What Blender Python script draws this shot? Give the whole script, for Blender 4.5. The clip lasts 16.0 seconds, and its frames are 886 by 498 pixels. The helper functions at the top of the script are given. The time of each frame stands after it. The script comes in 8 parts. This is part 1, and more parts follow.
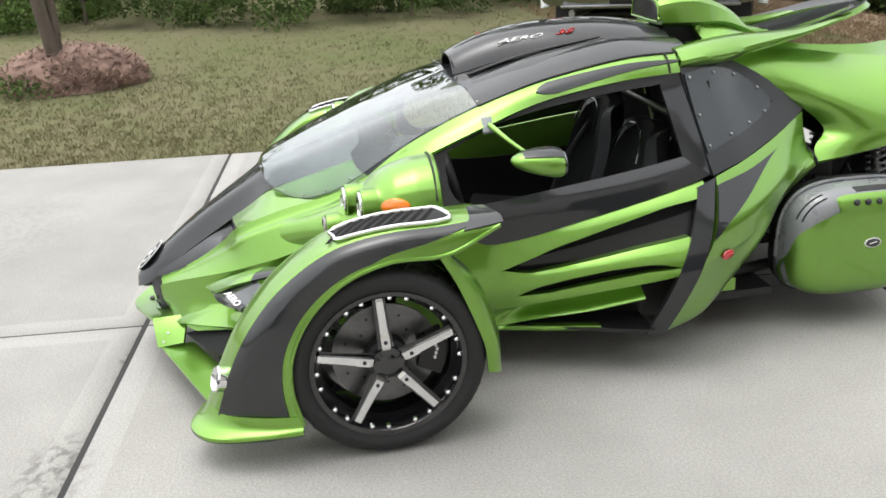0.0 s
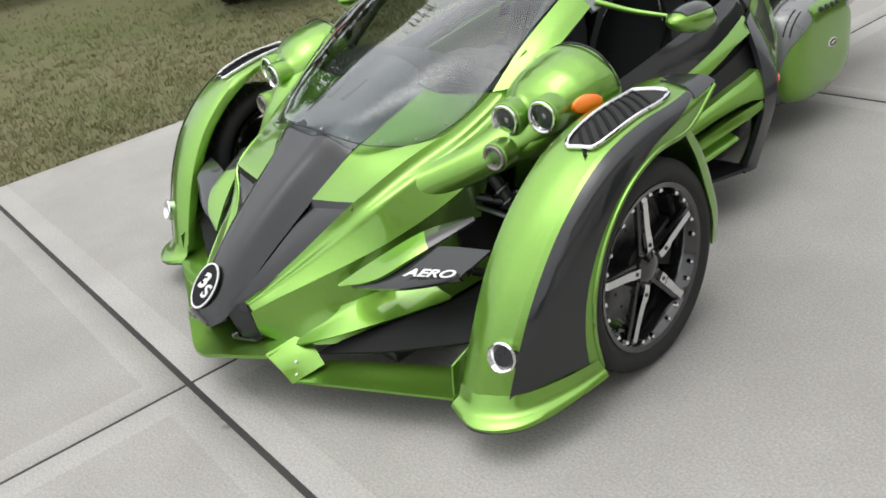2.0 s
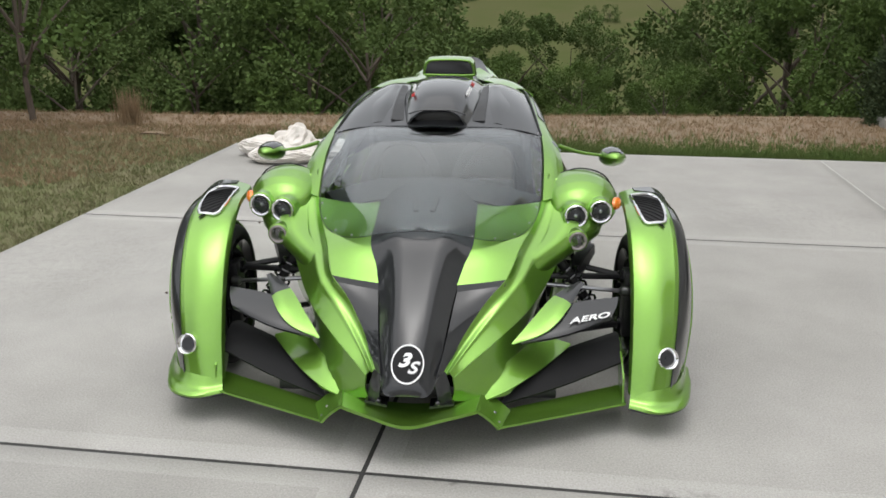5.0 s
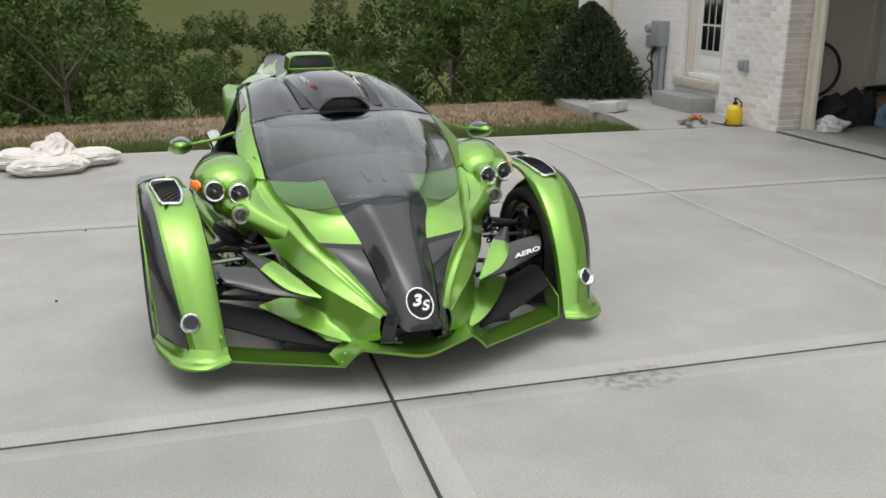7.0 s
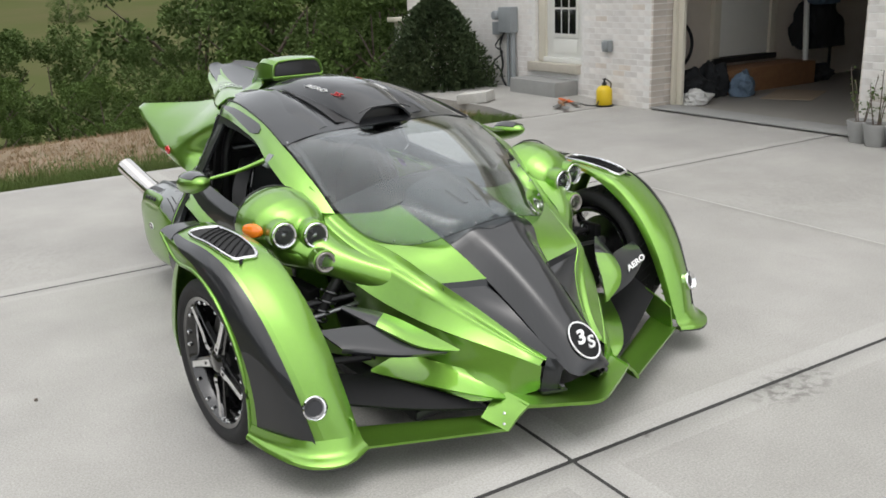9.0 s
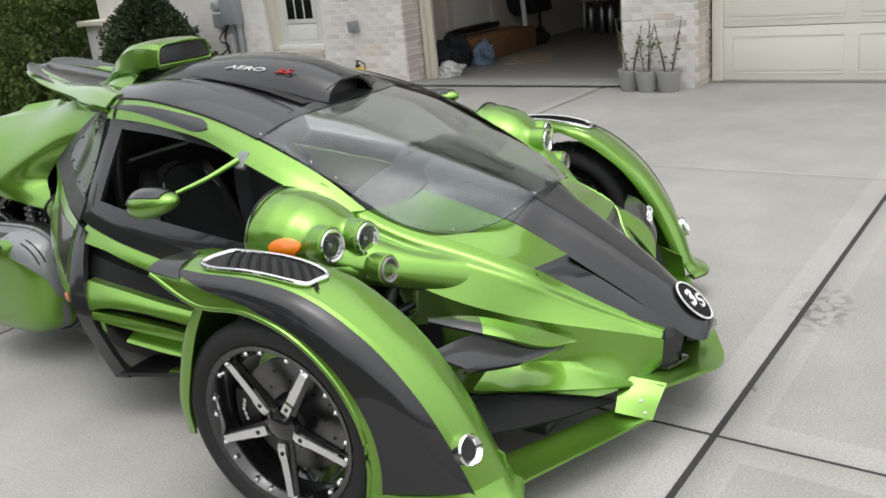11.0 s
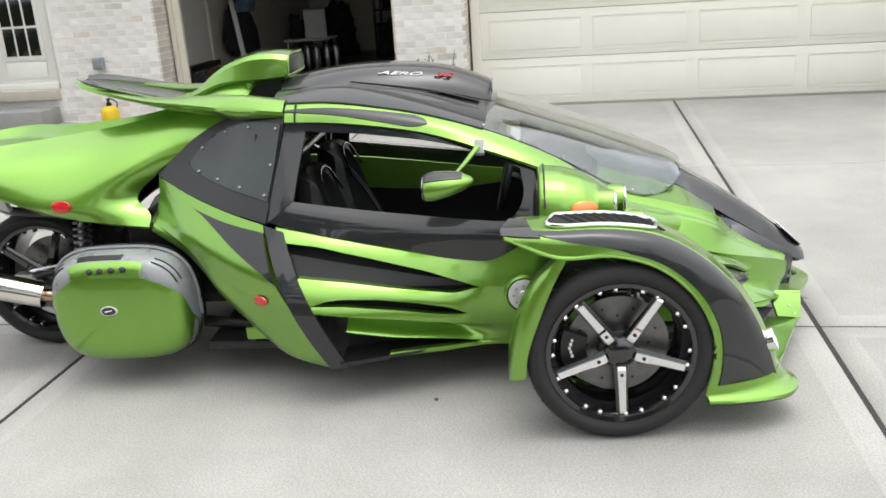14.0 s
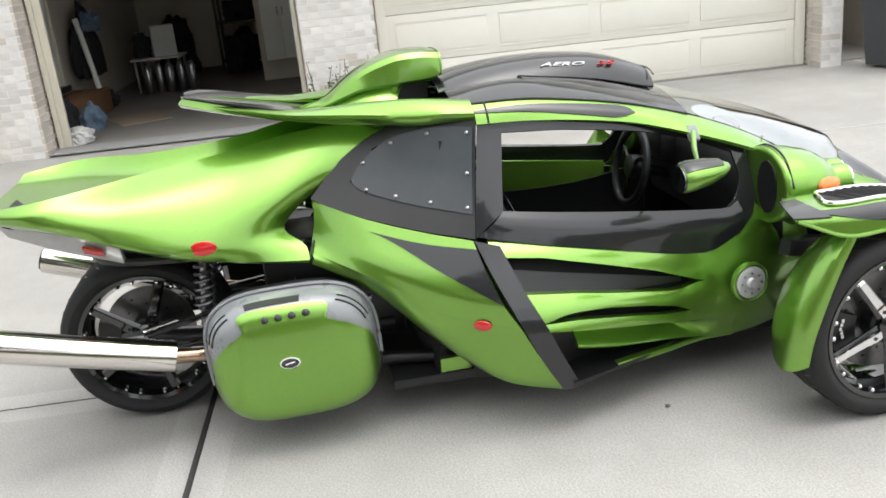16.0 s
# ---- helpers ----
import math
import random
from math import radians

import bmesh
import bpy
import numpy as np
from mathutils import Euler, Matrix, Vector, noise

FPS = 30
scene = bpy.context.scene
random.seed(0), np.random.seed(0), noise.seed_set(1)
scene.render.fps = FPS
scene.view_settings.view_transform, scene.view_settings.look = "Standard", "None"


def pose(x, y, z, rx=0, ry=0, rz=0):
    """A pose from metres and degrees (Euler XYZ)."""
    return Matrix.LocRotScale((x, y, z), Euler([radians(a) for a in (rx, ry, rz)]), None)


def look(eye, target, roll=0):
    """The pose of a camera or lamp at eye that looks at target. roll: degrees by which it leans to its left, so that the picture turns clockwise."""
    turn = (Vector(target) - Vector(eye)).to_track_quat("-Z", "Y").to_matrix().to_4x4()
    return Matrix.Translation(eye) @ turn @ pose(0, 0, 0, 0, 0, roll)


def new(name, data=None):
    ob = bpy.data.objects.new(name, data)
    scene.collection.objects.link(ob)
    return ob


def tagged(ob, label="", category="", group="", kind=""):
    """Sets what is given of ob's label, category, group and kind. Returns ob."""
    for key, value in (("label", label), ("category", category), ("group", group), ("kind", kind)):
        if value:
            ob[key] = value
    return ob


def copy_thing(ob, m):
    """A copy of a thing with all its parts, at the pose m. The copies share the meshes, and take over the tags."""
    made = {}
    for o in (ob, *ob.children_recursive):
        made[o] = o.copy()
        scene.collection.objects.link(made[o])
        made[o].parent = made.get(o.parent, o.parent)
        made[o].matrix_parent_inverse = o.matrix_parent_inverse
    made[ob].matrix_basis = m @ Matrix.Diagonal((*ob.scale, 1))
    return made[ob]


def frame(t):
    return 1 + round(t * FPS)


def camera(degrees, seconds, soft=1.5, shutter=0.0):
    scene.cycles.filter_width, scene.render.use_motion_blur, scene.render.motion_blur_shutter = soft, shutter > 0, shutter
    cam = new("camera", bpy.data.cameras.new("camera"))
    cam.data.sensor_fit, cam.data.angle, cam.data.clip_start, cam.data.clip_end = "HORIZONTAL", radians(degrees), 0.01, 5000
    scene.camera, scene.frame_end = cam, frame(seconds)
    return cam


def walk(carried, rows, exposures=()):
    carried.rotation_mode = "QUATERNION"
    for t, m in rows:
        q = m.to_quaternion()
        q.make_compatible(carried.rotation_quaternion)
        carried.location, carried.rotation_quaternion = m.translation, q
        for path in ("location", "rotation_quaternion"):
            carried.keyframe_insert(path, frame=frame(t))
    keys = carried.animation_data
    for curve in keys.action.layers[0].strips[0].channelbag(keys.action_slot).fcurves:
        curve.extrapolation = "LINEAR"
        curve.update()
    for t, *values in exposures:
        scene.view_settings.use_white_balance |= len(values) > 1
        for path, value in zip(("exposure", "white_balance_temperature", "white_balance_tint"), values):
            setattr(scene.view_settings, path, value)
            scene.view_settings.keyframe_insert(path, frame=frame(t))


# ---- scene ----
cam = camera(53.49, 16.0, soft=1.7)
PATH = [
    (0, look((-3.2, 0.19, 1.503), (-1.358, -0.093, 0.779), -2.9)),
    (0.5, look((-2.935, 0.597, 1.471), (-1.183, 0.015, 0.701), -5.1)),
    (1, look((-2.704, 0.915, 1.489), (-1.035, 0.164, 0.681), -4.1)),
    (1.5, look((-2.507, 1.24, 1.524), (-1.016, 0.3, 0.579), -7.7)),
    (2, look((-2.194, 1.65, 1.473), (-0.795, 0.552, 0.559), -10.9)),
    (2.5, look((-1.901, 1.984, 1.533), (-0.773, 0.619, 0.602), -6.5)),
    (3, look((-1.598, 2.32, 1.53), (-0.573, 0.799, 0.734), -7.8)),
    (3.5, look((-1.173, 2.549, 1.58), (-0.361, 0.88, 0.832), -7.5)),
    (3.7, look((-1.067, 2.641, 1.549), (-0.343, 0.903, 0.875), -5.4)),
    (5.8, look((0.205, 3.753, 1.534), (0.084, 1.837, 0.973), -2.4)),
    (6, look((0.331, 3.8, 1.545), (0.166, 1.885, 0.995), -3.5)),
    (6.5, look((0.679, 3.894, 1.534), (0.28, 2.001, 1.024), -0.8)),
    (7, look((0.995, 3.842, 1.518), (0.348, 2.038, 0.947), 0.1)),
    (7.5, look((1.1, 3.025, 1.309), (0.463, 1.226, 0.711), 0.3)),
    (8, look((0.982, 2.411, 1.153), (0.121, 0.692, 0.602), -4.7)),
    (8.5, look((1.162, 2.568, 1.384), (0.205, 0.939, 0.727), -3.0)),
    (9, look((1.884, 2.715, 1.493), (0.788, 1.149, 0.904), -2.4)),
    (9.2, look((2.0, 2.582, 1.389), (0.816, 1.056, 0.87), -1.6)),
    (11.3, look((2.375, 1.293, 1.382), (0.739, 0.445, 0.606), -8.8)),
    (11.5, look((2.389, 1.149, 1.435), (0.725, 0.426, 0.593), -9.9)),
    (12, look((2.579, 0.932, 1.374), (0.786, 0.4, 0.665), -6.1)),
    (12.5, look((2.98, 0.67, 1.459), (1.179, 0.21, 0.721), -5.1)),
    (13, look((3.154, 0.343, 1.483), (1.314, -0.099, 0.836), -6.3)),
    (13.5, look((3.359, 0.045, 1.461), (1.489, -0.284, 0.834), -6.4)),
    (14, look((3.434, -0.253, 1.447), (1.54, -0.432, 0.83), -3.7)),
    (14.5, look((3.342, -0.571, 1.497), (1.449, -0.658, 0.857), -5.5)),
    (15, look((3.314, -0.919, 1.441), (1.416, -0.842, 0.814), -5.9)),
    (15.5, look((3.221, -1.275, 1.508), (1.351, -1.06, 0.833), -2.9)),
    (16, look((3.098, -1.622, 1.467), (1.223, -1.333, 0.833), -5.9)),
]
EXPOSURES = [(0.0, 0.42), (1.5, 0.10), (3.5, -0.08), (6.0, -0.08), (7.5, -0.17), (9.0, 0.03), (11.5, 0.0), (13.5, 0.38), (15.0, 0.45), (16.0, 0.55)]
walk(cam, PATH, EXPOSURES)

# ---- daylight ----
world = bpy.data.worlds.new("overcast_sky")
scene.world = world
world.use_nodes = True
wn = world.node_tree
wn.nodes.clear()
w_out = wn.nodes.new("ShaderNodeOutputWorld")
w_bg = wn.nodes.new("ShaderNodeBackground")
w_sky = wn.nodes.new("ShaderNodeTexSky")
w_sky.sky_type = "NISHITA"
w_sky.sun_disc = False
w_sky.sun_elevation = radians(80)
w_sky.sun_rotation = radians(25)
w_sky.dust_density = 4.0
w_hsv = wn.nodes.new("ShaderNodeHueSaturation")
w_hsv.inputs["Saturation"].default_value = 0.16
wn.links.new(w_sky.outputs[0], w_hsv.inputs["Color"])
w_mix = wn.nodes.new("ShaderNodeMix")
w_mix.data_type = "RGBA"
w_mix.inputs[0].default_value = 0.4
w_mix.inputs[7].default_value = (3.1, 3.2, 3.25, 1)
wn.links.new(w_hsv.outputs[0], w_mix.inputs[6])
wn.links.new(w_mix.outputs[2], w_bg.inputs[0])
w_bg.inputs[1].default_value = 0.31
wn.links.new(w_bg.outputs[0], w_out.inputs[0])
sun_data = bpy.data.lights.new("sun", "SUN")
sun_data.energy, sun_data.angle, sun_data.color = 0.75, radians(110), (1.0, 0.96, 0.9)
sun = new("sun", sun_data)
sun.matrix_world = look((0.5, 1.2, 6.0), (0, 0, 0))

# ---- materials ----


def mat(name, color, rough=0.5, metal=0.0, coat=0.0, var=0.0, scale=8.0, bump=0.0, bump_scale=60.0, color2=None, big=0.0,
        alpha=1.0, coat_rough=0.03, spec=0.5, piece=0.0, stretch=(1, 1, 1)):
    """A principled material with noise at two scales in colour, and a fine relief."""
    m = bpy.data.materials.new(name)
    m.use_nodes = True
    nt = m.node_tree
    b = nt.nodes["Principled BSDF"]
    b.inputs["Roughness"].default_value = rough
    b.inputs["Metallic"].default_value = metal
    b.inputs["Coat Weight"].default_value = coat
    b.inputs["Coat Roughness"].default_value = coat_rough
    b.inputs["Specular IOR Level"].default_value = spec
    b.inputs["Alpha"].default_value = alpha
    c1 = (*color, 1)
    c2 = (*(color2 or [v * (1 - var) for v in color]), 1)
    b.inputs["Base Color"].default_value = c1
    tc = nt.nodes.new("ShaderNodeTexCoord")
    mp = nt.nodes.new("ShaderNodeMapping")
    mp.inputs["Scale"].default_value = stretch
    nt.links.new(tc.outputs["Object"], mp.inputs[0])
    if var or color2 or piece:
        n1 = nt.nodes.new("ShaderNodeTexNoise")
        n1.inputs["Scale"].default_value = scale
        n1.inputs["Detail"].default_value = 6
        n1.inputs["Roughness"].default_value = 0.65
        nt.links.new(mp.outputs[0], n1.inputs[0])
        n2 = nt.nodes.new("ShaderNodeTexNoise")
        n2.inputs["Scale"].default_value = scale * 0.13
        n2.inputs["Detail"].default_value = 3
        nt.links.new(mp.outputs[0], n2.inputs[0])
        mx = nt.nodes.new("ShaderNodeMix")
        mx.data_type = "FLOAT"
        mx.inputs[0].default_value = 0.45
        nt.links.new(n1.outputs[0], mx.inputs[2])
        nt.links.new(n2.outputs[0], mx.inputs[3])
        rp = nt.nodes.new("ShaderNodeValToRGB")
        rp.color_ramp.elements[0].position, rp.color_ramp.elements[1].position = 0.34, 0.66
        rp.color_ramp.elements[0].color, rp.color_ramp.elements[1].color = c2, c1
        nt.links.new(mx.outputs[0], rp.inputs[0])
        src = rp.outputs[0]
        if piece:
            oi = nt.nodes.new("ShaderNodeObjectInfo")
            mr = nt.nodes.new("ShaderNodeMapRange")
            mr.inputs[3].default_value, mr.inputs[4].default_value = 1 - piece, 1 + piece
            nt.links.new(oi.outputs["Random"], mr.inputs[0])
            hs = nt.nodes.new("ShaderNodeHueSaturation")
            nt.links.new(mr.outputs[0], hs.inputs["Value"])
            nt.links.new(src, hs.inputs["Color"])
            src = hs.outputs[0]
        nt.links.new(src, b.inputs["Base Color"])
        if rough > 0.25:
            mr2 = nt.nodes.new("ShaderNodeMapRange")
            mr2.inputs[3].default_value, mr2.inputs[4].default_value = max(rough - 0.12, 0.02), min(rough + 0.1, 1)
            nt.links.new(n1.outputs[0], mr2.inputs[0])
            nt.links.new(mr2.outputs[0], b.inputs["Roughness"])
    if bump:
        n3 = nt.nodes.new("ShaderNodeTexNoise")
        n3.inputs["Scale"].default_value = bump_scale
        n3.inputs["Detail"].default_value = 4
        nt.links.new(mp.outputs[0], n3.inputs[0])
        bp = nt.nodes.new("ShaderNodeBump")
        bp.inputs["Strength"].default_value = bump
        bp.inputs["Distance"].default_value = 0.01
        nt.links.new(n3.outputs[0], bp.inputs["Height"])
        nt.links.new(bp.outputs[0], b.inputs["Normal"])
    return m


def glass(name, tint, rough=0.0):
    """A thin tinted pane: clear film with Fresnel gloss."""
    m = bpy.data.materials.new(name)
    m.use_nodes = True
    nt = m.node_tree
    nt.nodes.clear()
    out = nt.nodes.new("ShaderNodeOutputMaterial")
    tr = nt.nodes.new("ShaderNodeBsdfTransparent")
    tr.inputs[0].default_value = (*tint, 1)
    gl = nt.nodes.new("ShaderNodeBsdfGlossy")
    gl.inputs["Roughness"].default_value = rough
    lw = nt.nodes.new("ShaderNodeLayerWeight")
    lw.inputs[0].default_value = 0.5
    pw = nt.nodes.new("ShaderNodeMath")
    pw.operation = "POWER"
    pw.inputs[1].default_value = 3.5
    nt.links.new(lw.outputs["Facing"], pw.inputs[0])
    fr = nt.nodes.new("ShaderNodeMath")
    fr.operation = "MULTIPLY_ADD"
    fr.inputs[1].default_value, fr.inputs[2].default_value = 1.7, 0.03
    nt.links.new(pw.outputs[0], fr.inputs[0])
    mx = nt.nodes.new("ShaderNodeMixShader")
    nt.links.new(fr.outputs[0], mx.inputs[0])
    nt.links.new(tr.outputs[0], mx.inputs[1])
    nt.links.new(gl.outputs[0], mx.inputs[2])
    nt.links.new(mx.outputs[0], out.inputs[0])
    return m


def carbon_weave():
    """Dark woven carbon under clear lacquer."""
    m = mat("carbon", (0.042, 0.043, 0.047), rough=0.33, coat=1.0, coat_rough=0.03, spec=0.12)
    nt = m.node_tree
    b = nt.nodes["Principled BSDF"]
    tc = nt.nodes["Texture Coordinate"]
    ck = nt.nodes.new("ShaderNodeTexChecker")
    ck.inputs["Scale"].default_value = 380
    ck.inputs[1].default_value = (0.0205, 0.0215, 0.0235, 1)
    ck.inputs[2].default_value = (0.0185, 0.0195, 0.0215, 1)
    nt.links.new(tc.outputs["Object"], ck.inputs[0])
    nz = nt.nodes.new("ShaderNodeTexNoise")
    nz.inputs["Scale"].default_value = 5
    mr = nt.nodes.new("ShaderNodeMapRange")
    mr.inputs[3].default_value, mr.inputs[4].default_value = 0.8, 1.2
    nt.links.new(tc.outputs["Object"], nz.inputs[0])
    nt.links.new(nz.outputs[0], mr.inputs[0])
    hs = nt.nodes.new("ShaderNodeHueSaturation")
    nt.links.new(ck.outputs[0], hs.inputs["Color"])
    nt.links.new(mr.outputs[0], hs.inputs["Value"])
    nt.links.new(hs.outputs[0], b.inputs["Base Color"])
    return m


def flake_paint():
    """Green metallic paint with fine flakes under lacquer."""
    m = mat("green_metallic", (0.190, 0.385, 0.052), rough=0.32, metal=0.84, coat=1.0, coat_rough=0.04)
    nt = m.node_tree
    b = nt.nodes["Principled BSDF"]
    tc = nt.nodes["Texture Coordinate"]
    vo = nt.nodes.new("ShaderNodeTexVoronoi")
    vo.inputs["Scale"].default_value = 900
    nt.links.new(tc.outputs["Object"], vo.inputs[0])
    mr = nt.nodes.new("ShaderNodeMapRange")
    mr.inputs[3].default_value, mr.inputs[4].default_value = 0.86, 1.14
    hs = nt.nodes.new("ShaderNodeHueSaturation")
    hs.inputs["Color"].default_value = (0.190, 0.385, 0.052, 1)
    nt.links.new(vo.outputs["Color"], mr.inputs[0])
    nt.links.new(mr.outputs[0], hs.inputs["Value"])
    nt.links.new(hs.outputs[0], b.inputs["Base Color"])
    return m


GREEN = flake_paint()
# Non-metallic copy of the body green, made to brighten the cabin panels lacking light.
GREEN_INNER = mat("brightened_inner_green", (0.20, 0.40, 0.045), rough=0.35, var=0.15, scale=7, coat=0.4)
CARBON = carbon_weave()
BLACK = mat("black_satin", (0.012, 0.012, 0.013), rough=0.4, var=0.3, scale=30)
MATT_BLACK = mat("matt_black_plastic", (0.016, 0.016, 0.017), rough=0.65, spec=0.15, var=0.3, scale=30)
BLACK_GLOSS = mat("black_gloss", (0.008, 0.008, 0.009), rough=0.12, coat=1.0)
FUEL_ALU = mat("satin_fuel_cap", (0.78, 0.78, 0.79), rough=0.5, metal=0.5, var=0.1, scale=20)
RUBBER = mat("tyre_rubber", (0.018, 0.018, 0.019), rough=0.75, var=0.35, scale=25, bump=0.15, bump_scale=120)
MIRROR = mat("mirror_glass", (0.22, 0.23, 0.24), rough=0.02, metal=1.0)
DISC = mat("brake_steel", (0.20, 0.20, 0.20), rough=0.35, metal=1.0, var=0.4, scale=30)
CHROME = mat("chrome", (0.86, 0.86, 0.87), rough=0.05, metal=1.0, var=0.1, scale=12)
# Truck bumper chrome: the dark ground it mirrors is put into its colour.
DARKENED_CHROME = mat("darkened_chrome", (0.36, 0.36, 0.36), rough=0.16, metal=1.0, var=0.25, scale=5)
STEEL = mat("brushed_steel", (0.42, 0.42, 0.43), rough=0.32, metal=1.0, var=0.25, scale=40)
ALU = mat("cast_aluminium", (0.70, 0.70, 0.71), rough=0.42, metal=1.0, var=0.2, scale=20)
EXHAUST = mat("polished_exhaust", (0.78, 0.75, 0.72), rough=0.12, metal=1.0, var=0.12, scale=6)
HEADER = mat("heat_tinted_pipe", (0.50, 0.36, 0.26), rough=0.25, metal=1.0, var=0.3, scale=14)
LEATHER = mat("black_leather", (0.02, 0.02, 0.021), rough=0.5, var=0.3, scale=40, bump=0.2, bump_scale=180)
ORANGE = mat("amber_lens", (0.95, 0.22, 0.01), rough=0.2, coat=1.0, var=0.2, scale=60)
RED = mat("red_lens", (0.62, 0.015, 0.02), rough=0.18, coat=1.0, var=0.25, scale=60)
GREY_INK = mat("grey_ink", (0.35, 0.35, 0.36), rough=0.4)
SPLASH = mat("pale_cast_concrete", (0.52, 0.51, 0.48), rough=0.9, var=0.25, scale=14, bump=0.3, bump_scale=60)
RED_INK = mat("red_lettering", (0.5, 0.02, 0.02), rough=0.4)
WHITE_INK = mat("white_lettering", (0.8, 0.8, 0.8), rough=0.4)
SILVER_CASE = mat("silver_case_plastic", (0.22, 0.23, 0.24), rough=0.3, coat=0.6, var=0.12, scale=10)
LAMP_DARK = mat("smoked_lamp", (0.016, 0.016, 0.019), rough=0.3, coat=0.15, var=0.5, scale=30)
LAMP_GREY = mat("frosted_lamp", (0.30, 0.27, 0.25), rough=0.2, metal=0.3, coat=1.0, var=0.4, scale=40)
WS_GLASS = glass("tinted_windshield", (0.86, 0.90, 0.91))
LENS_GLASS = glass("lamp_glass", (0.80, 0.82, 0.82))
PLEXI = mat("smoked_plexiglass", (0.040, 0.048, 0.052), rough=0.16, spec=0.45, var=0.35, scale=6)
INNER = mat("black_cabin_lining", (0.015, 0.015, 0.016), rough=0.7, var=0.4, scale=18)
SPRING = mat("spring_steel", (0.2, 0.2, 0.21), rough=0.35, metal=0.8, var=0.2, scale=30)
TAILPLASTIC = mat("clear_tail_plastic", (0.5, 0.5, 0.5), rough=0.15, coat=1.0, var=0.2, scale=20)

CONCRETE = mat("broomed_concrete", (0.354, 0.346, 0.326), rough=0.85, color2=(0.285, 0.277, 0.258), scale=3.2, bump=0.25, bump_scale=90, piece=0.04)


def trowelled(m):
    """Smoother, paler margins along a panel's edges, read from its faces."""
    nt = m.node_tree
    b = nt.nodes["Principled BSDF"]
    link = b.inputs["Base Color"].links[0]
    src = link.from_socket
    at = nt.nodes.new("ShaderNodeAttribute")
    at.attribute_name = "band"
    mx = nt.nodes.new("ShaderNodeMix")
    mx.data_type = "RGBA"
    mx.blend_type = "MIX"
    mx.inputs[7].default_value = (0.44, 0.43, 0.41, 1)
    mu = nt.nodes.new("ShaderNodeMath")
    mu.operation = "MULTIPLY"
    mu.inputs[1].default_value = 0.32
    nt.links.new(at.outputs["Fac"], mu.inputs[0])
    nt.links.new(mu.outputs[0], mx.inputs[0])
    nt.links.new(src, mx.inputs[6])
    nt.links.new(mx.outputs[2], b.inputs["Base Color"])


def stained(m, spots):
    """Blotchy tyre-like stains round the spots (x, y, half length, half width, strength)."""
    nt = m.node_tree
    b = nt.nodes["Principled BSDF"]
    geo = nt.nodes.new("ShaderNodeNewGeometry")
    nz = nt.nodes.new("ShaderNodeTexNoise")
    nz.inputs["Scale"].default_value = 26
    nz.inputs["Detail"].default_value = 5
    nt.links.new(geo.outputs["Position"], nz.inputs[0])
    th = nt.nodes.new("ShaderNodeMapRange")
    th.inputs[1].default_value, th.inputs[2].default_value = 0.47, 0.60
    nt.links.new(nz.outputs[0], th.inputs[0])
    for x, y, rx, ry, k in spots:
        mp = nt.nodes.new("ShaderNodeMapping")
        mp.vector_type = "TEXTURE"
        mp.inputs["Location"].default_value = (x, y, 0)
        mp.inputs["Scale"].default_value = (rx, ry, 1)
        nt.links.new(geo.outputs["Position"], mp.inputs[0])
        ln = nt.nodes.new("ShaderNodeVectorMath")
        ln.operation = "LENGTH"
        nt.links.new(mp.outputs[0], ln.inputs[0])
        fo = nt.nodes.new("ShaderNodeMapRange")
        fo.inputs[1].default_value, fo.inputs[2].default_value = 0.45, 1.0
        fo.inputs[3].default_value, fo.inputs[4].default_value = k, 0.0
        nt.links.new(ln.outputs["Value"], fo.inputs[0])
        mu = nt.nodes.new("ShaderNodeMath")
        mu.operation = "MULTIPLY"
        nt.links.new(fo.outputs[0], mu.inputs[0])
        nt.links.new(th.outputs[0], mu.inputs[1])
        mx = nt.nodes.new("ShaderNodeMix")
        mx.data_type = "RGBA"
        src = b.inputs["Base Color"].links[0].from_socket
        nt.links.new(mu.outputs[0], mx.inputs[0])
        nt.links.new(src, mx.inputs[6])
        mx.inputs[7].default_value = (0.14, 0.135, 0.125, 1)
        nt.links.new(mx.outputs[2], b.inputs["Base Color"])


def speckled(m, scale, amount):
    """Fine sandy grain in the colour."""
    nt = m.node_tree
    b = nt.nodes["Principled BSDF"]
    src = b.inputs["Base Color"].links[0].from_socket
    tc = nt.nodes["Texture Coordinate"]
    nz = nt.nodes.new("ShaderNodeTexNoise")
    nz.inputs["Scale"].default_value = scale
    nz.inputs["Detail"].default_value = 3
    nt.links.new(tc.outputs["Object"], nz.inputs[0])
    mr = nt.nodes.new("ShaderNodeMapRange")
    mr.inputs[1].default_value, mr.inputs[2].default_value = 0.3, 0.7
    mr.inputs[3].default_value, mr.inputs[4].default_value = 1 - amount, 1 + amount
    nt.links.new(nz.outputs[0], mr.inputs[0])
    hs = nt.nodes.new("ShaderNodeHueSaturation")
    nt.links.new(mr.outputs[0], hs.inputs["Value"])
    nt.links.new(src, hs.inputs["Color"])
    nt.links.new(hs.outputs[0], b.inputs["Base Color"])


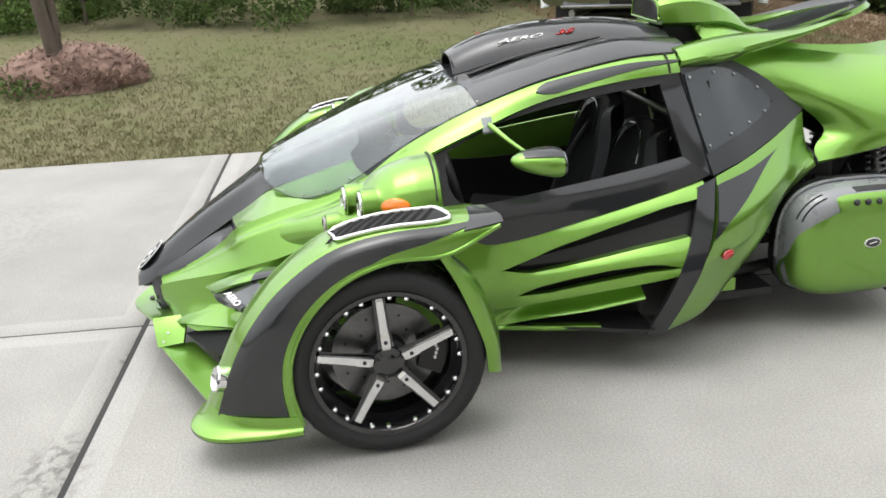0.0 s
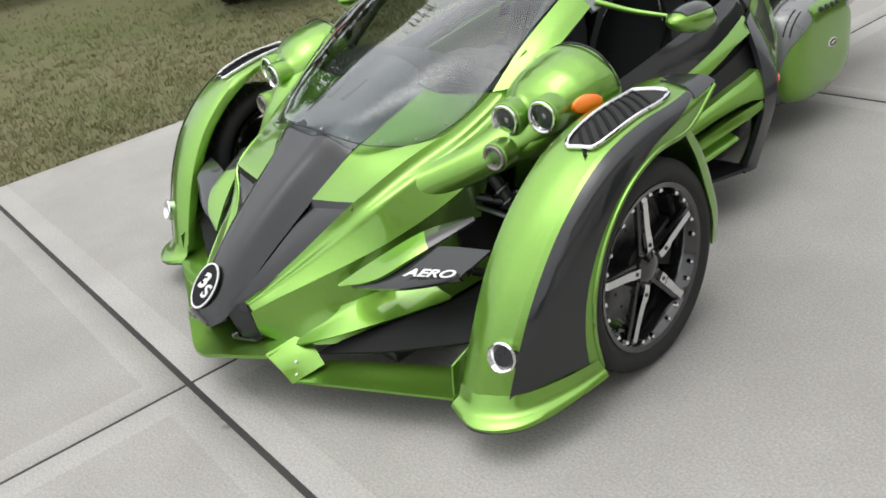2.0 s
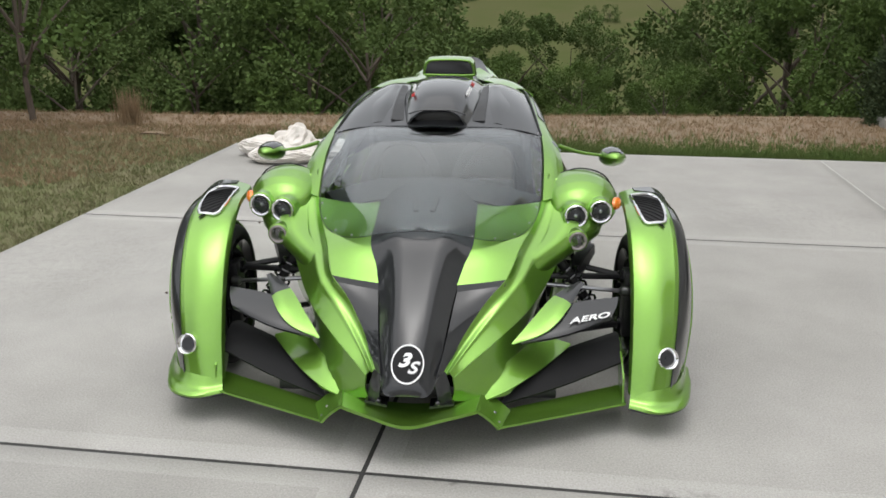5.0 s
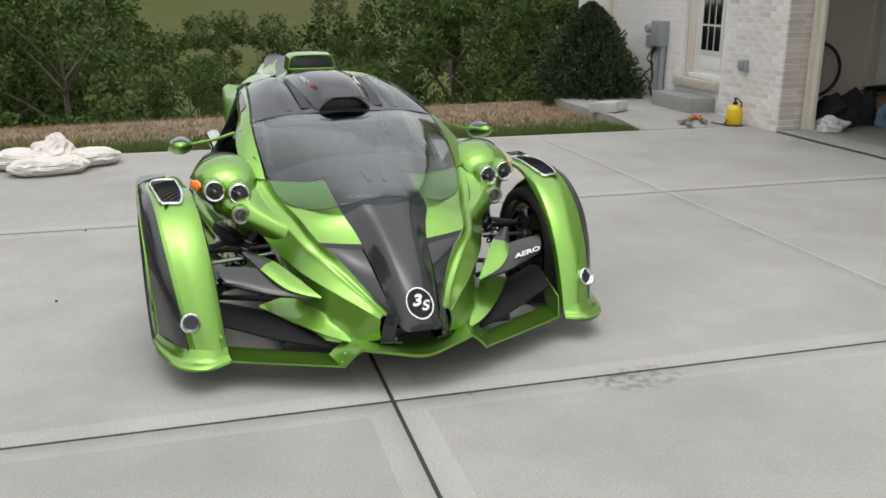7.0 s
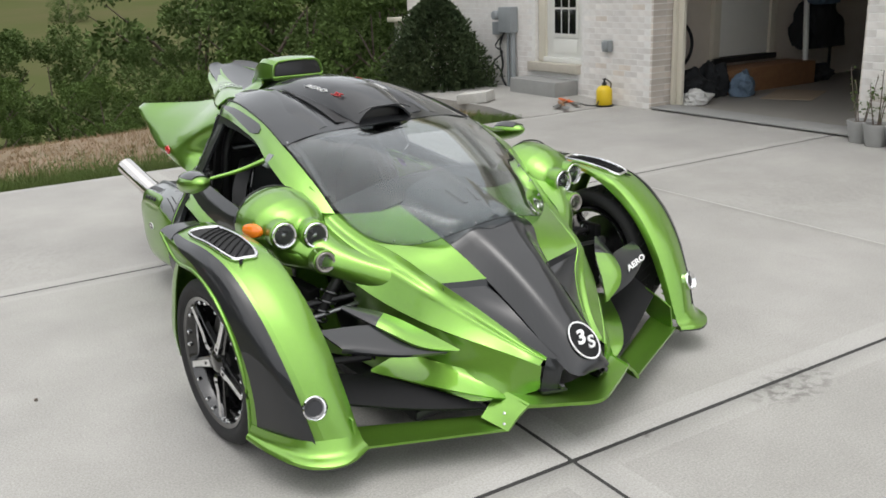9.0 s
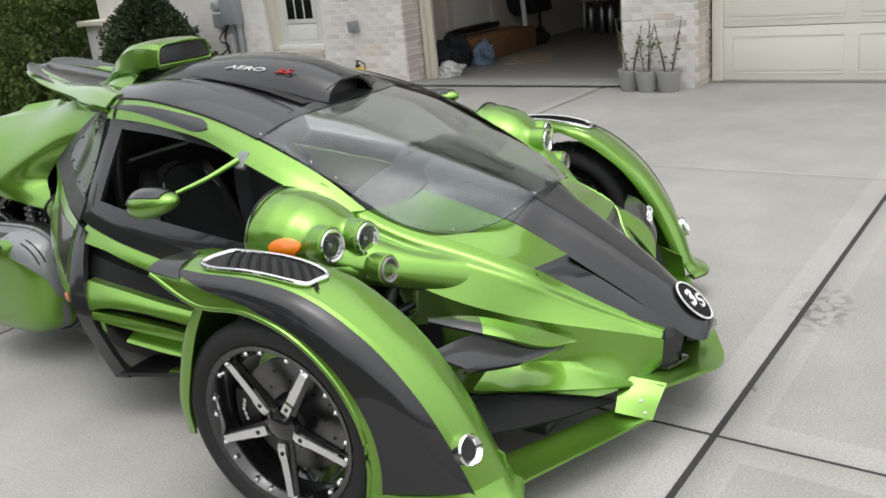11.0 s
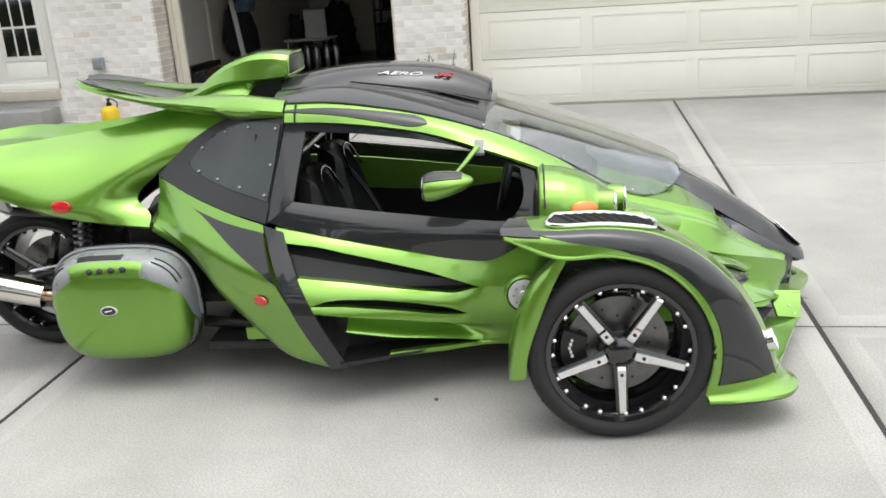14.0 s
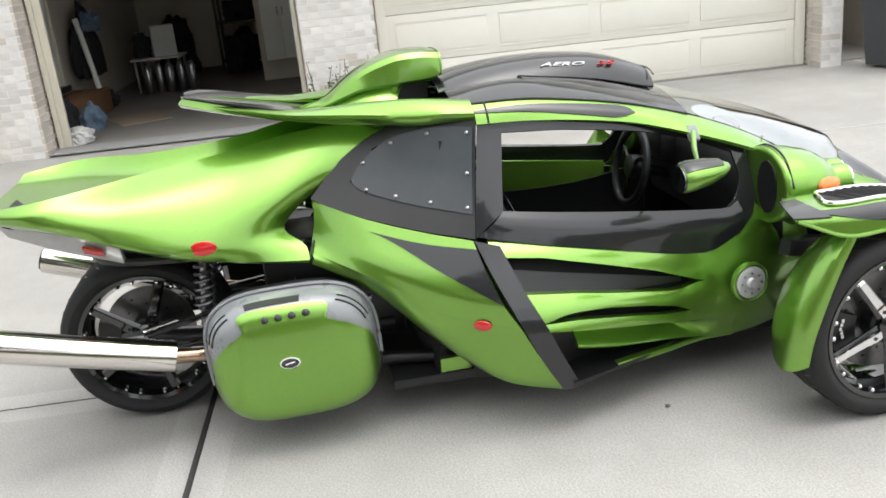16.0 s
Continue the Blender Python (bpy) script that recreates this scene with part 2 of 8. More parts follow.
trowelled(CONCRETE)
speckled(CONCRETE, 140, 0.17)
speckled(CONCRETE, 1.1, 0.10)
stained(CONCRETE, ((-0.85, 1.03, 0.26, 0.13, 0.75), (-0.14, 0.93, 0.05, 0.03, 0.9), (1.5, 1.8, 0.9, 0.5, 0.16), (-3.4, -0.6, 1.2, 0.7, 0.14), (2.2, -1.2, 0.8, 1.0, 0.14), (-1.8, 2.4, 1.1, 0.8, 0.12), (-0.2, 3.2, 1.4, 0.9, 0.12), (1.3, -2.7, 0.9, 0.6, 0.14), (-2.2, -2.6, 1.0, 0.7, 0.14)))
JOINT = mat("joint_filler", (0.035, 0.034, 0.033), rough=0.8, var=0.4, scale=30)
MARK = mat("driveway_stain", (0.25, 0.24, 0.225), rough=0.85, color2=(0.36, 0.35, 0.325), scale=22)
HILL_GRASS = mat("valley_grass", (0.060, 0.082, 0.026), rough=0.95, spec=0.0, color2=(0.092, 0.088, 0.044), scale=0.12, bump=0.3, bump_scale=6)
GRASS = mat("dry_lawn", (0.120, 0.138, 0.062), rough=0.95, spec=0.0, color2=(0.175, 0.155, 0.100), scale=1.6, bump=0.5, bump_scale=50)
BLADES = mat("grass_blades", (0.120, 0.160, 0.062), rough=0.9, spec=0.1, color2=(0.225, 0.185, 0.105), scale=0.9)
BLADES_STRAW = mat("straw_grass_blades", (0.22, 0.195, 0.120), rough=0.9, spec=0.15, color2=(0.13, 0.125, 0.062), scale=1.2)
BLADES_GREEN = mat("fresh_grass_blades", (0.075, 0.135, 0.030), rough=0.9, spec=0.15, color2=(0.11, 0.14, 0.045), scale=2.0)
GRASS_BROWN = mat("brown_bank_grass", (0.26, 0.185, 0.125), rough=0.95, color2=(0.17, 0.135, 0.085), scale=3.0, bump=0.5, bump_scale=50)
BLADES_DRY = mat("dry_grass_blades", (0.34, 0.235, 0.15), rough=0.9, spec=0.15, color2=(0.22, 0.165, 0.095), scale=1.6)
LEAF = mat("leaves", (0.070, 0.110, 0.030), rough=0.9, color2=(0.098, 0.144, 0.046), scale=1.3, spec=0.15)
LEAF_LIGHT = mat("light_leaves", (0.095, 0.145, 0.038), rough=0.9, color2=(0.06, 0.10, 0.025), scale=1.5, spec=0.15)
LEAF_DARK = mat("evergreen_leaves", (0.026, 0.044, 0.020), rough=0.85, color2=(0.060, 0.082, 0.036), scale=3, spec=0.2)
BARK = mat("bark", (0.15, 0.12, 0.095), rough=0.9, color2=(0.085, 0.065, 0.052), scale=18, bump=0.6, bump_scale=40, stretch=(1, 1, 0.3))
MULCH = mat("mulch_straw", (0.36, 0.24, 0.19), rough=0.95, color2=(0.19, 0.115, 0.09), scale=14)
BRICK = mat("whitewashed_brick", (0.74, 0.72, 0.69), rough=0.85, color2=(0.60, 0.565, 0.535), scale=9, bump=0.3, bump_scale=70, piece=0.12)
BRICK_TAN = mat("tan_brick", (0.64, 0.59, 0.53), rough=0.85, color2=(0.50, 0.44, 0.385), scale=9, bump=0.3, bump_scale=70, piece=0.16)
MORTAR = mat("pale_mortar", (0.80, 0.785, 0.76), rough=0.95, var=0.2, scale=20, bump=0.3, bump_scale=90)
TRIM = mat("cream_trim_paint", (0.66, 0.62, 0.52), rough=0.5, var=0.08, scale=5)
DOOR_CREAM = mat("cream_garage_door", (0.80, 0.78, 0.70), rough=0.45, var=0.06, scale=3)
DOOR_WHITE = mat("white_door_paint", (0.74, 0.74, 0.70), rough=0.4, var=0.06, scale=4)
GREY_METAL = mat("grey_painted_metal", (0.27, 0.29, 0.30), rough=0.45, var=0.15, scale=12)
STONE_SILL = mat("cast_sill", (0.50, 0.46, 0.39), rough=0.8, var=0.2, scale=9)
STEP_CONC = mat("grey_step_concrete", (0.30, 0.30, 0.29), rough=0.85, var=0.2, scale=6, bump=0.2)
YELLOW = mat("yellow_plastic", (0.72, 0.50, 0.015), rough=0.4, var=0.1, scale=20)
TOOL_ORANGE = mat("orange_plastic", (0.70, 0.13, 0.02), rough=0.5, var=0.2, scale=20)
CARTON = mat("brown_cardboard", (0.34, 0.27, 0.20), rough=0.85, var=0.15, scale=6)
WOOD = mat("raw_wood", (0.32, 0.17, 0.08), rough=0.7, color2=(0.20, 0.10, 0.05), scale=12, stretch=(1, 8, 1))
GAR_WALL = mat("garage_plaster", (0.66, 0.60, 0.52), rough=0.9, var=0.12, scale=3)
GAR_FLOOR = mat("garage_floor", (0.25, 0.235, 0.215), rough=0.7, var=0.2, scale=3)
CLOTH_DARK = mat("dark_cloth", (0.02, 0.022, 0.026), rough=0.9, var=0.5, scale=15)
CLOTH_WHITE = mat("white_cloth", (0.62, 0.62, 0.60), rough=0.9, var=0.15, scale=12)
CLOTH_BLUE = mat("blue_cloth", (0.16, 0.23, 0.32), rough=0.9, var=0.3, scale=12)
SACK = mat("white_woven_sack", (0.74, 0.71, 0.67), rough=0.75, color2=(0.60, 0.56, 0.51), scale=6, bump=0.4, bump_scale=25)
POT = mat("grey_pot", (0.36, 0.36, 0.35), rough=0.7, var=0.15, scale=14)
BIN = mat("dark_bin_plastic", (0.05, 0.055, 0.062), rough=0.5, var=0.2, scale=9)
TRUCK_WHITE = mat("white_truck_paint", (0.72, 0.73, 0.74), rough=0.3, coat=1.0, var=0.05, scale=4)
PLATE = mat("pale_plate", (0.60, 0.56, 0.42), rough=0.5, var=0.2, scale=60)

# ---- building helpers ----


def V(*a):
    return Vector(a)


def spline(pts, n):
    """n points, evenly by chord, on a smooth curve through pts."""
    p = [Vector(q) for q in pts]
    if len(p) == 2:
        return [p[0].lerp(p[1], i / (n - 1)) for i in range(n)]
    s = [0.0]
    for a, b in zip(p, p[1:]):
        s.append(s[-1] + max((b - a).length, 1e-6))
    m = []
    for i in range(len(p)):
        a, b = max(i - 1, 0), min(i + 1, len(p) - 1)
        m.append((p[b] - p[a]) / (s[b] - s[a]))
    out = []
    k = 0
    for i in range(n):
        u = s[-1] * i / (n - 1)
        while k < len(p) - 2 and u > s[k + 1]:
            k += 1
        h = s[k + 1] - s[k]
        t = (u - s[k]) / h
        out.append(p[k] * (2 * t**3 - 3 * t * t + 1) + m[k] * (h * (t**3 - 2 * t * t + t))
                   + p[k + 1] * (3 * t * t - 2 * t**3) + m[k + 1] * (h * (t**3 - t * t)))
    return out


def loft(rails, nu=24, nv=8):
    """A grid of points through rails that run alongside one another."""
    r = [spline(q, nu) for q in rails]
    cols = [spline([q[i] for q in r], nv) for i in range(nu)]
    return cols


def shell(rows, thick=0.004, ref=None, bm=None):
    """A sheet of that thickness from a grid of points. Its face looks away from ref."""
    bm = bm or bmesh.new()
    n, m = len(rows), len(rows[0])
    nor = []
    for i in range(n):
        line = []
        for j in range(m):
            a = rows[min(i + 1, n - 1)][j] - rows[max(i - 1, 0)][j]
            b = rows[i][min(j + 1, m - 1)] - rows[i][max(j - 1, 0)]
            c = a.cross(b)
            line.append(c.normalized() if c.length > 1e-12 else None)
        nor.append(line)
    last = V(0, 0, 1)
    for i in range(n):
        for j in range(m):
            if nor[i][j] is None:
                near = [nor[a][b] for a, b in ((i - 1, j), (i + 1, j), (i, j - 1), (i, j + 1)) if 0 <= a < n and 0 <= b < m and nor[a][b]]
                nor[i][j] = near[0] if near else last
    flip = False
    if ref is not None:
        ref = Vector(ref)
        flip = sum((rows[i][j] - ref).dot(nor[i][j]) for i in range(n) for j in range(m)) < 0
    sg = -1 if flip else 1
    top = [[bm.verts.new(rows[i][j]) for j in range(m)] for i in range(n)]
    bot = [[bm.verts.new(rows[i][j] - nor[i][j] * (sg * thick)) for j in range(m)] for i in range(n)]

    def quad(a, b, c, d):
        vs = [a, b, c, d]
        if flip:
            vs.reverse()
        try:
            bm.faces.new(vs)
        except ValueError:
            pass
    for i in range(n - 1):
        for j in range(m - 1):
            quad(top[i][j], top[i + 1][j], top[i + 1][j + 1], top[i][j + 1])
            quad(bot[i][j], bot[i][j + 1], bot[i + 1][j + 1], bot[i + 1][j])
    for i in range(n - 1):
        quad(top[i][0], bot[i][0], bot[i + 1][0], top[i + 1][0])
        quad(top[i][m - 1], top[i + 1][m - 1], bot[i + 1][m - 1], bot[i][m - 1])
    for j in range(m - 1):
        quad(top[0][j], top[0][j + 1], bot[0][j + 1], bot[0][j])
        quad(top[n - 1][j], bot[n - 1][j], bot[n - 1][j + 1], top[n - 1][j + 1])
    return bm


def rings(sections, bm=None, cap=True):
    """A closed skin through rings of points, with its ends closed."""
    bm = bm or bmesh.new()
    vs = [[bm.verts.new(p) for p in s] for s in sections]
    k = len(vs[0])
    for a, b in zip(vs, vs[1:]):
        for j in range(k):
            bm.faces.new((a[j], a[(j + 1) % k], b[(j + 1) % k], b[j]))
    if cap:
        bm.faces.new(list(reversed(vs[0])))
        bm.faces.new(vs[-1])
    bmesh.ops.recalc_face_normals(bm, faces=bm.faces)
    return bm


def tube(pts, r, k=10, n=None, bm=None):
    """A round bar along a smooth line; r is one radius, or one for each end."""
    p = spline(pts, n or max(2, (len(pts) - 1) * 6 + 1)) if len(pts) > 2 or n else [Vector(q) for q in pts]
    r0, r1 = r if isinstance(r, tuple) else (r, r)
    sec = []
    up = V(0, 0, 1)
    for i, c in enumerate(p):
        d = (p[min(i + 1, len(p) - 1)] - p[max(i - 1, 0)]).normalized()
        a = d.cross(up)
        if a.length < 0.05:
            a = d.cross(V(1, 0, 0))
        a.normalize()
        b = a.cross(d)
        q = r0 + (r1 - r0) * i / (len(p) - 1)
        sec.append([c + (a * math.cos(t) + b * math.sin(t)) * q for t in (2 * math.pi * j / k for j in range(k))])
    return rings(sec, bm)


def lathe(profile, k=32, m=None, bm=None, closed=False):
    """A turned shape round x: profile of (x, radius). m: where it goes."""
    m = m or Matrix()
    sec = [[m @ V(x, max(r, 1e-4) * math.cos(t), max(r, 1e-4) * math.sin(t)) for t in (2 * math.pi * j / k for j in range(k))] for x, r in profile]
    if closed:
        sec.append(sec[0])
        b2 = bm or bmesh.new()
        vs = [[b2.verts.new(p) for p in s] for s in sec[:-1]]
        vs.append(vs[0])
        for a, b in zip(vs, vs[1:]):
            for j in range(k):
                b2.faces.new((a[j], a[(j + 1) % k], b[(j + 1) % k], b[j]))
        bmesh.ops.recalc_face_normals(b2, faces=b2.faces)
        return b2
    return rings(sec, bm)


def box(x0, x1, y0, y1, z0, z1, bevel=0.0, m=None, bm=None, seg=2):
    """A block between those limits with rounded edges."""
    b2 = bmesh.new()
    bmesh.ops.create_cube(b2, size=1)
    for v in b2.verts:
        v.co = V(x0 + (v.co.x + 0.5) * (x1 - x0), y0 + (v.co.y + 0.5) * (y1 - y0), z0 + (v.co.z + 0.5) * (z1 - z0))
    if bevel:
        bmesh.ops.bevel(b2, geom=b2.edges[:], offset=bevel, segments=seg, affect="EDGES", profile=0.6)
    if m:
        b2.transform(m)
    return join(bm, b2)


def join(bm, b2):
    """Adds b2 to bm."""
    if bm is None:
        return b2
    tmp = bpy.data.meshes.new("tmp")
    b2.to_mesh(tmp)
    bm.from_mesh(tmp)
    bpy.data.meshes.remove(tmp)
    b2.free()
    return bm


def slab_of(outline, z0, z1, m=None, bevel=0.0, bm=None):
    """A plate with that outline (x, y), from z0 to z1."""
    b2 = bmesh.new()
    lo = [b2.verts.new((x, y, z0)) for x, y in outline]
    hi = [b2.verts.new((x, y, z1)) for x, y in outline]
    k = len(outline)
    b2.faces.new(list(reversed(lo)))
    b2.faces.new(hi)
    for j in range(k):
        b2.faces.new((lo[j], lo[(j + 1) % k], hi[(j + 1) % k], hi[j]))
    bmesh.ops.recalc_face_normals(b2, faces=b2.faces)
    if bevel:
        bmesh.ops.bevel(b2, geom=[e for e in b2.edges if abs(e.verts[0].co.z - e.verts[1].co.z) < 1e-6], offset=bevel, segments=2, affect="EDGES")
    if m:
        b2.transform(m)
    return join(bm, b2)


def mesh_of(name, bm, material, sharp=40):
    me = bpy.data.meshes.new(name)
    bm.to_mesh(me)
    bm.free()
    me.polygons.foreach_set("use_smooth", [True] * len(me.polygons))
    me.set_sharp_from_angle(angle=radians(sharp))
    me.materials.append(material)
    return me


BODY_SHIFT = ((-2.0, 0.0), (-1.75, 0.0), (-1.2, 0.033), (-0.25, 0.036), (-0.08, 0.022), (0.25, 0.0))
shifting = False


def forward(y):
    """How far the middle of the vehicle's body sits forward of its plan at y."""
    return float(np.interp(y, [k[0] for k in BODY_SHIFT], [k[1] for k in BODY_SHIFT]))


def part(name, bm, material, parent, label="", sharp=40, m=None):
    """Links a bmesh as one mesh object under a thing or a part."""
    if shifting:
        for v in bm.verts:
            v.co.y += forward(v.co.y)
    ob = new(name, mesh_of(name, bm, material, sharp))
    ob.parent = parent
    if m is not None:
        ob.matrix_basis = m
    if label:
        ob["label"] = label
    return ob


def solid(name, bm, material, label, category, group="", kind="", m=None, sharp=40):
    """A thing that is one mesh."""
    ob = new(name, mesh_of(name, bm, material, sharp))
    if m is not None:
        ob.matrix_basis = m
    return tagged(ob, label, category, group, kind)


def thing(name, label, category, m=None, group="", kind=""):
    ob = new(name)
    ob.empty_display_size = 0.1
    if m is not None:
        ob.matrix_basis = m
    return tagged(ob, label, category, group, kind)


def twin(bm):
    """A copy mirrored to the vehicle's other side."""
    b2 = bm.copy()
    for v in b2.verts:
        v.co.x = -v.co.x
    bmesh.ops.reverse_faces(b2, faces=b2.faces)
    return b2


def both(name, bm, material, parent, label="", sharp=40):
    """The part and its mirrored twin."""
    other = twin(bm)
    return part(name, bm, material, parent, label, sharp), part(name, other, material, parent, label, sharp)


def lettering(name, body, size, material, parent, m, label="", shear=0.0, depth=0.0015, bold=0.02):
    """Raised letters in the built-in font."""
    cu = bpy.data.curves.new(name, "FONT")
    cu.body, cu.size, cu.align_x, cu.align_y, cu.extrude, cu.shear = body, size, "CENTER", "CENTER", depth, shear
    cu.offset = size * bold
    tmp = bpy.data.objects.new(name, cu)
    me = bpy.data.meshes.new_from_object(tmp)
    bpy.data.objects.remove(tmp)
    me.materials.clear()
    me.materials.append(material)
    ob = new(name, me)
    ob.parent = parent
    ob.matrix_basis = Matrix.Translation((0, forward(m.translation.y) if shifting else 0.0, 0)) @ m
    if label:
        ob["label"] = label
    return ob


def facing(at, normal, up=(0, 0, 1)):
    """A pose at that place whose z looks along normal, with y as near up as may be."""
    z = Vector(normal).normalized()
    x = Vector(up).cross(z).normalized()
    y = z.cross(x)
    return Matrix.Translation(at) @ Matrix((x, y, z)).transposed().to_4x4()

# ---- ground and driveway ----


def lawn_z(x, y):
    """The height of the land: level round the driveway, falling to a valley behind, then a far hillside."""
    d = max(0.0, -7.5 - y + 0.07 * x)
    z = -0.02 - 0.32 * d if d < 14 else -4.5 + 0.0 * d
    if d >= 14:
        z = -4.5 + max(0.0, d - 35) * 0.075
    e = max(0.0, x - 3.2)
    up = min(e, 14) * 0.012
    return z + up * (1 if d <= 0 else max(0, 1 - d / 3))


def axis(lo, hi, mid_lo, mid_hi, fine, coarse):
    a = list(np.arange(mid_lo, mid_hi + 1e-6, fine))
    v, st = mid_hi, fine
    while v < hi:
        st = min(st * 1.25, coarse)
        v += st
        a.append(v)
    v, st, front = mid_lo, fine, []
    while v > lo:
        st = min(st * 1.25, coarse)
        v -= st
        front.append(v)
    return list(reversed(front)) + a


gx, gy = axis(-1500, 1500, -14, 20, 0.5, 150), axis(-1500, 1500, -24, 12, 0.5, 150)
bm = bmesh.new()
gv = [[bm.verts.new((x, y, lawn_z(x, y) - 0.035 - (0.12 if (-6.2 < x < 2.2 and -4.4 < y < 9) else 0))) for y in gy] for x in gx]
for i in range(len(gx) - 1):
    for j in range(len(gy) - 1):
        bm.faces.new((gv[i][j], gv[i + 1][j], gv[i + 1][j + 1], gv[i][j + 1]))
for f in bm.faces:
    c = f.calc_center_median()
    f.material_index = 1 if c.y < -15 + 0.1 * c.x else 0
ground = solid("ground", bm, GRASS, "dry grassy ground falling to a valley", "ground", kind="structure")
ground.data.materials.append(HILL_GRASS)

# concrete panels: corners lie where the joint lines cross
def cross_line(x, k):
    """The transverse joints, from the back edge to the street side."""
    return (-4.888, -2.060, 0.908, 3.88, 6.85, 9.82)[k] - 0.073 * x


def long_line(y, k):
    """The lengthways joints, from the house to the lawn."""
    return (-6.75, -2.761, 0.072, 2.77)[k] + (0.0 if k == 0 else 0.076) * y


def corner(a, b):
    y = 0.0
    for _ in range(6):
        x = long_line(y, a)
        y = cross_line(x, b)
    return V(x, y, 0)


drive = thing("driveway", "pale broom-finished concrete driveway with dark joints", "driveway", kind="structure")
part("joint_bed", slab_of([(-6.75, -4.43), (2.36, -5.03), (3.05, 4), (3.43, 9.3), (-6.75, 10.2)], -0.09, -0.004), JOINT, drive)
GL, GT = 0.0045, 0.007        # half widths of the lengthways and the transverse joints
for a in range(3):
    for b in range(5):
        q = [corner(a, b), corner(a + 1, b), corner(a + 1, b + 1), corner(a, b + 1)]
        bm = bmesh.new()
        fl = bm.faces.layers.float.new("band")
        lu = (q[1] - q[0]).length
        lv = (q[3] - q[0]).length

        def stops(n, length, half):
            f = [half / length, (half + 0.006) / length, 0.11 / length]
            return f + [f[2] + (1 - 2 * f[2]) * k / n for k in range(1, n)] + [1 - v for v in reversed(f)]
        su, sv = stops(6, lu, GL), stops(6, lv, GT)
        grid = []
        for i, fu in enumerate(su):
            row = []
            for j, fv in enumerate(sv):
                p = q[0].lerp(q[1], fu).lerp(q[3].lerp(q[2], fu), fv)
                edge = i in (0, len(su) - 1) or j in (0, len(sv) - 1)
                row.append(bm.verts.new((p.x, p.y, -0.010 if edge else 0.0)))
            grid.append(row)
        for i in range(len(su) - 1):
            for j in range(len(sv) - 1):
                f = bm.faces.new((grid[i][j], grid[i + 1][j], grid[i + 1][j + 1], grid[i][j + 1]))
                f[fl] = 1.0 if ((i < 2 and a == 2) or (i > len(su) - 4 and a == 1)) else 0.85 if (j < 2 or j > len(sv) - 4) else 0.0
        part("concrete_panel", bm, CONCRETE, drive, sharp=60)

p0, p1 = corner(1, 0), corner(1, 5)
part("sealed_joint", slab_of([(p0.x - 0.006, p0.y), (p0.x + 0.006, p0.y), (p1.x + 0.006, p1.y), (p1.x - 0.006, p1.y)], -0.02, -0.0015), SPLASH, drive)
p0, p1 = corner(0, 1), corner(3, 1)
part("joint_strip", slab_of([(p0.x, p0.y - 0.0065), (p1.x, p1.y - 0.0065), (p1.x, p1.y + 0.0065), (p0.x, p0.y + 0.0065)], -0.02, -0.001), JOINT, drive)
crack = spline([(-1.30, -0.83, 0.001), (-1.68, -0.76, 0.001), (-1.89, -0.63, 0.001), (-2.03, -0.42, 0.001), (-2.18, -0.04, 0.001), (-2.24, 0.30, 0.001)], 46)
random.seed(5)
bm = bmesh.new()
pairs = []
for i, p in enumerate(crack):
    w = 0.0022 * random.uniform(0.5, 1.3)
    q = p + V(random.uniform(-0.006, 0.006), random.uniform(-0.006, 0.006), 0)
    pairs.append((bm.verts.new(q + V(w, w, 0)), bm.verts.new(q - V(w, w, 0))))
for (a, b), (c, d) in zip(pairs, pairs[1:]):
    bm.faces.new((a, b, d, c))
part("hairline_crack", bm, MARK, drive)

# ---- the three-wheeled sports vehicle ----
trike = thing("three_wheeled_vehicle", "low green and carbon-grey three-wheeled sports vehicle parked on concrete", "three-wheeler", pose(0, 0, 0.004, -0.29))
MID = (0, -0.5, 0.45)
shifting = True


def curve_at(knots, y):
    """The value at y on straight runs between (y, value) knots, in rising y."""
    ys, vs = [k[0] for k in knots], [k[1] for k in knots]
    return float(np.interp(y, ys, vs))


# the flank: how far out the body stands at a length y and a height z
FLANK = (
    (-1.65, ((0.50, 0.40), (0.62, 0.31), (0.74, 0.27), (0.95, 0.20))),
    (-1.45, ((0.40, 0.56), (0.55, 0.48), (0.66, 0.39), (0.80, 0.315), (0.95, 0.23))),
    (-1.15, ((0.12, 0.69), (0.37, 0.735), (0.47, 0.69), (0.60, 0.59), (0.72, 0.53), (0.95, 0.40))),
    (-0.95, ((0.12, 0.715), (0.36, 0.725), (0.46, 0.67), (0.60, 0.60), (0.72, 0.54), (0.95, 0.42))),
    (-0.45, ((0.12, 0.56), (0.17, 0.575), (0.28, 0.60), (0.38, 0.605), (0.47, 0.575), (0.60, 0.575), (0.75, 0.50), (0.90, 0.44))),
    (-0.20, ((0.12, 0.52), (0.25, 0.60), (0.36, 0.625), (0.47, 0.60), (0.60, 0.575), (0.78, 0.50), (0.90, 0.44))),
    (0.05, ((0.12, 0.45), (0.25, 0.47), (0.40, 0.49), (0.60, 0.50), (0.90, 0.44))),
)


def flank_raw(y, z):
    return curve_at([(s[0], curve_at(s[1], z)) for s in FLANK], y)


def flank_x(y, z):
    return sum(flank_raw(y + 0.05 * a, z + 0.025 * b) for a in (-1, 0, 1) for b in (-2, -1, 0, 1, 2)) / 15


def on_flank(rails, nu=28, nv=8, out=0.0):
    """A grid from rails of (y, z), laid onto the flank."""
    rows = loft([[V(0, y, z) for y, z in r] for r in rails], nu, nv)
    return [[V(flank_x(p.y, p.z) + out, p.y, p.z) for p in row] for row in rows]


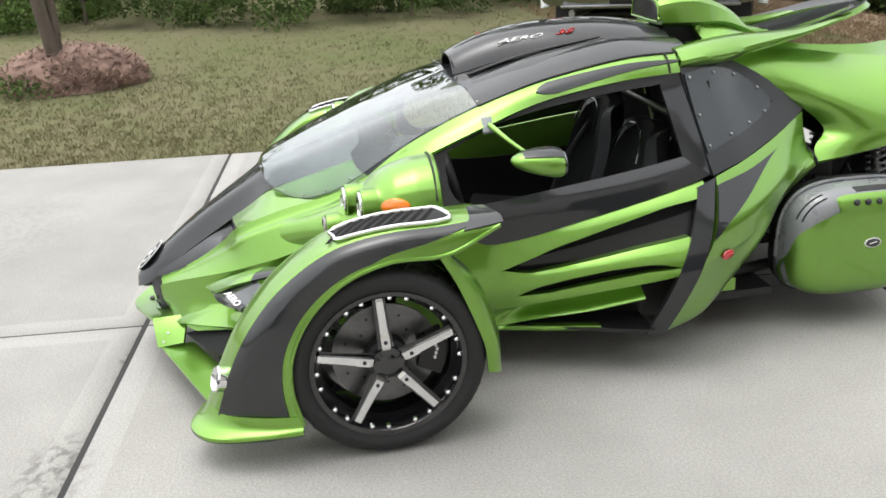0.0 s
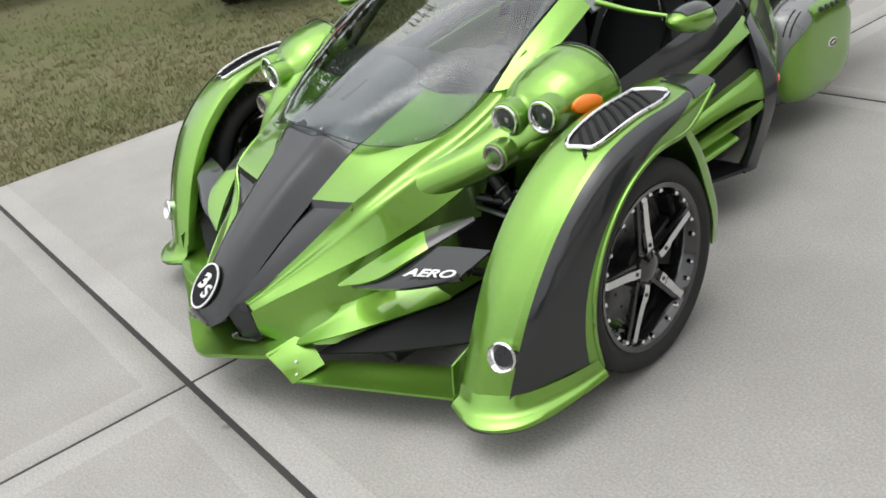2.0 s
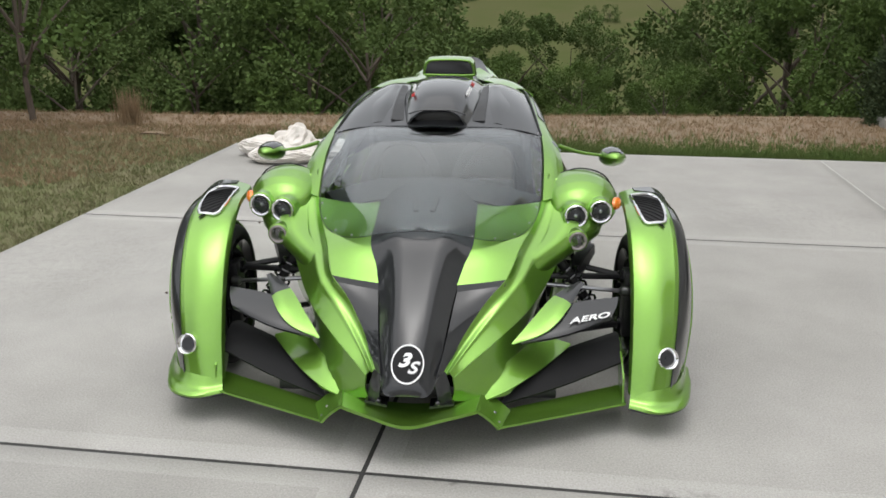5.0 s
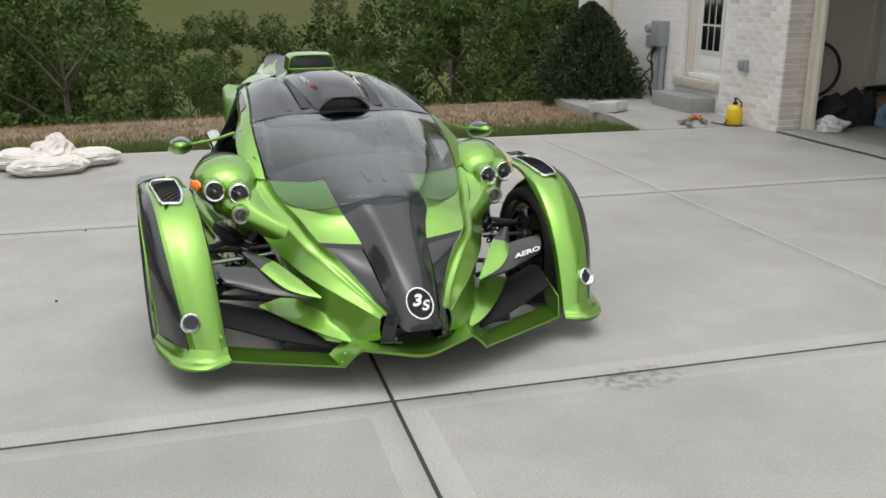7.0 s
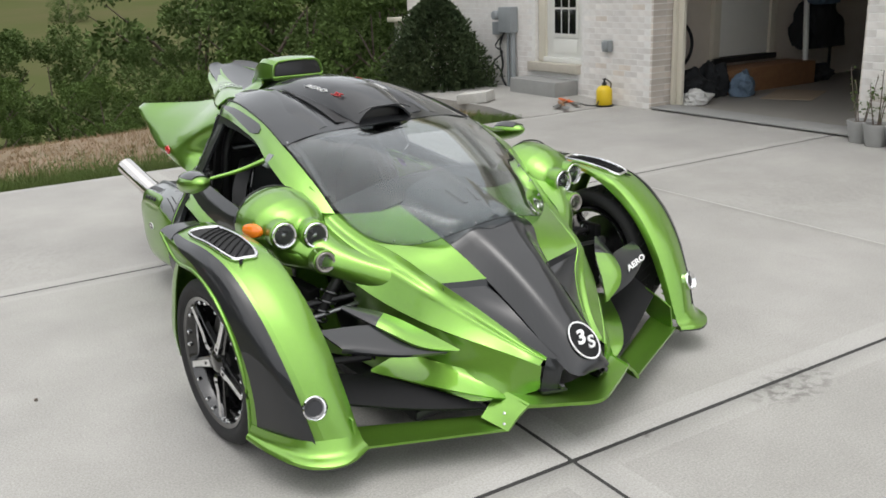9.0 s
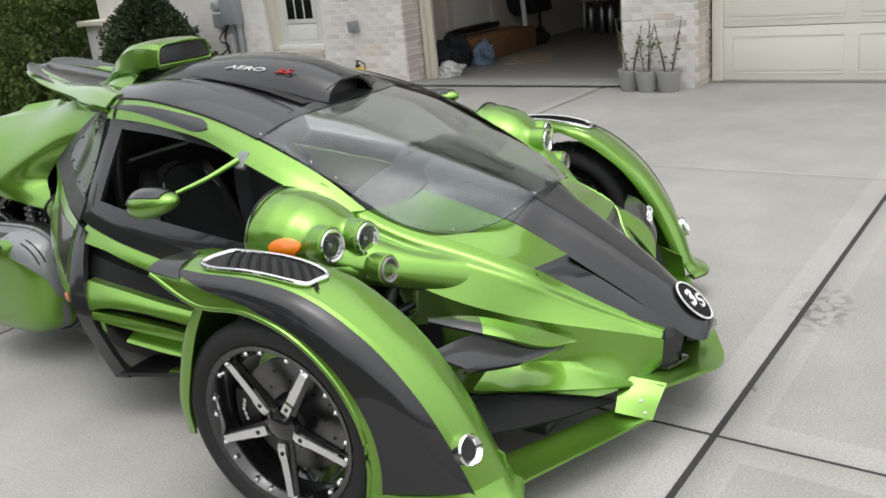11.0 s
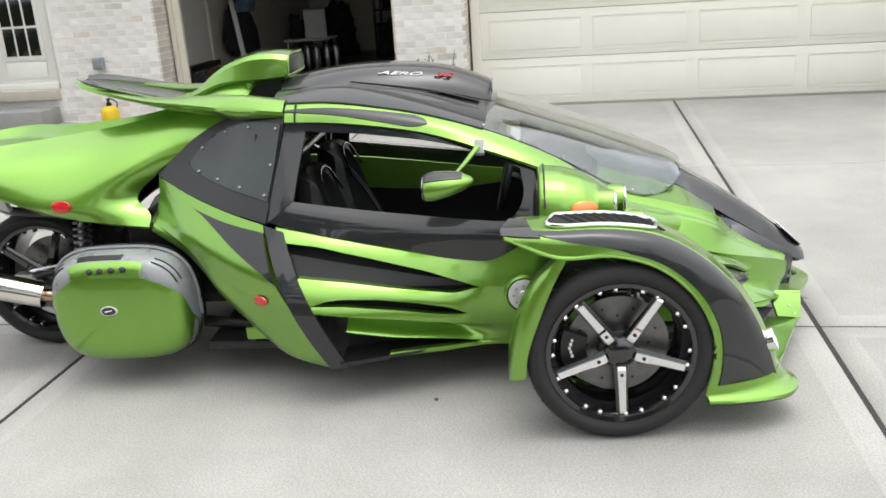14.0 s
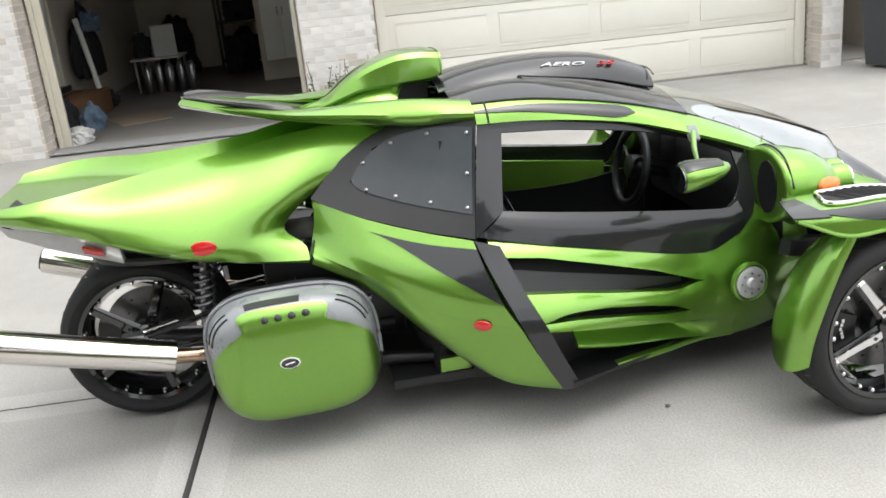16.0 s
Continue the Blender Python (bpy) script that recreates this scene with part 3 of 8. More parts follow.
# nose and hood: the carbon centre piece with two soft ridges
hood = []
for y, zc, ze, w, ridge in ((0.800, 0.246, 0.252, 0.072, 0.0), (0.838, 0.245, 0.248, 0.056, 0.0), (0.857, 0.266, 0.256, 0.052, 0.0), (0.846, 0.296, 0.258, 0.073, 0.0), (0.800, 0.341, 0.272, 0.088, 0.001),
                            (0.745, 0.387, 0.312, 0.098, 0.004), (0.65, 0.460, 0.385, 0.112, 0.009), (0.52, 0.545, 0.470, 0.132, 0.012),
                            (0.40, 0.617, 0.552, 0.160, 0.012), (0.33, 0.660, 0.608, 0.188, 0.010), (0.15, 0.728, 0.655, 0.192, 0.006), (-0.02, 0.772, 0.700, 0.195, 0.0)):
    half = [V(w * u, y, zc + (ze - zc) * u**2.1 + ridge * 1.3 * math.exp(-((u - 0.52) / 0.2) ** 2)) for u in (0, 0.2, 0.4, 0.55, 0.7, 0.85, 0.95, 1.0)]
    hood.append([V(-p.x, p.y, p.z) for p in reversed(half[1:])] + half)
hood_rails = list(zip(*hood))
part("hood_spine", shell(loft(hood_rails, 40, 15), 0.006, MID), CARBON, trike, "glossy carbon-grey hood spine", sharp=80)
# legs that carry the nose on the splitter
both("nose_column", shell(loft([[(0.119, 0.752, 0.302), (0.134, 0.754, 0.255), (0.142, 0.746, 0.190)], [(0.104, 0.768, 0.300), (0.114, 0.776, 0.250), (0.124, 0.768, 0.188)], [(0.088, 0.798, 0.276), (0.096, 0.792, 0.236), (0.102, 0.782, 0.187)]], 10, 8), 0.006, (0, 0.5, 0.4)), CARBON, trike)
for s in (-1, 1):
    part("nose_bracket", slab_of([(s * 0.07, 0.80), (s * 0.15, 0.77), (s * 0.15, 0.72), (s * 0.07, 0.735)], 0.186, 0.196, bevel=0.002), BLACK_GLOSS, trike)
    part("bracket_bolt", lathe([(0, 0.008), (0.005, 0.008), (0.008, 0.004)], 10, pose(s * 0.12, 0.76, 0.197, 0, -90, 0)), STEEL, trike)
    part("hood_stud", lathe([(0, 0.010), (0.012, 0.009), (0.016, 0.004)], 10, pose(s * 0.098, 0.796, 0.212, 0, 0, 90)), BLACK_GLOSS, trike)
# round badge on the nose
bm_m = facing((0, 0.799, 0.344), (0, 0.69, 0.73)) @ Matrix.Diagonal((0.93, 1.2, 1, 1))
badge = part("nose_badge", lathe([(-0.002, 0.056), (0.004, 0.056), (0.0045, 0.052)], 36, bm_m @ pose(0, 0, 0, 0, -90, 0)), MATT_BLACK, trike, "round black badge with white rim")
part("badge_rim", lathe([(0.002, 0.058), (0.006, 0.058), (0.006, 0.0535), (0.002, 0.0535)], 36, bm_m @ pose(0, 0, 0, 0, -90, 0), closed=True), WHITE_INK, badge)
lettering("badge_digit", "3", 0.068, WHITE_INK, badge, bm_m @ pose(-0.015, 0.009, 0.0062) @ Matrix.Diagonal((1.15, 0.8, 1, 1)), shear=0.35, bold=0.035)
lettering("badge_letter", "S", 0.060, GREY_INK, badge, bm_m @ pose(0.016, -0.012, 0.0056) @ Matrix.Diagonal((1.15, 0.8, 1, 1)), shear=0.35, bold=0.04)
lettering("badge_letter_face", "S", 0.060, WHITE_INK, badge, bm_m @ pose(0.016, -0.012, 0.0066) @ Matrix.Diagonal((1.15, 0.8, 1, 1)), shear=0.35, bold=0.005)

# green hood shoulders, one each side of the spine
shoulder = loft([
    [(0.140, 0.472, 0.506), (0.160, 0.398, 0.555), (0.186, 0.329, 0.606), (0.190, 0.15, 0.655), (0.19, 0.0, 0.695)],
    [(0.225, 0.460, 0.513), (0.245, 0.39, 0.553), (0.265, 0.31, 0.598), (0.290, 0.15, 0.640), (0.305, 0.0, 0.682)],
    [(0.312, 0.446, 0.522), (0.335, 0.37, 0.553), (0.362, 0.27, 0.590), (0.412, 0.11, 0.638), (0.446, -0.02, 0.698)]], 22, 10)
both("hood_shoulder", shell(shoulder, 0.005, MID), GREEN, trike)
# carbon wedges that dive beside the spine
wedge = loft([
    [(0.140, 0.480, 0.484), (0.130, 0.56, 0.440), (0.119, 0.64, 0.390), (0.105, 0.73, 0.334), (0.095, 0.785, 0.302)],
    [(0.309, 0.455, 0.504), (0.245, 0.505, 0.452), (0.188, 0.585, 0.386), (0.150, 0.665, 0.338), (0.119, 0.747, 0.298)]], 24, 6)
both("wedge_step", shell(loft([[(0.140, 0.472, 0.506), (0.225, 0.460, 0.513), (0.312, 0.446, 0.522)], [(0.140, 0.482, 0.482), (0.225, 0.470, 0.490), (0.310, 0.457, 0.500)]], 10, 4), 0.004, MID), CARBON, trike)
both("hood_wedge", shell(wedge, 0.005, MID), CARBON, trike)
# nose flank, from the sharp upper crease down to the keel
flank_rails = (
    [(0.119, 0.752, 0.302), (0.143, 0.677, 0.334), (0.188, 0.585, 0.391), (0.245, 0.505, 0.457), (0.314, 0.444, 0.523), (0.364, 0.27, 0.590), (0.414, 0.11, 0.638), (0.447, -0.02, 0.698), (0.475, -0.16, 0.785)],
    [(0.135, 0.752, 0.297), (0.175, 0.675, 0.326), (0.238, 0.58, 0.376), (0.310, 0.49, 0.435), (0.370, 0.42, 0.488), (0.425, 0.27, 0.548), (0.475, 0.11, 0.606), (0.505, -0.02, 0.668), (0.53, -0.16, 0.755)],
    [(0.146, 0.750, 0.280), (0.200, 0.69, 0.310), (0.265, 0.61, 0.340), (0.345, 0.51, 0.378), (0.405, 0.42, 0.412), (0.470, 0.28, 0.465), (0.530, 0.12, 0.545), (0.55, -0.02, 0.60), (0.56, -0.18, 0.68)])
out = V(0.55, 0.2, 0.8).normalized()
groove = [tuple(Vector(a).lerp(Vector(b), 0.38) - out * 0.008) for a, b in zip(flank_rails[0], flank_rails[1])]
crest = [tuple(Vector(a).lerp(Vector(b), 0.80) + out * 0.004) for a, b in zip(flank_rails[0], flank_rails[1])]
both("nose_side_panel", shell(loft([flank_rails[0], groove, crest, *flank_rails[1:]], 40, 24), 0.005, MID), GREEN, trike, "green nose side with a soft crease", sharp=70)
flank_lo = loft([
    [(0.146, 0.757, 0.280), (0.205, 0.69, 0.312), (0.30, 0.57, 0.355), (0.39, 0.43, 0.405), (0.47, 0.28, 0.465), (0.53, 0.10, 0.545)],
    [(0.150, 0.755, 0.235), (0.225, 0.690, 0.238), (0.315, 0.58, 0.252), (0.38, 0.43, 0.275), (0.42, 0.28, 0.31), (0.44, 0.10, 0.35)],
    [(0.140, 0.745, 0.192), (0.235, 0.70, 0.175), (0.34, 0.62, 0.168), (0.41, 0.45, 0.165), (0.44, 0.28, 0.165), (0.45, 0.10, 0.165)]], 26, 10)
both("nose_lower_panel", shell(flank_lo, 0.005, MID), GREEN, trike)

# windshield, rivets, and what lies behind it
ws_rim = [(0.0, 0.362, 0.671), (0.10, 0.352, 0.659), (0.19, 0.335, 0.640), (0.25, 0.300, 0.622), (0.32, 0.240, 0.610), (0.38, 0.175, 0.624), (0.421, 0.09, 0.656), (0.438, 0.01, 0.698), (0.446, -0.10, 0.760), (0.449, -0.25, 0.832), (0.445, -0.41, 0.897)]
ws_mid = [(0.0, 0.362, 0.671), (0.07, 0.352, 0.674), (0.13, 0.33, 0.681), (0.18, 0.28, 0.695), (0.22, 0.21, 0.718), (0.25, 0.12, 0.752), (0.268, 0.03, 0.788), (0.28, -0.08, 0.830), (0.285, -0.2, 0.872), (0.282, -0.3, 0.904), (0.275, -0.395, 0.928)]
ws_cen = [(0.0, 0.362, 0.671), (0.0, 0.345, 0.684), (0.0, 0.315, 0.702), (0.0, 0.25, 0.731), (0.0, 0.18, 0.760), (0.0, 0.09, 0.794), (0.0, 0.0, 0.826), (0.0, -0.1, 0.858), (0.0, -0.2, 0.889), (0.0, -0.29, 0.915), (0.0, -0.365, 0.938)]
ws_rows = loft([ws_cen, ws_mid, ws_rim], 34, 12)
ws_full = [[V(-p.x, p.y, p.z) for p in reversed(row[1:])] + row for row in ws_rows]
ws_ob = part("windshield", shell(ws_full[1:], 0.003, MID), WS_GLASS, trike, "clear tinted bubble windshield")
ws_ob.visible_shadow = False
for s in (-1, 1):
    for p in spline(ws_rim, 12)[1:]:
        part("windshield_rivet", lathe([(-0.002, 0.0042), (0.002, 0.0042), (0.0035, 0.002)], 8, facing((s * (p.x - 0.010), p.y, p.z + 0.009), (s * 0.6, 0.3, 0.7)) @ pose(0, 0, 0, 0, -90, 0)), STEEL, ws_ob)
rim_strip = tube(ws_rim, 0.0014, 6, 60)
both("windshield_seal", rim_strip, BLACK, trike)

for s in (-1, 1):
    part("hood_slit", box(-0.010, 0.010, -0.055, 0.055, -0.002, 0.006, 0.003, Matrix.Translation((s * 0.038, 0.17, 0.722)) @ pose(0, 0, 0, -17, 0, s * 8)), BLACK, trike)

# roof canopy in carbon
roof_rows = loft([
    [(0.0, -0.367, 0.938), (0.0, -0.6, 0.995), (0.0, -0.78, 1.025), (0.0, -0.95, 1.035), (0.0, -1.16, 1.02)],
    [(0.15, -0.375, 0.936), (0.15, -0.6, 0.992), (0.15, -0.78, 1.022), (0.15, -0.95, 1.033), (0.14, -1.16, 1.02)],
    [(0.29, -0.398, 0.928), (0.28, -0.6, 0.985), (0.27, -0.78, 1.025), (0.26, -0.95, 1.045), (0.24, -1.16, 1.03)],
    [(0.392, -0.404, 0.912), (0.375, -0.6, 0.965), (0.36, -0.78, 1.002), (0.34, -0.95, 1.02), (0.32, -1.16, 1.015)],
    [(0.445, -0.410, 0.895), (0.422, -0.6, 0.945), (0.405, -0.78, 0.977), (0.388, -0.95, 0.997), (0.367, -1.16, 0.995)]], 26, 18)
roof_full = [[V(-p.x, p.y, p.z) for p in reversed(row[1:])] + row for row in roof_rows]
part("roof_canopy", shell(roof_full, 0.006, MID), CARBON, trike, "carbon-grey roof canopy")
# raised roof air scoop with an open mouth
dome = []
for y, z, w, e in ((-0.388, 1.003, 0.128, 0.944), (-0.42, 1.020, 0.136, 0.950), (-0.55, 1.065, 0.155, 0.985), (-0.72, 1.088, 0.172, 1.015), (-0.9, 1.090, 0.178, 1.028), (-1.05, 1.076, 0.18, 1.03), (-1.17, 1.05, 0.18, 1.02)):
    half = [V(w * u, y, e + (z - e) * (1 - u**3.2)) for u in (0, 0.25, 0.5, 0.7, 0.85, 0.94, 1.0)]
    dome.append([V(-p.x, p.y, p.z) for p in reversed(half[1:])] + half)
dome_ob = part("roof_scoop", shell(loft(list(zip(*dome)), 30, 21), 0.008, MID), CARBON, trike, "raised carbon roof air scoop")
part("scoop_mouth", box(-0.098, 0.098, -0.46, -0.43, 0.94, 0.992, 0.01), BLACK, dome_ob)
part("scoop_lip", tube([(-0.122, -0.388, 0.985), (-0.07, -0.386, 1.001), (0, -0.386, 1.003), (0.07, -0.386, 1.001), (0.122, -0.388, 0.985)], 0.003, 8, 30), BLACK_GLOSS, dome_ob)
for s in (1, -1):
    m = facing((s * 0.125, -0.68, 1.050), (s * 0.61, 0.11, 0.78), up=(-s * 0.78, 0, 0.61)) @ pose(0, 0, 0.005) @ Matrix.Diagonal((1.3, 1, 1, 1))
    wide = Matrix.Diagonal((2.05, 1, 1, 1))
    lettering("roof_lettering", "AERO", 0.023, WHITE_INK, dome_ob, m @ pose(-0.036, 0, 0) @ wide, shear=0.4, depth=0.003, bold=0.0)
    lettering("roof_model_mark", "3S", 0.025, RED_INK, dome_ob, m @ pose(0.085, 0, 0) @ wide, "red", shear=0.4, depth=0.003, bold=0.0)
# two slim intakes beside the scoop
intake = loft([[(0.205, -0.44, 0.940), (0.212, -0.65, 1.000), (0.21, -0.9, 1.038)], [(0.26, -0.43, 0.943), (0.255, -0.65, 1.008), (0.24, -0.9, 1.048)], [(0.34, -0.42, 0.918), (0.335, -0.65, 0.984), (0.31, -0.9, 1.026)]], 12, 9)
both("roof_fairing", shell(intake, 0.005, MID), CARBON, trike)
slit = loft([[(0.146, -0.43, 0.950), (0.166, -0.62, 1.003), (0.180, -0.90, 1.040)], [(0.204, -0.43, 0.954), (0.208, -0.62, 1.006), (0.208, -0.90, 1.050)]], 12, 4)
both("roof_slit", shell(slit, 0.003, MID), BLACK, trike)

# green roof rail, from the hood up over the door to the wing
rail = loft([
    [(0.450, -0.02, 0.700), (0.455, -0.13, 0.772), (0.457, -0.26, 0.834), (0.450, -0.412, 0.893), (0.428, -0.6, 0.946), (0.411, -0.78, 0.979), (0.394, -0.95, 0.999), (0.380, -1.103, 0.999)],
    [(0.485, -0.05, 0.704), (0.496, -0.13, 0.752), (0.505, -0.26, 0.813), (0.494, -0.421, 0.870), (0.465, -0.6, 0.924), (0.447, -0.78, 0.954), (0.43, -0.95, 0.972), (0.412, -1.103, 0.975)],
    [(0.52, -0.10, 0.71), (0.532, -0.16, 0.747), (0.538, -0.26, 0.788), (0.522, -0.421, 0.845), (0.484, -0.6, 0.895), (0.467, -0.78, 0.925), (0.447, -0.95, 0.940), (0.430, -1.103, 0.944)]], 40, 8)
both("roof_rail", shell(rail, 0.012, MID), GREEN, trike)
def grid_at(rows, u, v, lift, ref):
    """A place on a grid of points, raised along its normal away from ref."""
    n, k = len(rows) - 1, len(rows[0]) - 1
    i, j = min(int(u * n), n - 1), min(int(v * k), k - 1)
    fu, fv = u * n - i, v * k - j
    p = rows[i][j].lerp(rows[i + 1][j], fu).lerp(rows[i][j + 1].lerp(rows[i + 1][j + 1], fu), fv)
    d = (rows[i + 1][j + 1] - rows[i][j]).cross(rows[i][j + 1] - rows[i + 1][j])
    d = d.normalized() if d.length > 1e-12 else V(0, 0, 1)
    return p + d * (lift if (p - Vector(ref)).dot(d) > 0 else -lift)


# teardrop inlay, blunt in front and drawn out behind
rail_y = [r[4].y for r in rail]
inlay_rows = []
for k in range(31):
    q = k / 30
    u = float(np.interp(0.60 + 0.545 * q, [-y for y in rail_y], np.linspace(0, 1, len(rail))))
    half = 0.36 * min(1.0, (q / 0.10) ** 0.5 if q > 0 else 0.02) * max(0.03, 1 - q) ** 0.75
    inlay_rows.append([grid_at(rail, u, 0.52 - 0.06 * q + half * w, 0.004, MID) for w in (-1, -0.6, -0.2, 0.2, 0.6, 1)])
both("rail_inlay", shell(inlay_rows, 0.005, MID), CARBON, trike, "long teardrop carbon inlay")

both("roof_seam", tube([(0.449, -0.412, 0.896), (0.427, -0.6, 0.949), (0.410, -0.78, 0.982), (0.393, -0.95, 1.002), (0.372, -1.155, 1.001)], 0.004, 6, 24), BLACK, trike)
both("rail_seam", tube([(0.436, -1.065, 0.946), (0.419, -1.065, 0.978), (0.386, -1.065, 1.003)], 0.003, 6, 10), BLACK, trike)

# door: carbon frame round an open window
FW, FO = 0.012, 0.006
door_parts = (
    ((( -1.10, 0.945), (-0.80, 0.930), (-0.5, 0.872), (-0.25, 0.785)), ((-1.028, 0.912), (-0.80, 0.895), (-0.5, 0.845), (-0.29, 0.768))),
    (((-1.165, 0.62), (-1.14, 0.75), (-1.115, 0.87), (-1.10, 0.945)), ((-1.068, 0.69), (-1.055, 0.77), (-1.04, 0.85), (-1.028, 0.912))),
    (((-0.25, 0.785), (-0.232, 0.70), (-0.25, 0.58), (-0.30, 0.51)), ((-0.29, 0.768), (-0.28, 0.69), (-0.30, 0.635), (-0.338, 0.600))),
)
for a, b in door_parts:
    both("door_frame", shell(on_flank([a, b], 18, 5, FO), FW, MID), CARBON, trike)
band = on_flank([[(-1.068, 0.690), (-0.7, 0.640), (-0.338, 0.600), (-0.30, 0.62)], [(-1.115, 0.655), (-0.7, 0.585), (-0.36, 0.535), (-0.285, 0.56)], [(-1.158, 0.624), (-0.75, 0.536), (-0.42, 0.466), (-0.29, 0.52)]], 26, 7, FO)
band = [[p + V((0, 0.006, 0.012, 0.011, 0.008, 0.004, 0)[j], 0, 0) for j, p in enumerate(r)] for r in band]
both("door_band", shell(band, FW, MID), CARBON, trike, "glossy carbon door band")

# quarter window behind the door: a carbon frame round a riveted pane

quarter = loft([
    [(0.420, -1.105, 0.956), (0.345, -1.23, 0.968), (0.245, -1.375, 0.932), (0.246, -1.51, 0.850), (0.285, -1.612, 0.752)],
    [(0.488, -1.135, 0.79), (0.42, -1.25, 0.80), (0.337, -1.38, 0.80), (0.302, -1.505, 0.780), (0.289, -1.615, 0.747)],
    [(0.583, -1.168, 0.622), (0.515, -1.30, 0.646), (0.43, -1.42, 0.672), (0.357, -1.53, 0.704), (0.293, -1.617, 0.743)]], 33, 21)
QREF = (0, -1.0, 0.6)
for i0, i1, j0, j1 in ((0, 32, 0, 3), (0, 32, 14, 20), (19, 32, 3, 14), (0, 1, 3, 14)):
    both("quarter_frame", shell([quarter[i][j0:j1 + 1] for i in range(i0, i1 + 1)], 0.008, QREF), BLACK, trike)
pane_rows = []
for i in range(0, 25):
    e = i / 24
    pinch = 0.34 * (1 - math.sqrt(max(0.0, 1 - e**5)))      # its rear corners are rounded off
    lo, hi = 0.06 + 0.09 * e + pinch, 0.80 - 0.03 * e - pinch
    pane_rows.append([grid_at(quarter, 0.012 + 0.74 * e, lo + (hi - lo) * j / 15, 0.006, QREF) for j in range(16)])
for s, sheet in zip((1, -1), both("quarter_window", shell(pane_rows, 0.003, QREF), PLEXI, trike, "smoked plexiglass pane")):
    sheet.visible_shadow = False
    for i, j in ((1, 1), (8, 1), (15, 1), (21, 1), (1, 14), (8, 14), (15, 14), (21, 14), (1, 8)):
        p = pane_rows[i][j]
        part("pane_rivet", lathe([(0, 0.006), (0.003, 0.006), (0.005, 0.002)], 8, facing((s * (p.x + 0.001), p.y, p.z), (s * 0.8, -0.35, 0.5)) @ pose(0, 0, 0, 0, -90, 0)), STEEL, sheet)

lining = [[grid_at(quarter, i / 32, j / 20, -0.012, QREF) for j in range(0, 21)] for i in range(7, 33)]
both("engine_shroud", shell(lining, 0.004, QREF), INNER, trike)

# lower flank: green ribs with dark slots between them
RIB_EDGES = {
    "band_top": ((-1.152, 0.612), (-1.064, 0.604), (-0.881, 0.569), (-0.699, 0.526), (-0.514, 0.493), (-0.401, 0.485), (-0.326, 0.509), (-0.30, 0.515)),
    "band_low": ((-1.12, 0.570), (-0.974, 0.551), (-0.793, 0.503), (-0.611, 0.449), (-0.437, 0.379), (-0.30, 0.372)),
    "rib_top": ((-1.08, 0.460), (-0.89, 0.432), (-0.709, 0.396), (-0.523, 0.362), (-0.437, 0.379), (-0.30, 0.372)),
    "rib_low": ((-1.03, 0.370), (-1.007, 0.369), (-0.948, 0.384), (-0.894, 0.385), (-0.785, 0.373), (-0.657, 0.349), (-0.545, 0.320), (-0.48, 0.284), (-0.30, 0.270)),
    "edge_top": ((-1.03, 0.370), (-1.007, 0.367), (-0.896, 0.359), (-0.715, 0.326), (-0.585, 0.296), (-0.48, 0.284), (-0.30, 0.270)),
    "edge_low": ((-1.006, 0.346), (-0.898, 0.328), (-0.717, 0.294), (-0.433, 0.238), (-0.30, 0.225)),
    "lip_top": ((-0.960, 0.295), (-0.904, 0.271), (-0.722, 0.223), (-0.532, 0.191), (-0.454, 0.172), (-0.30, 0.168)),
    "lip_low": ((-0.960, 0.283), (-0.905, 0.257), (-0.76, 0.218), (-0.532, 0.178), (-0.454, 0.163), (-0.30, 0.158)),
    "sill_top": ((-0.76, 0.166), (-0.592, 0.164), (-0.454, 0.163), (-0.30, 0.158)),
    "sill_low": ((-0.76, 0.150), (-0.593, 0.146), (-0.415, 0.148), (-0.30, 0.140)),
}
RIB_STRIPS = (
    ("band_top", "band_low", -1.13, (-0.006, -0.001, 0.004, 0.008, 0.011, 0.013, 0.014)),
    ("rib_top", "rib_low", -1.06, (-0.004, 0.002, 0.006, 0.009, 0.011, 0.012, 0.012)),
    ("edge_top", "edge_low", -1.02, (0.006, 0.012, 0.012)),
    ("edge_low", "lip_top", -0.90, (0.012, -0.030, -0.056, -0.062, -0.054, -0.034, -0.014)),
    ("lip_top", "lip_low", -0.90, (-0.014, -0.008, -0.016)),
    ("sill_top", "sill_low", -0.76, (0.004, 0.008, 0.006)),
)


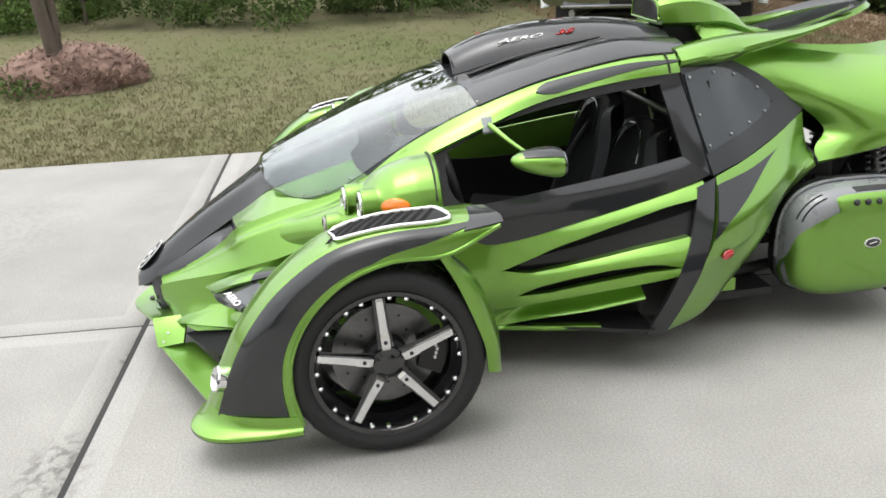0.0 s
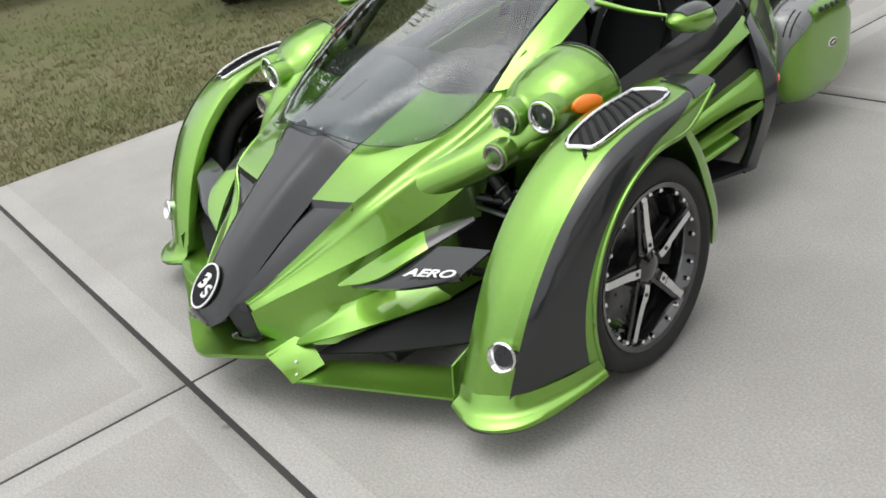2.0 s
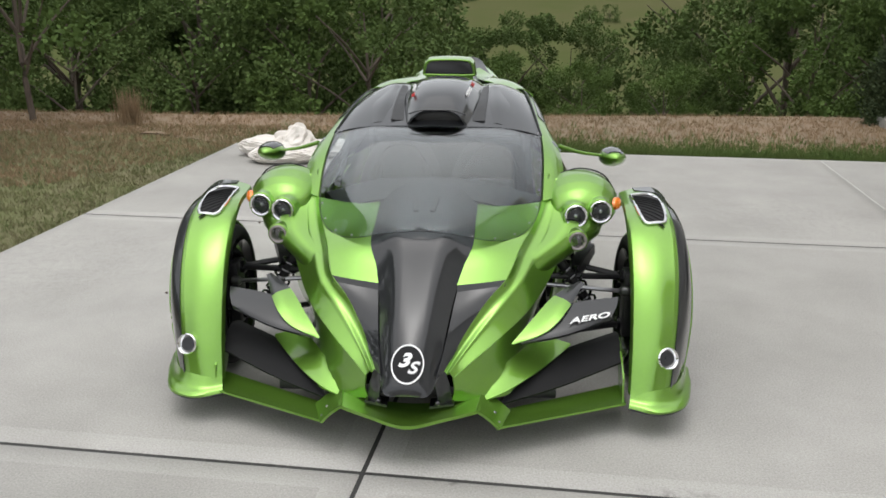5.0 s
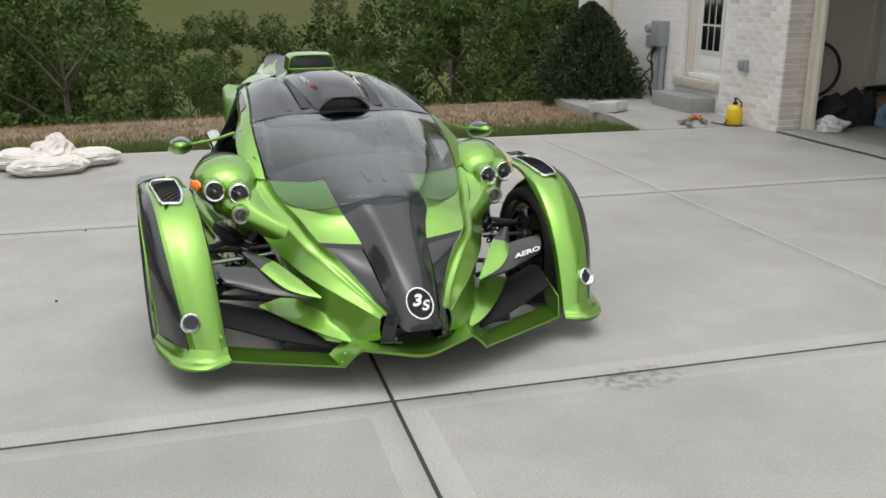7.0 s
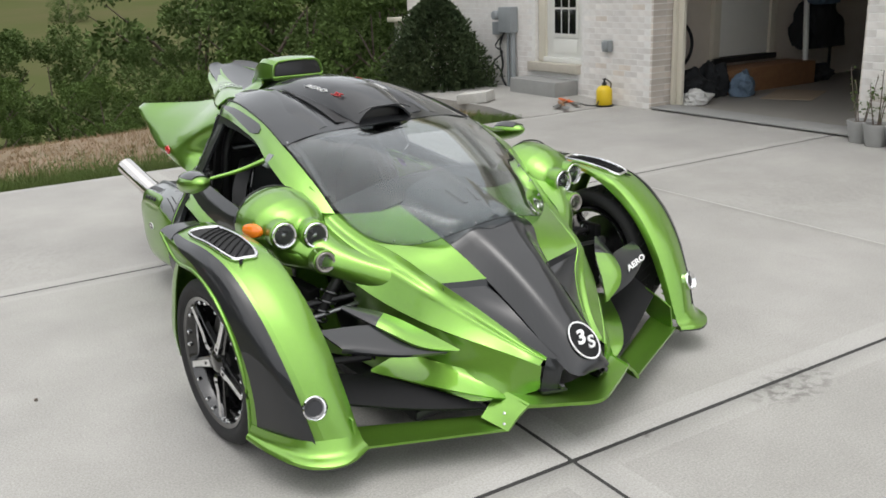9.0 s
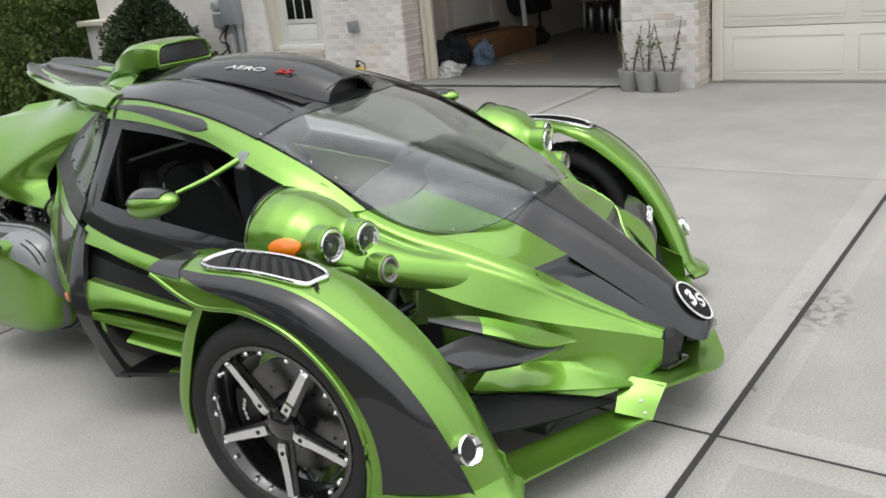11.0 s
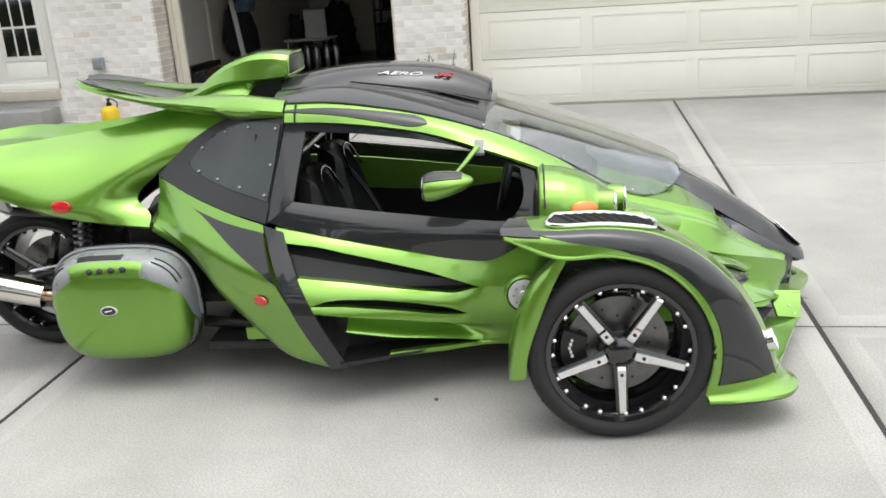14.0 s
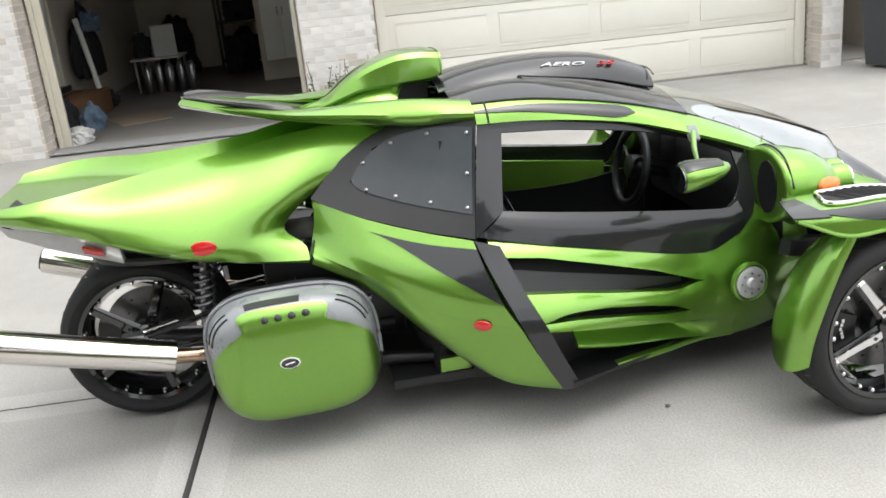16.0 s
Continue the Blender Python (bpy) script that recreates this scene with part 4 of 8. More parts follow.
def slotted_panel():
    """One green skin whose strips run apart into slots and join towards the front."""
    bm = bmesh.new()
    seen = {}
    stations = [-1.13 + 0.83 * k / 60 for k in range(61)]

    def vert(i, y, z, off):
        for key in ((i, round(z / 0.0016)), (i, round(z / 0.0016) + 1), (i, round(z / 0.0016) - 1)):
            if key in seen:
                return seen[key]
        fade = min(1.0, max(0.0, (-0.35 - y) / 0.22))
        seen[(i, round(z / 0.0016))] = bm.verts.new((flank_x(y, z) + 0.004 + off * (0.05 + 0.95 * fade * fade * (3 - 2 * fade)), y, z))
        return seen[(i, round(z / 0.0016))]
    for top, low, start, bulge in RIB_STRIPS:
        prev = None
        for i, y in enumerate(stations):
            if y < start:
                continue
            zt, zl = (sum(curve_at(RIB_EDGES[e], y + d) for d in (-0.018, 0, 0.018)) / 3 for e in (top, low))
            n = len(bulge)
            row = [vert(i, y, zt + (zl - zt) * k / (n - 1), o) for k, o in enumerate(bulge)] if zt - zl > 0.0035 else [vert(i, y, zt, bulge[0])] * n
            if prev:
                for k in range(n - 1):
                    q = []
                    for v in (prev[k], prev[k + 1], row[k + 1], row[k]):
                        if v not in q:
                            q.append(v)
                    if len(q) > 2 and not bm.faces.get(q):
                        bm.faces.new(q)
            prev = row
    bm.normal_update()
    if sum(f.normal.x for f in bm.faces) < 0:
        bmesh.ops.reverse_faces(bm, faces=list(bm.faces))
    rim = [e for e in bm.edges if len(e.link_faces) == 1]
    back = {}
    for e in rim:
        f = e.link_faces[0]
        loop = [l for l in f.loops if l.edge == e][0]
        a, b = loop.vert, loop.link_loop_next.vert
        for v in (a, b):
            if v not in back:
                back[v] = bm.verts.new(v.co - V(0.028, 0, 0))
        bm.faces.new((b, a, back[a], back[b]))
    return bm


both("side_panel", slotted_panel(), GREEN, trike, "green flank with long slots between ribs", sharp=35)
both("sill_edge", shell(on_flank([[(-0.945, 0.148), (-0.85, 0.150), (-0.76, 0.153)], [(-0.94, 0.132), (-0.85, 0.136), (-0.76, 0.140)]], 10, 3, 0.004), 0.02, MID), CARBON, trike)
both("slot_panel", shell(on_flank([[(-1.17, 0.595), (-0.75, 0.50), (-0.42, 0.44)], [(-1.09, 0.36), (-0.75, 0.318), (-0.42, 0.265)]], 18, 5, -0.040), 0.004, MID), MATT_BLACK, trike)
both("slot_blade", shell(on_flank([[(-1.14, 0.535), (-0.80, 0.462), (-0.50, 0.392)], [(-1.12, 0.495), (-0.80, 0.428), (-0.50, 0.383)], [(-1.10, 0.46), (-0.80, 0.405), (-0.50, 0.378)]], 18, 7, -0.028), 0.008, MID), BLACK, trike)
both("sill_scoop", shell(on_flank([[(-1.02, 0.385), (-0.75, 0.315), (-0.44, 0.23)], [(-0.92, 0.14), (-0.75, 0.14), (-0.44, 0.14)]], 16, 5, -0.12), 0.004, MID), BLACK, trike)
both("sill_floor", shell(loft([[(0.735, -0.92, 0.150), (0.66, -0.7, 0.152), (0.56, -0.44, 0.155)], [(0.5, -0.92, 0.148), (0.5, -0.7, 0.15), (0.5, -0.44, 0.15)]], 8, 4), 0.01, (0, -0.7, 0.9)), BLACK, trike)
front_side = on_flank([[(-0.31, 0.512), (-0.26, 0.585), (-0.18, 0.60), (-0.02, 0.60)], [(-0.31, 0.32), (-0.22, 0.36), (-0.12, 0.36), (0.02, 0.36)], [(-0.31, 0.145), (-0.22, 0.15), (-0.1, 0.16), (0.05, 0.165)]], 14, 10, 0.003)
both("front_side_panel", shell(front_side, 0.01, MID), GREEN, trike)
both("pillar_curve", shell(on_flank([[(-0.236, 0.79), (-0.222, 0.70), (-0.235, 0.60), (-0.31, 0.505)], [(-0.17, 0.76), (-0.16, 0.68), (-0.17, 0.60), (-0.25, 0.52)]], 18, 5, 0.012), 0.02, MID), GREEN, trike)
both("door_lining", shell(on_flank([[(-1.06, 0.625), (-0.7, 0.582), (-0.36, 0.540)], [(-1.06, 0.52), (-0.7, 0.48), (-0.36, 0.45)], [(-1.05, 0.40), (-0.7, 0.38), (-0.36, 0.36)]], 14, 8, -0.080), 0.006, MID), GREEN_INNER, trike, "green inner door panel")
# Black slab set into the skin in place of the opening's shade.
both("wishbone_opening", slab_of([(-0.20, 0.445), (-0.185, 0.492), (-0.06, 0.478), (0.03, 0.455), (0.03, 0.40), (-0.10, 0.418)], 0.0, 0.05, m=Matrix.Translation((0.566, 0, 0)) @ Matrix.Rotation(radians(20), 4, "Z") @ Matrix(((0, 0, 1, 0), (1, 0, 0, 0), (0, 1, 0, 0), (0, 0, 0, 1))), bevel=0.004), BLACK, trike)
# carbon pillar strip and the green tail of the flank
pillar = on_flank([[(-1.172, 0.618), (-1.13, 0.50), (-1.075, 0.372), (-1.02, 0.25), (-0.955, 0.135)], [(-1.10, 0.600), (-1.055, 0.48), (-1.000, 0.362), (-0.95, 0.25), (-0.895, 0.137)]], 24, 5, 0.020)
both("pillar_strip", shell(pillar, 0.02, MID), CARBON, trike)
haunch_hi = loft([
    [(0.585, -1.175, 0.618), (0.515, -1.30, 0.642), (0.405, -1.46, 0.680), (0.298, -1.614, 0.738)],
    [(0.640, -1.160, 0.550), (0.555, -1.31, 0.583), (0.45, -1.45, 0.628), (0.312, -1.616, 0.680)],
    [(0.700, -1.130, 0.455), (0.605, -1.31, 0.500), (0.48, -1.47, 0.570), (0.320, -1.630, 0.617)],
    [(0.728, -1.080, 0.368), (0.632, -1.27, 0.405), (0.52, -1.44, 0.500), (0.352, -1.640, 0.585)]], 26, 16)
both("haunch", shell(haunch_hi, 0.012, MID), GREEN, trike)
inlay_rows = []
for k in range(19):
    u = 0.64 * k / 18
    q = 1 - k / 18
    inlay_rows.append([grid_at(haunch_hi, u, 0.10 + 0.10 * (1 - q) + (0.62 * q**1.4) * w, 0.004, MID) for w in (0, 0.2, 0.4, 0.6, 0.8, 1)])
both("haunch_inlay", shell(inlay_rows, 0.003, MID), CARBON, trike)
haunch_lo = loft([
    [(0.728, -1.080, 0.368), (0.632, -1.27, 0.405), (0.52, -1.44, 0.500), (0.352, -1.640, 0.585)],
    [(0.732, -1.02, 0.25), (0.662, -1.16, 0.27), (0.585, -1.35, 0.385), (0.48, -1.47, 0.485), (0.374, -1.634, 0.568)],
    [(0.715, -0.955, 0.135), (0.66, -1.12, 0.165), (0.59, -1.25, 0.245), (0.55, -1.35, 0.340), (0.45, -1.49, 0.468), (0.372, -1.643, 0.550)],
    [(0.66, -0.955, 0.128), (0.61, -1.12, 0.165), (0.545, -1.25, 0.25), (0.50, -1.35, 0.345), (0.41, -1.49, 0.470), (0.345, -1.643, 0.555)]], 26, 14)
both("haunch_skirt", shell(haunch_lo, 0.006, MID), GREEN, trike)
both("haunch_seam", tube([(0.30, -1.612, 0.628), (0.345, -1.634, 0.600), (0.374, -1.642, 0.575), (0.373, -1.645, 0.55)], 0.0035, 6, 14), BLACK, trike)
for s in (-1, 1):
    part("side_reflector", lathe([(0, 0.025), (0.005, 0.023), (0.008, 0.015), (0.009, 0.002)], 20, facing((s * 0.680, -1.186, 0.376), (s * 0.85, -0.42, -0.12)) @ Matrix.Diagonal((1.15, 0.72, 1, 1)) @ pose(0, 0, 0, 0, -90, 0)), RED, trike, "oval red reflector")
# fuel filler on the flank
cap = part("fuel_filler_ring", lathe([(0, 0.068), (0.012, 0.066), (0.016, 0.060), (0.008, 0.056), (0.004, 0.05)], 28, facing((0.636, -0.291, 0.361), (1, 0.1, 0.05)) @ pose(0, 0, 0, 0, -90, 0)), GREEN, trike)
part("fuel_filler_cap", lathe([(0.0, 0.053), (0.012, 0.053), (0.016, 0.046), (0.015, 0.018), (0.024, 0.014), (0.024, 0.002)], 28, facing((0.637, -0.291, 0.361), (1, 0.1, 0.05)) @ pose(0, 0, 0, 0, -90, 0)), FUEL_ALU, cap, "polished fuel cap")
for k in range(8):
    a = k * math.pi / 4
    part("cap_bolt", lathe([(0, 0.004), (0.004, 0.004), (0.005, 0.001)], 6, facing((0.653, -0.291 + 0.034 * math.cos(a), 0.361 + 0.034 * math.sin(a)), (1, 0.1, 0.05)) @ pose(0, 0, 0, 0, -90, 0)), STEEL, cap)

# tail fairing
tail_crest = [(0.205, -1.34, 0.925), (0.165, -1.52, 0.957), (0.135, -1.85, 0.904), (0.195, -2.15, 0.874), (0.325, -2.42, 0.858), (0.29, -2.62, 0.838)]
tail_side = loft([
    tail_crest,
    [(0.242, -1.46, 0.850), (0.240, -1.60, 0.868), (0.255, -1.88, 0.828), (0.315, -2.18, 0.812), (0.362, -2.46, 0.826), (0.30, -2.61, 0.826)],
    [(0.268, -1.61, 0.757), (0.312, -1.70, 0.766), (0.335, -1.92, 0.745), (0.368, -2.15, 0.745), (0.370, -2.42, 0.790), (0.30, -2.60, 0.814)],
    [(0.288, -1.710, 0.660), (0.352, -1.79, 0.662), (0.388, -1.93, 0.655), (0.396, -2.12, 0.676), (0.356, -2.38, 0.757), (0.30, -2.595, 0.806)],
    [(0.335, -1.652, 0.605), (0.370, -1.77, 0.610), (0.388, -1.92, 0.622), (0.380, -2.09, 0.648), (0.345, -2.36, 0.747), (0.295, -2.59, 0.802)],
    [(0.376, -1.645, 0.558), (0.378, -1.75, 0.572), (0.376, -1.895, 0.594), (0.360, -2.06, 0.625), (0.338, -2.35, 0.738), (0.29, -2.585, 0.798)],
    [(0.342, -1.645, 0.556), (0.345, -1.75, 0.570), (0.345, -1.895, 0.592), (0.33, -2.06, 0.624), (0.31, -2.35, 0.737), (0.27, -2.585, 0.798)]], 36, 30)
both("tail_side", shell(tail_side, 0.006, (0, -1.9, 0.6)), GREEN, trike)
tail_top = loft([
    tail_crest,
    [(0.17, -1.34, 0.90), (0.125, -1.52, 0.895), (0.100, -1.85, 0.850), (0.15, -2.15, 0.822), (0.27, -2.45, 0.812), (0.26, -2.64, 0.815)],
    [(0.0, -1.34, 0.91), (0.0, -1.52, 0.87), (0.0, -1.85, 0.820), (0.0, -2.18, 0.785), (0.0, -2.50, 0.780), (0.0, -2.66, 0.80)]], 26, 8)
tail_full = [[V(-p.x, p.y, p.z) for p in row] + [p for p in reversed(row[:-1])] for row in tail_top]
part("tail_deck", shell(tail_full, 0.006, (0, -1.9, 0.3)), GREEN, trike)
for s in (-1, 1):
    part("tail_reflector", lathe([(0, 0.03), (0.006, 0.028), (0.010, 0.015), (0.011, 0.002)], 22, facing((s * 0.388, -1.962, 0.657), (s * 0.97, -0.05, 0.1)) @ Matrix.Diagonal((1.45, 0.8, 1, 1)) @ pose(0, 0, 0, 0, -90, 0)), RED, trike, "oval red rear reflector")
    lamp = part("tail_lamp", shell([[V(s * p.x, p.y, p.z) for p in r] for r in loft([[(0.335, -2.22, 0.70), (0.31, -2.42, 0.752), (0.26, -2.58, 0.79)], [(0.30, -2.22, 0.62), (0.28, -2.40, 0.68), (0.24, -2.56, 0.74)]], 10, 5)], 0.02, (0, -2.2, 0.75)), TAILPLASTIC, trike, "clear rear lamp")
    part("lamp_insert", shell([[V(s * p.x, p.y, p.z) for p in r] for r in loft([[(0.337, -2.27, 0.675), (0.328, -2.33, 0.695)], [(0.318, -2.27, 0.655), (0.31, -2.33, 0.672)]], 5, 4)], 0.01, (0, -2.2, 0.75)), RED, lamp)

# rear wing with a central air scoop
wing_rows = []
for y, w, z, d in ((-1.135, 0.29, 0.965, 0.02), (-1.25, 0.29, 0.950, 0.02), (-1.40, 0.280, 0.945, 0.022), (-1.58, 0.235, 0.970, 0.022), (-1.72, 0.195, 1.000, 0.022), (-1.86, 0.160, 1.032, 0.022), (-1.94, 0.115, 1.052, 0.02), (-1.98, 0.055, 1.060, 0.015)):
    wing_rows.append([V(w * 0.86 * u, y, z + 0.006 + d * (abs(u) ** 2.5)) for u in (-1, -0.95, -0.85, -0.65, -0.4, -0.2, 0, 0.2, 0.4, 0.65, 0.85, 0.95, 1)])
wing_ob = part("rear_wing", shell(loft(list(zip(*wing_rows)), 30, 25), 0.022, (0, -1.5, 0)), GREEN, trike, "green rear wing with carbon top")
top_rows = [[V(p.x * 1.06, p.y, p.z + 0.010) for p in r] for r in [[a.lerp(b, 0.4) for a, b in zip(wing_rows[2], wing_rows[3])]] + wing_rows[3:]]
part("wing_top", shell(loft(list(zip(*top_rows)), 16, 19), 0.004, (0, -1.5, 0)), CARBON, wing_ob)
WING = ((-1.107, 0.430, 0.948, 1.012), (-1.20, 0.405, 0.950, 1.022), (-1.29, 0.372, 0.946, 1.028), (-1.415, 0.318, 0.966, 1.026), (-1.55, 0.266, 0.988, 1.020),
        (-1.655, 0.232, 1.003, 1.024), (-1.79, 0.186, 1.031, 1.046), (-1.90, 0.126, 1.052, 1.064), (-1.965, 0.060, 1.062, 1.070), (-1.985, 0.015, 1.065, 1.070))
edge_rows = []
for y, x, lo, hi in WING:
    k = min(1.0, x / 0.30)
    edge_rows.append([V(x - 0.150 * k, y, hi - 0.010), V(x - 0.062 * k, y, hi), V(x - 0.014 * k, y, lo + 0.62 * (hi - lo)), V(x, y, lo + 0.40 * (hi - lo)), V(x - 0.012 * k, y, lo + 0.12 * (hi - lo)), V(x - 0.034 * k, y, lo), V(x - 0.150 * k, y, lo + 0.006)])
both("wing_shoulder", shell(loft(list(zip(*edge_rows)), 44, 22), 0.005, (0.2, -1.4, 0.985)), GREEN, wing_ob)
part("wing_recess", shell(loft([[(-0.28, -1.11, 0.99), (0, -1.11, 1.0), (0.28, -1.11, 0.99)], [(-0.28, -1.36, 0.985), (0, -1.36, 0.985), (0.28, -1.36, 0.985)]], 8, 6), 0.01, (0, -1.2, 0)), CARBON, wing_ob)
for s in (1, -1):
    part("wing_post", tube([(s * 0.17, -1.36, 0.90), (s * 0.15, -1.36, 0.97)], 0.03, 10), GREEN, wing_ob)
cols = []
for y, zt, wt, zl, wl, zb, wb in ((-1.150, 1.145, 0.122, 1.072, 0.134, 1.062, 0.10), (-1.20, 1.153, 0.126, 1.067, 0.138, 1.052, 0.10), (-1.265, 1.153, 0.124, 1.064, 0.136, 1.042, 0.105), (-1.305, 1.147, 0.119, 1.062, 0.130, 0.992, 0.155),
                                  (-1.39, 1.116, 0.100, 1.055, 0.110, 0.982, 0.180), (-1.46, 1.072, 0.080, 1.030, 0.086, 0.982, 0.165), (-1.53, 1.018, 0.050, 1.002, 0.056, 0.984, 0.12), (-1.60, 0.994, 0.030, 0.990, 0.035, 0.982, 0.06)):
    half = [(wb * 0.5, zb), (wb, zb), (wb * 0.72 + wl * 0.12, zb + 0.35 * (zl - zb)), (wl * 0.84, zl - 0.016), (wl, zl - 0.002), (wl, zl + 0.010), (wt, zt - 0.018), (wt - 0.018, zt - 0.002), (wt * 0.4, zt + 0.003)]
    cols.append([V(0, y, zb)] + [V(x, y - 0.012 * (z < zl), z) for x, z in half] + [V(0, y, zt + 0.004)] + [V(-x, y - 0.012 * (z < zl), z) for x, z in reversed(half)])
sec = [[spline([c[j] for c in cols], 26)[i] for j in range(len(cols[0]))] for i in range(26)]
scoop_ob = part("wing_scoop", rings(sec), GREEN, trike, "green air scoop on the rear wing", 28)
rim = [p for p in sec[0] if p.z > 1.068]
mid = V(0, -1.15, 1.108)
frame_in = [V(p.x * 0.90, -1.147, mid.z + (p.z - mid.z) * 0.82) for p in rim]
part("scoop_mouth", rings([frame_in, [V(p.x * 0.95, -1.143, mid.z + (p.z - mid.z) * 0.92) for p in frame_in]]), BLACK, scoop_ob)
part("scoop_rim", tube([V(p.x * 0.97, -1.146, mid.z + (p.z - mid.z) * 0.95) for p in rim] + [V(rim[0].x * 0.97, -1.146, mid.z + (rim[0].z - mid.z) * 0.95)], 0.004, 6, 40), GREEN, scoop_ob)
part("scoop_neck", rings([[V(x * 0.085, -1.25 + y * 0.06, z) for x, y in ((-1, -1), (1, -1), (0.8, 1), (-0.8, 1))] for z in (0.985, 1.07)]), BLACK, scoop_ob)

# headlamp pods
for s in (1, -1):
    sec = []
    for y, cx, cz, rx, rz in ((-0.235, 0.598, 0.668, 0.150, 0.118), (-0.228, 0.600, 0.670, 0.156, 0.124), (-0.15, 0.606, 0.672, 0.154, 0.116), (-0.08, 0.606, 0.668, 0.142, 0.102), (-0.035, 0.600, 0.662, 0.122, 0.086), (0.0, 0.590, 0.650, 0.095, 0.072), (0.03, 0.575, 0.635, 0.055, 0.045)):
        sec.append([V(s * (cx + rx * math.cos(a)), y, cz + rz * math.sin(a)) for a in (2 * math.pi * k / 28 for k in range(28))])
    body = rings(sec)
    sec = []
    for y, cx, cz, rx, rz in ((-0.14, 0.60, 0.60, 0.10, 0.075), (-0.02, 0.588, 0.592, 0.096, 0.064), (0.05, 0.568, 0.584, 0.080, 0.050), (0.09, 0.550, 0.576, 0.060, 0.040), (0.12, 0.53, 0.565, 0.030, 0.022)):
        sec.append([V(s * (cx + rx * math.cos(a)), y, cz + rz * math.sin(a)) for a in (2 * math.pi * k / 24 for k in range(24))])
    rings(sec, body)
    for x, y, z, r in ((0.674, 0.03, 0.673, 0.042), (0.576, 0.075, 0.664, 0.042), (0.582, 0.146, 0.584, 0.033)):
        lathe([(-0.19, r * 0.8), (-0.15, r + 0.010), (-0.05, r + 0.010), (-0.030, r + 0.004)], 28, facing((s * x, y, z), (s * 0.10, 1, 0.03)) @ pose(0, 0, 0, 0, -90, 0), body)
    pod = part("headlamp_pod", body, GREEN, trike, "rounded green headlamp pod")
    fuse = pod.modifiers.new("fuse", "REMESH")
    fuse.mode, fuse.voxel_size, fuse.use_smooth_shade = "VOXEL", 0.007, True
    soft_mod = pod.modifiers.new("soften", "SMOOTH")
    soft_mod.factor, soft_mod.iterations = 0.5, 9
    cheek = loft([[(0.375, 0.310, 0.552), (0.448, 0.180, 0.592), (0.480, 0.06, 0.636), (0.500, -0.06, 0.700)],
                  [(0.400, 0.310, 0.540), (0.500, 0.185, 0.592), (0.552, 0.09, 0.636), (0.592, -0.01, 0.690)],
                  [(0.420, 0.308, 0.514), (0.545, 0.172, 0.560), (0.612, 0.09, 0.592), (0.676, -0.01, 0.630)],
                  [(0.430, 0.300, 0.488), (0.548, 0.155, 0.524), (0.612, 0.06, 0.548), (0.668, -0.04, 0.578)],
                  [(0.440, 0.285, 0.470), (0.528, 0.130, 0.506), (0.580, 0.03, 0.530), (0.620, -0.07, 0.552)]], 22, 18)
    part("pod_cheek", shell([[V(s * p.x, p.y, p.z) for p in r] for r in cheek], 0.005, (s * 0.45, -0.1, 0.5)), GREEN, pod, sharp=80)
    part("pod_intake", rings([[V(s * (0.64 + 0.055 * math.cos(a)), y, 0.672 + 0.085 * math.sin(a)) for a in (2 * math.pi * k / 20 for k in range(20))] for y in (-0.232, -0.240)]), BLACK, pod)
    part("pod_seam", tube([(s * 0.50, -0.213, 0.765), (s * 0.60, -0.213, 0.797), (s * 0.70, -0.213, 0.772), (s * 0.758, -0.213, 0.69)], 0.0035, 6, 18), BLACK, pod)
    for k, (x, y, z, r, frosted) in enumerate(((0.674, 0.03, 0.673, 0.040, 0), (0.576, 0.075, 0.664, 0.040, 0), (0.582, 0.146, 0.584, 0.031, 1))):
        m = facing((s * x, y, z), (s * 0.10, 1, 0.03)) @ pose(0, 0, 0, 0, -90, 0)
        lamp = part("headlamp", lathe([(-0.020, r + 0.004), (0.004, r + 0.005), (0.007, r + 0.002), (0.005, r - 0.004), (-0.002, r - 0.006), (-0.014, r - 0.012), (-0.026, r * 0.60), (-0.045, r * 0.3), (-0.036, 0.001)], 28, m), LAMP_GREY if frosted else CHROME, pod, "frosted marker lamp" if frosted else "round chrome-ringed headlamp")
        part("lamp_sleeve", lathe([(-0.075, r + 0.010), (-0.04, r + 0.013), (-0.004, r + 0.011), (-0.001, r + 0.007), (-0.004, r + 0.003), (-0.05, r + 0.002)], 28, m), GREEN, lamp)
        if not frosted:
            part("reflector_bowl", lathe([(-0.006, r - 0.007), (-0.022, r * 0.70), (-0.028, r * 0.45), (-0.020, r * 0.2), (-0.012, 0.001)], 24, m), LAMP_DARK, lamp)
            part("bulb_shield", lathe([(-0.018, r * 0.30), (-0.008, r * 0.26), (-0.004, r * 0.1)], 14, m), CHROME, lamp)
        lens = part("lamp_lens", lathe([(-0.004, r - 0.003), (0.003, r * 0.7), (0.007, 0.001)], 28, m), LENS_GLASS, lamp)
        lens.visible_shadow = False
    part("turn_signal", lathe([(0, 0.036), (0.012, 0.034), (0.020, 0.02), (0.022, 0.002)], 24, facing((s * 0.740, -0.080, 0.682), (s * 1.0, 0.35, 0.2)) @ Matrix.Diagonal((1.35, 0.70, 1, 1)) @ pose(0, 0, 0, 0, -90, 0)), ORANGE, pod, "oval amber turn signal")

shifting = False
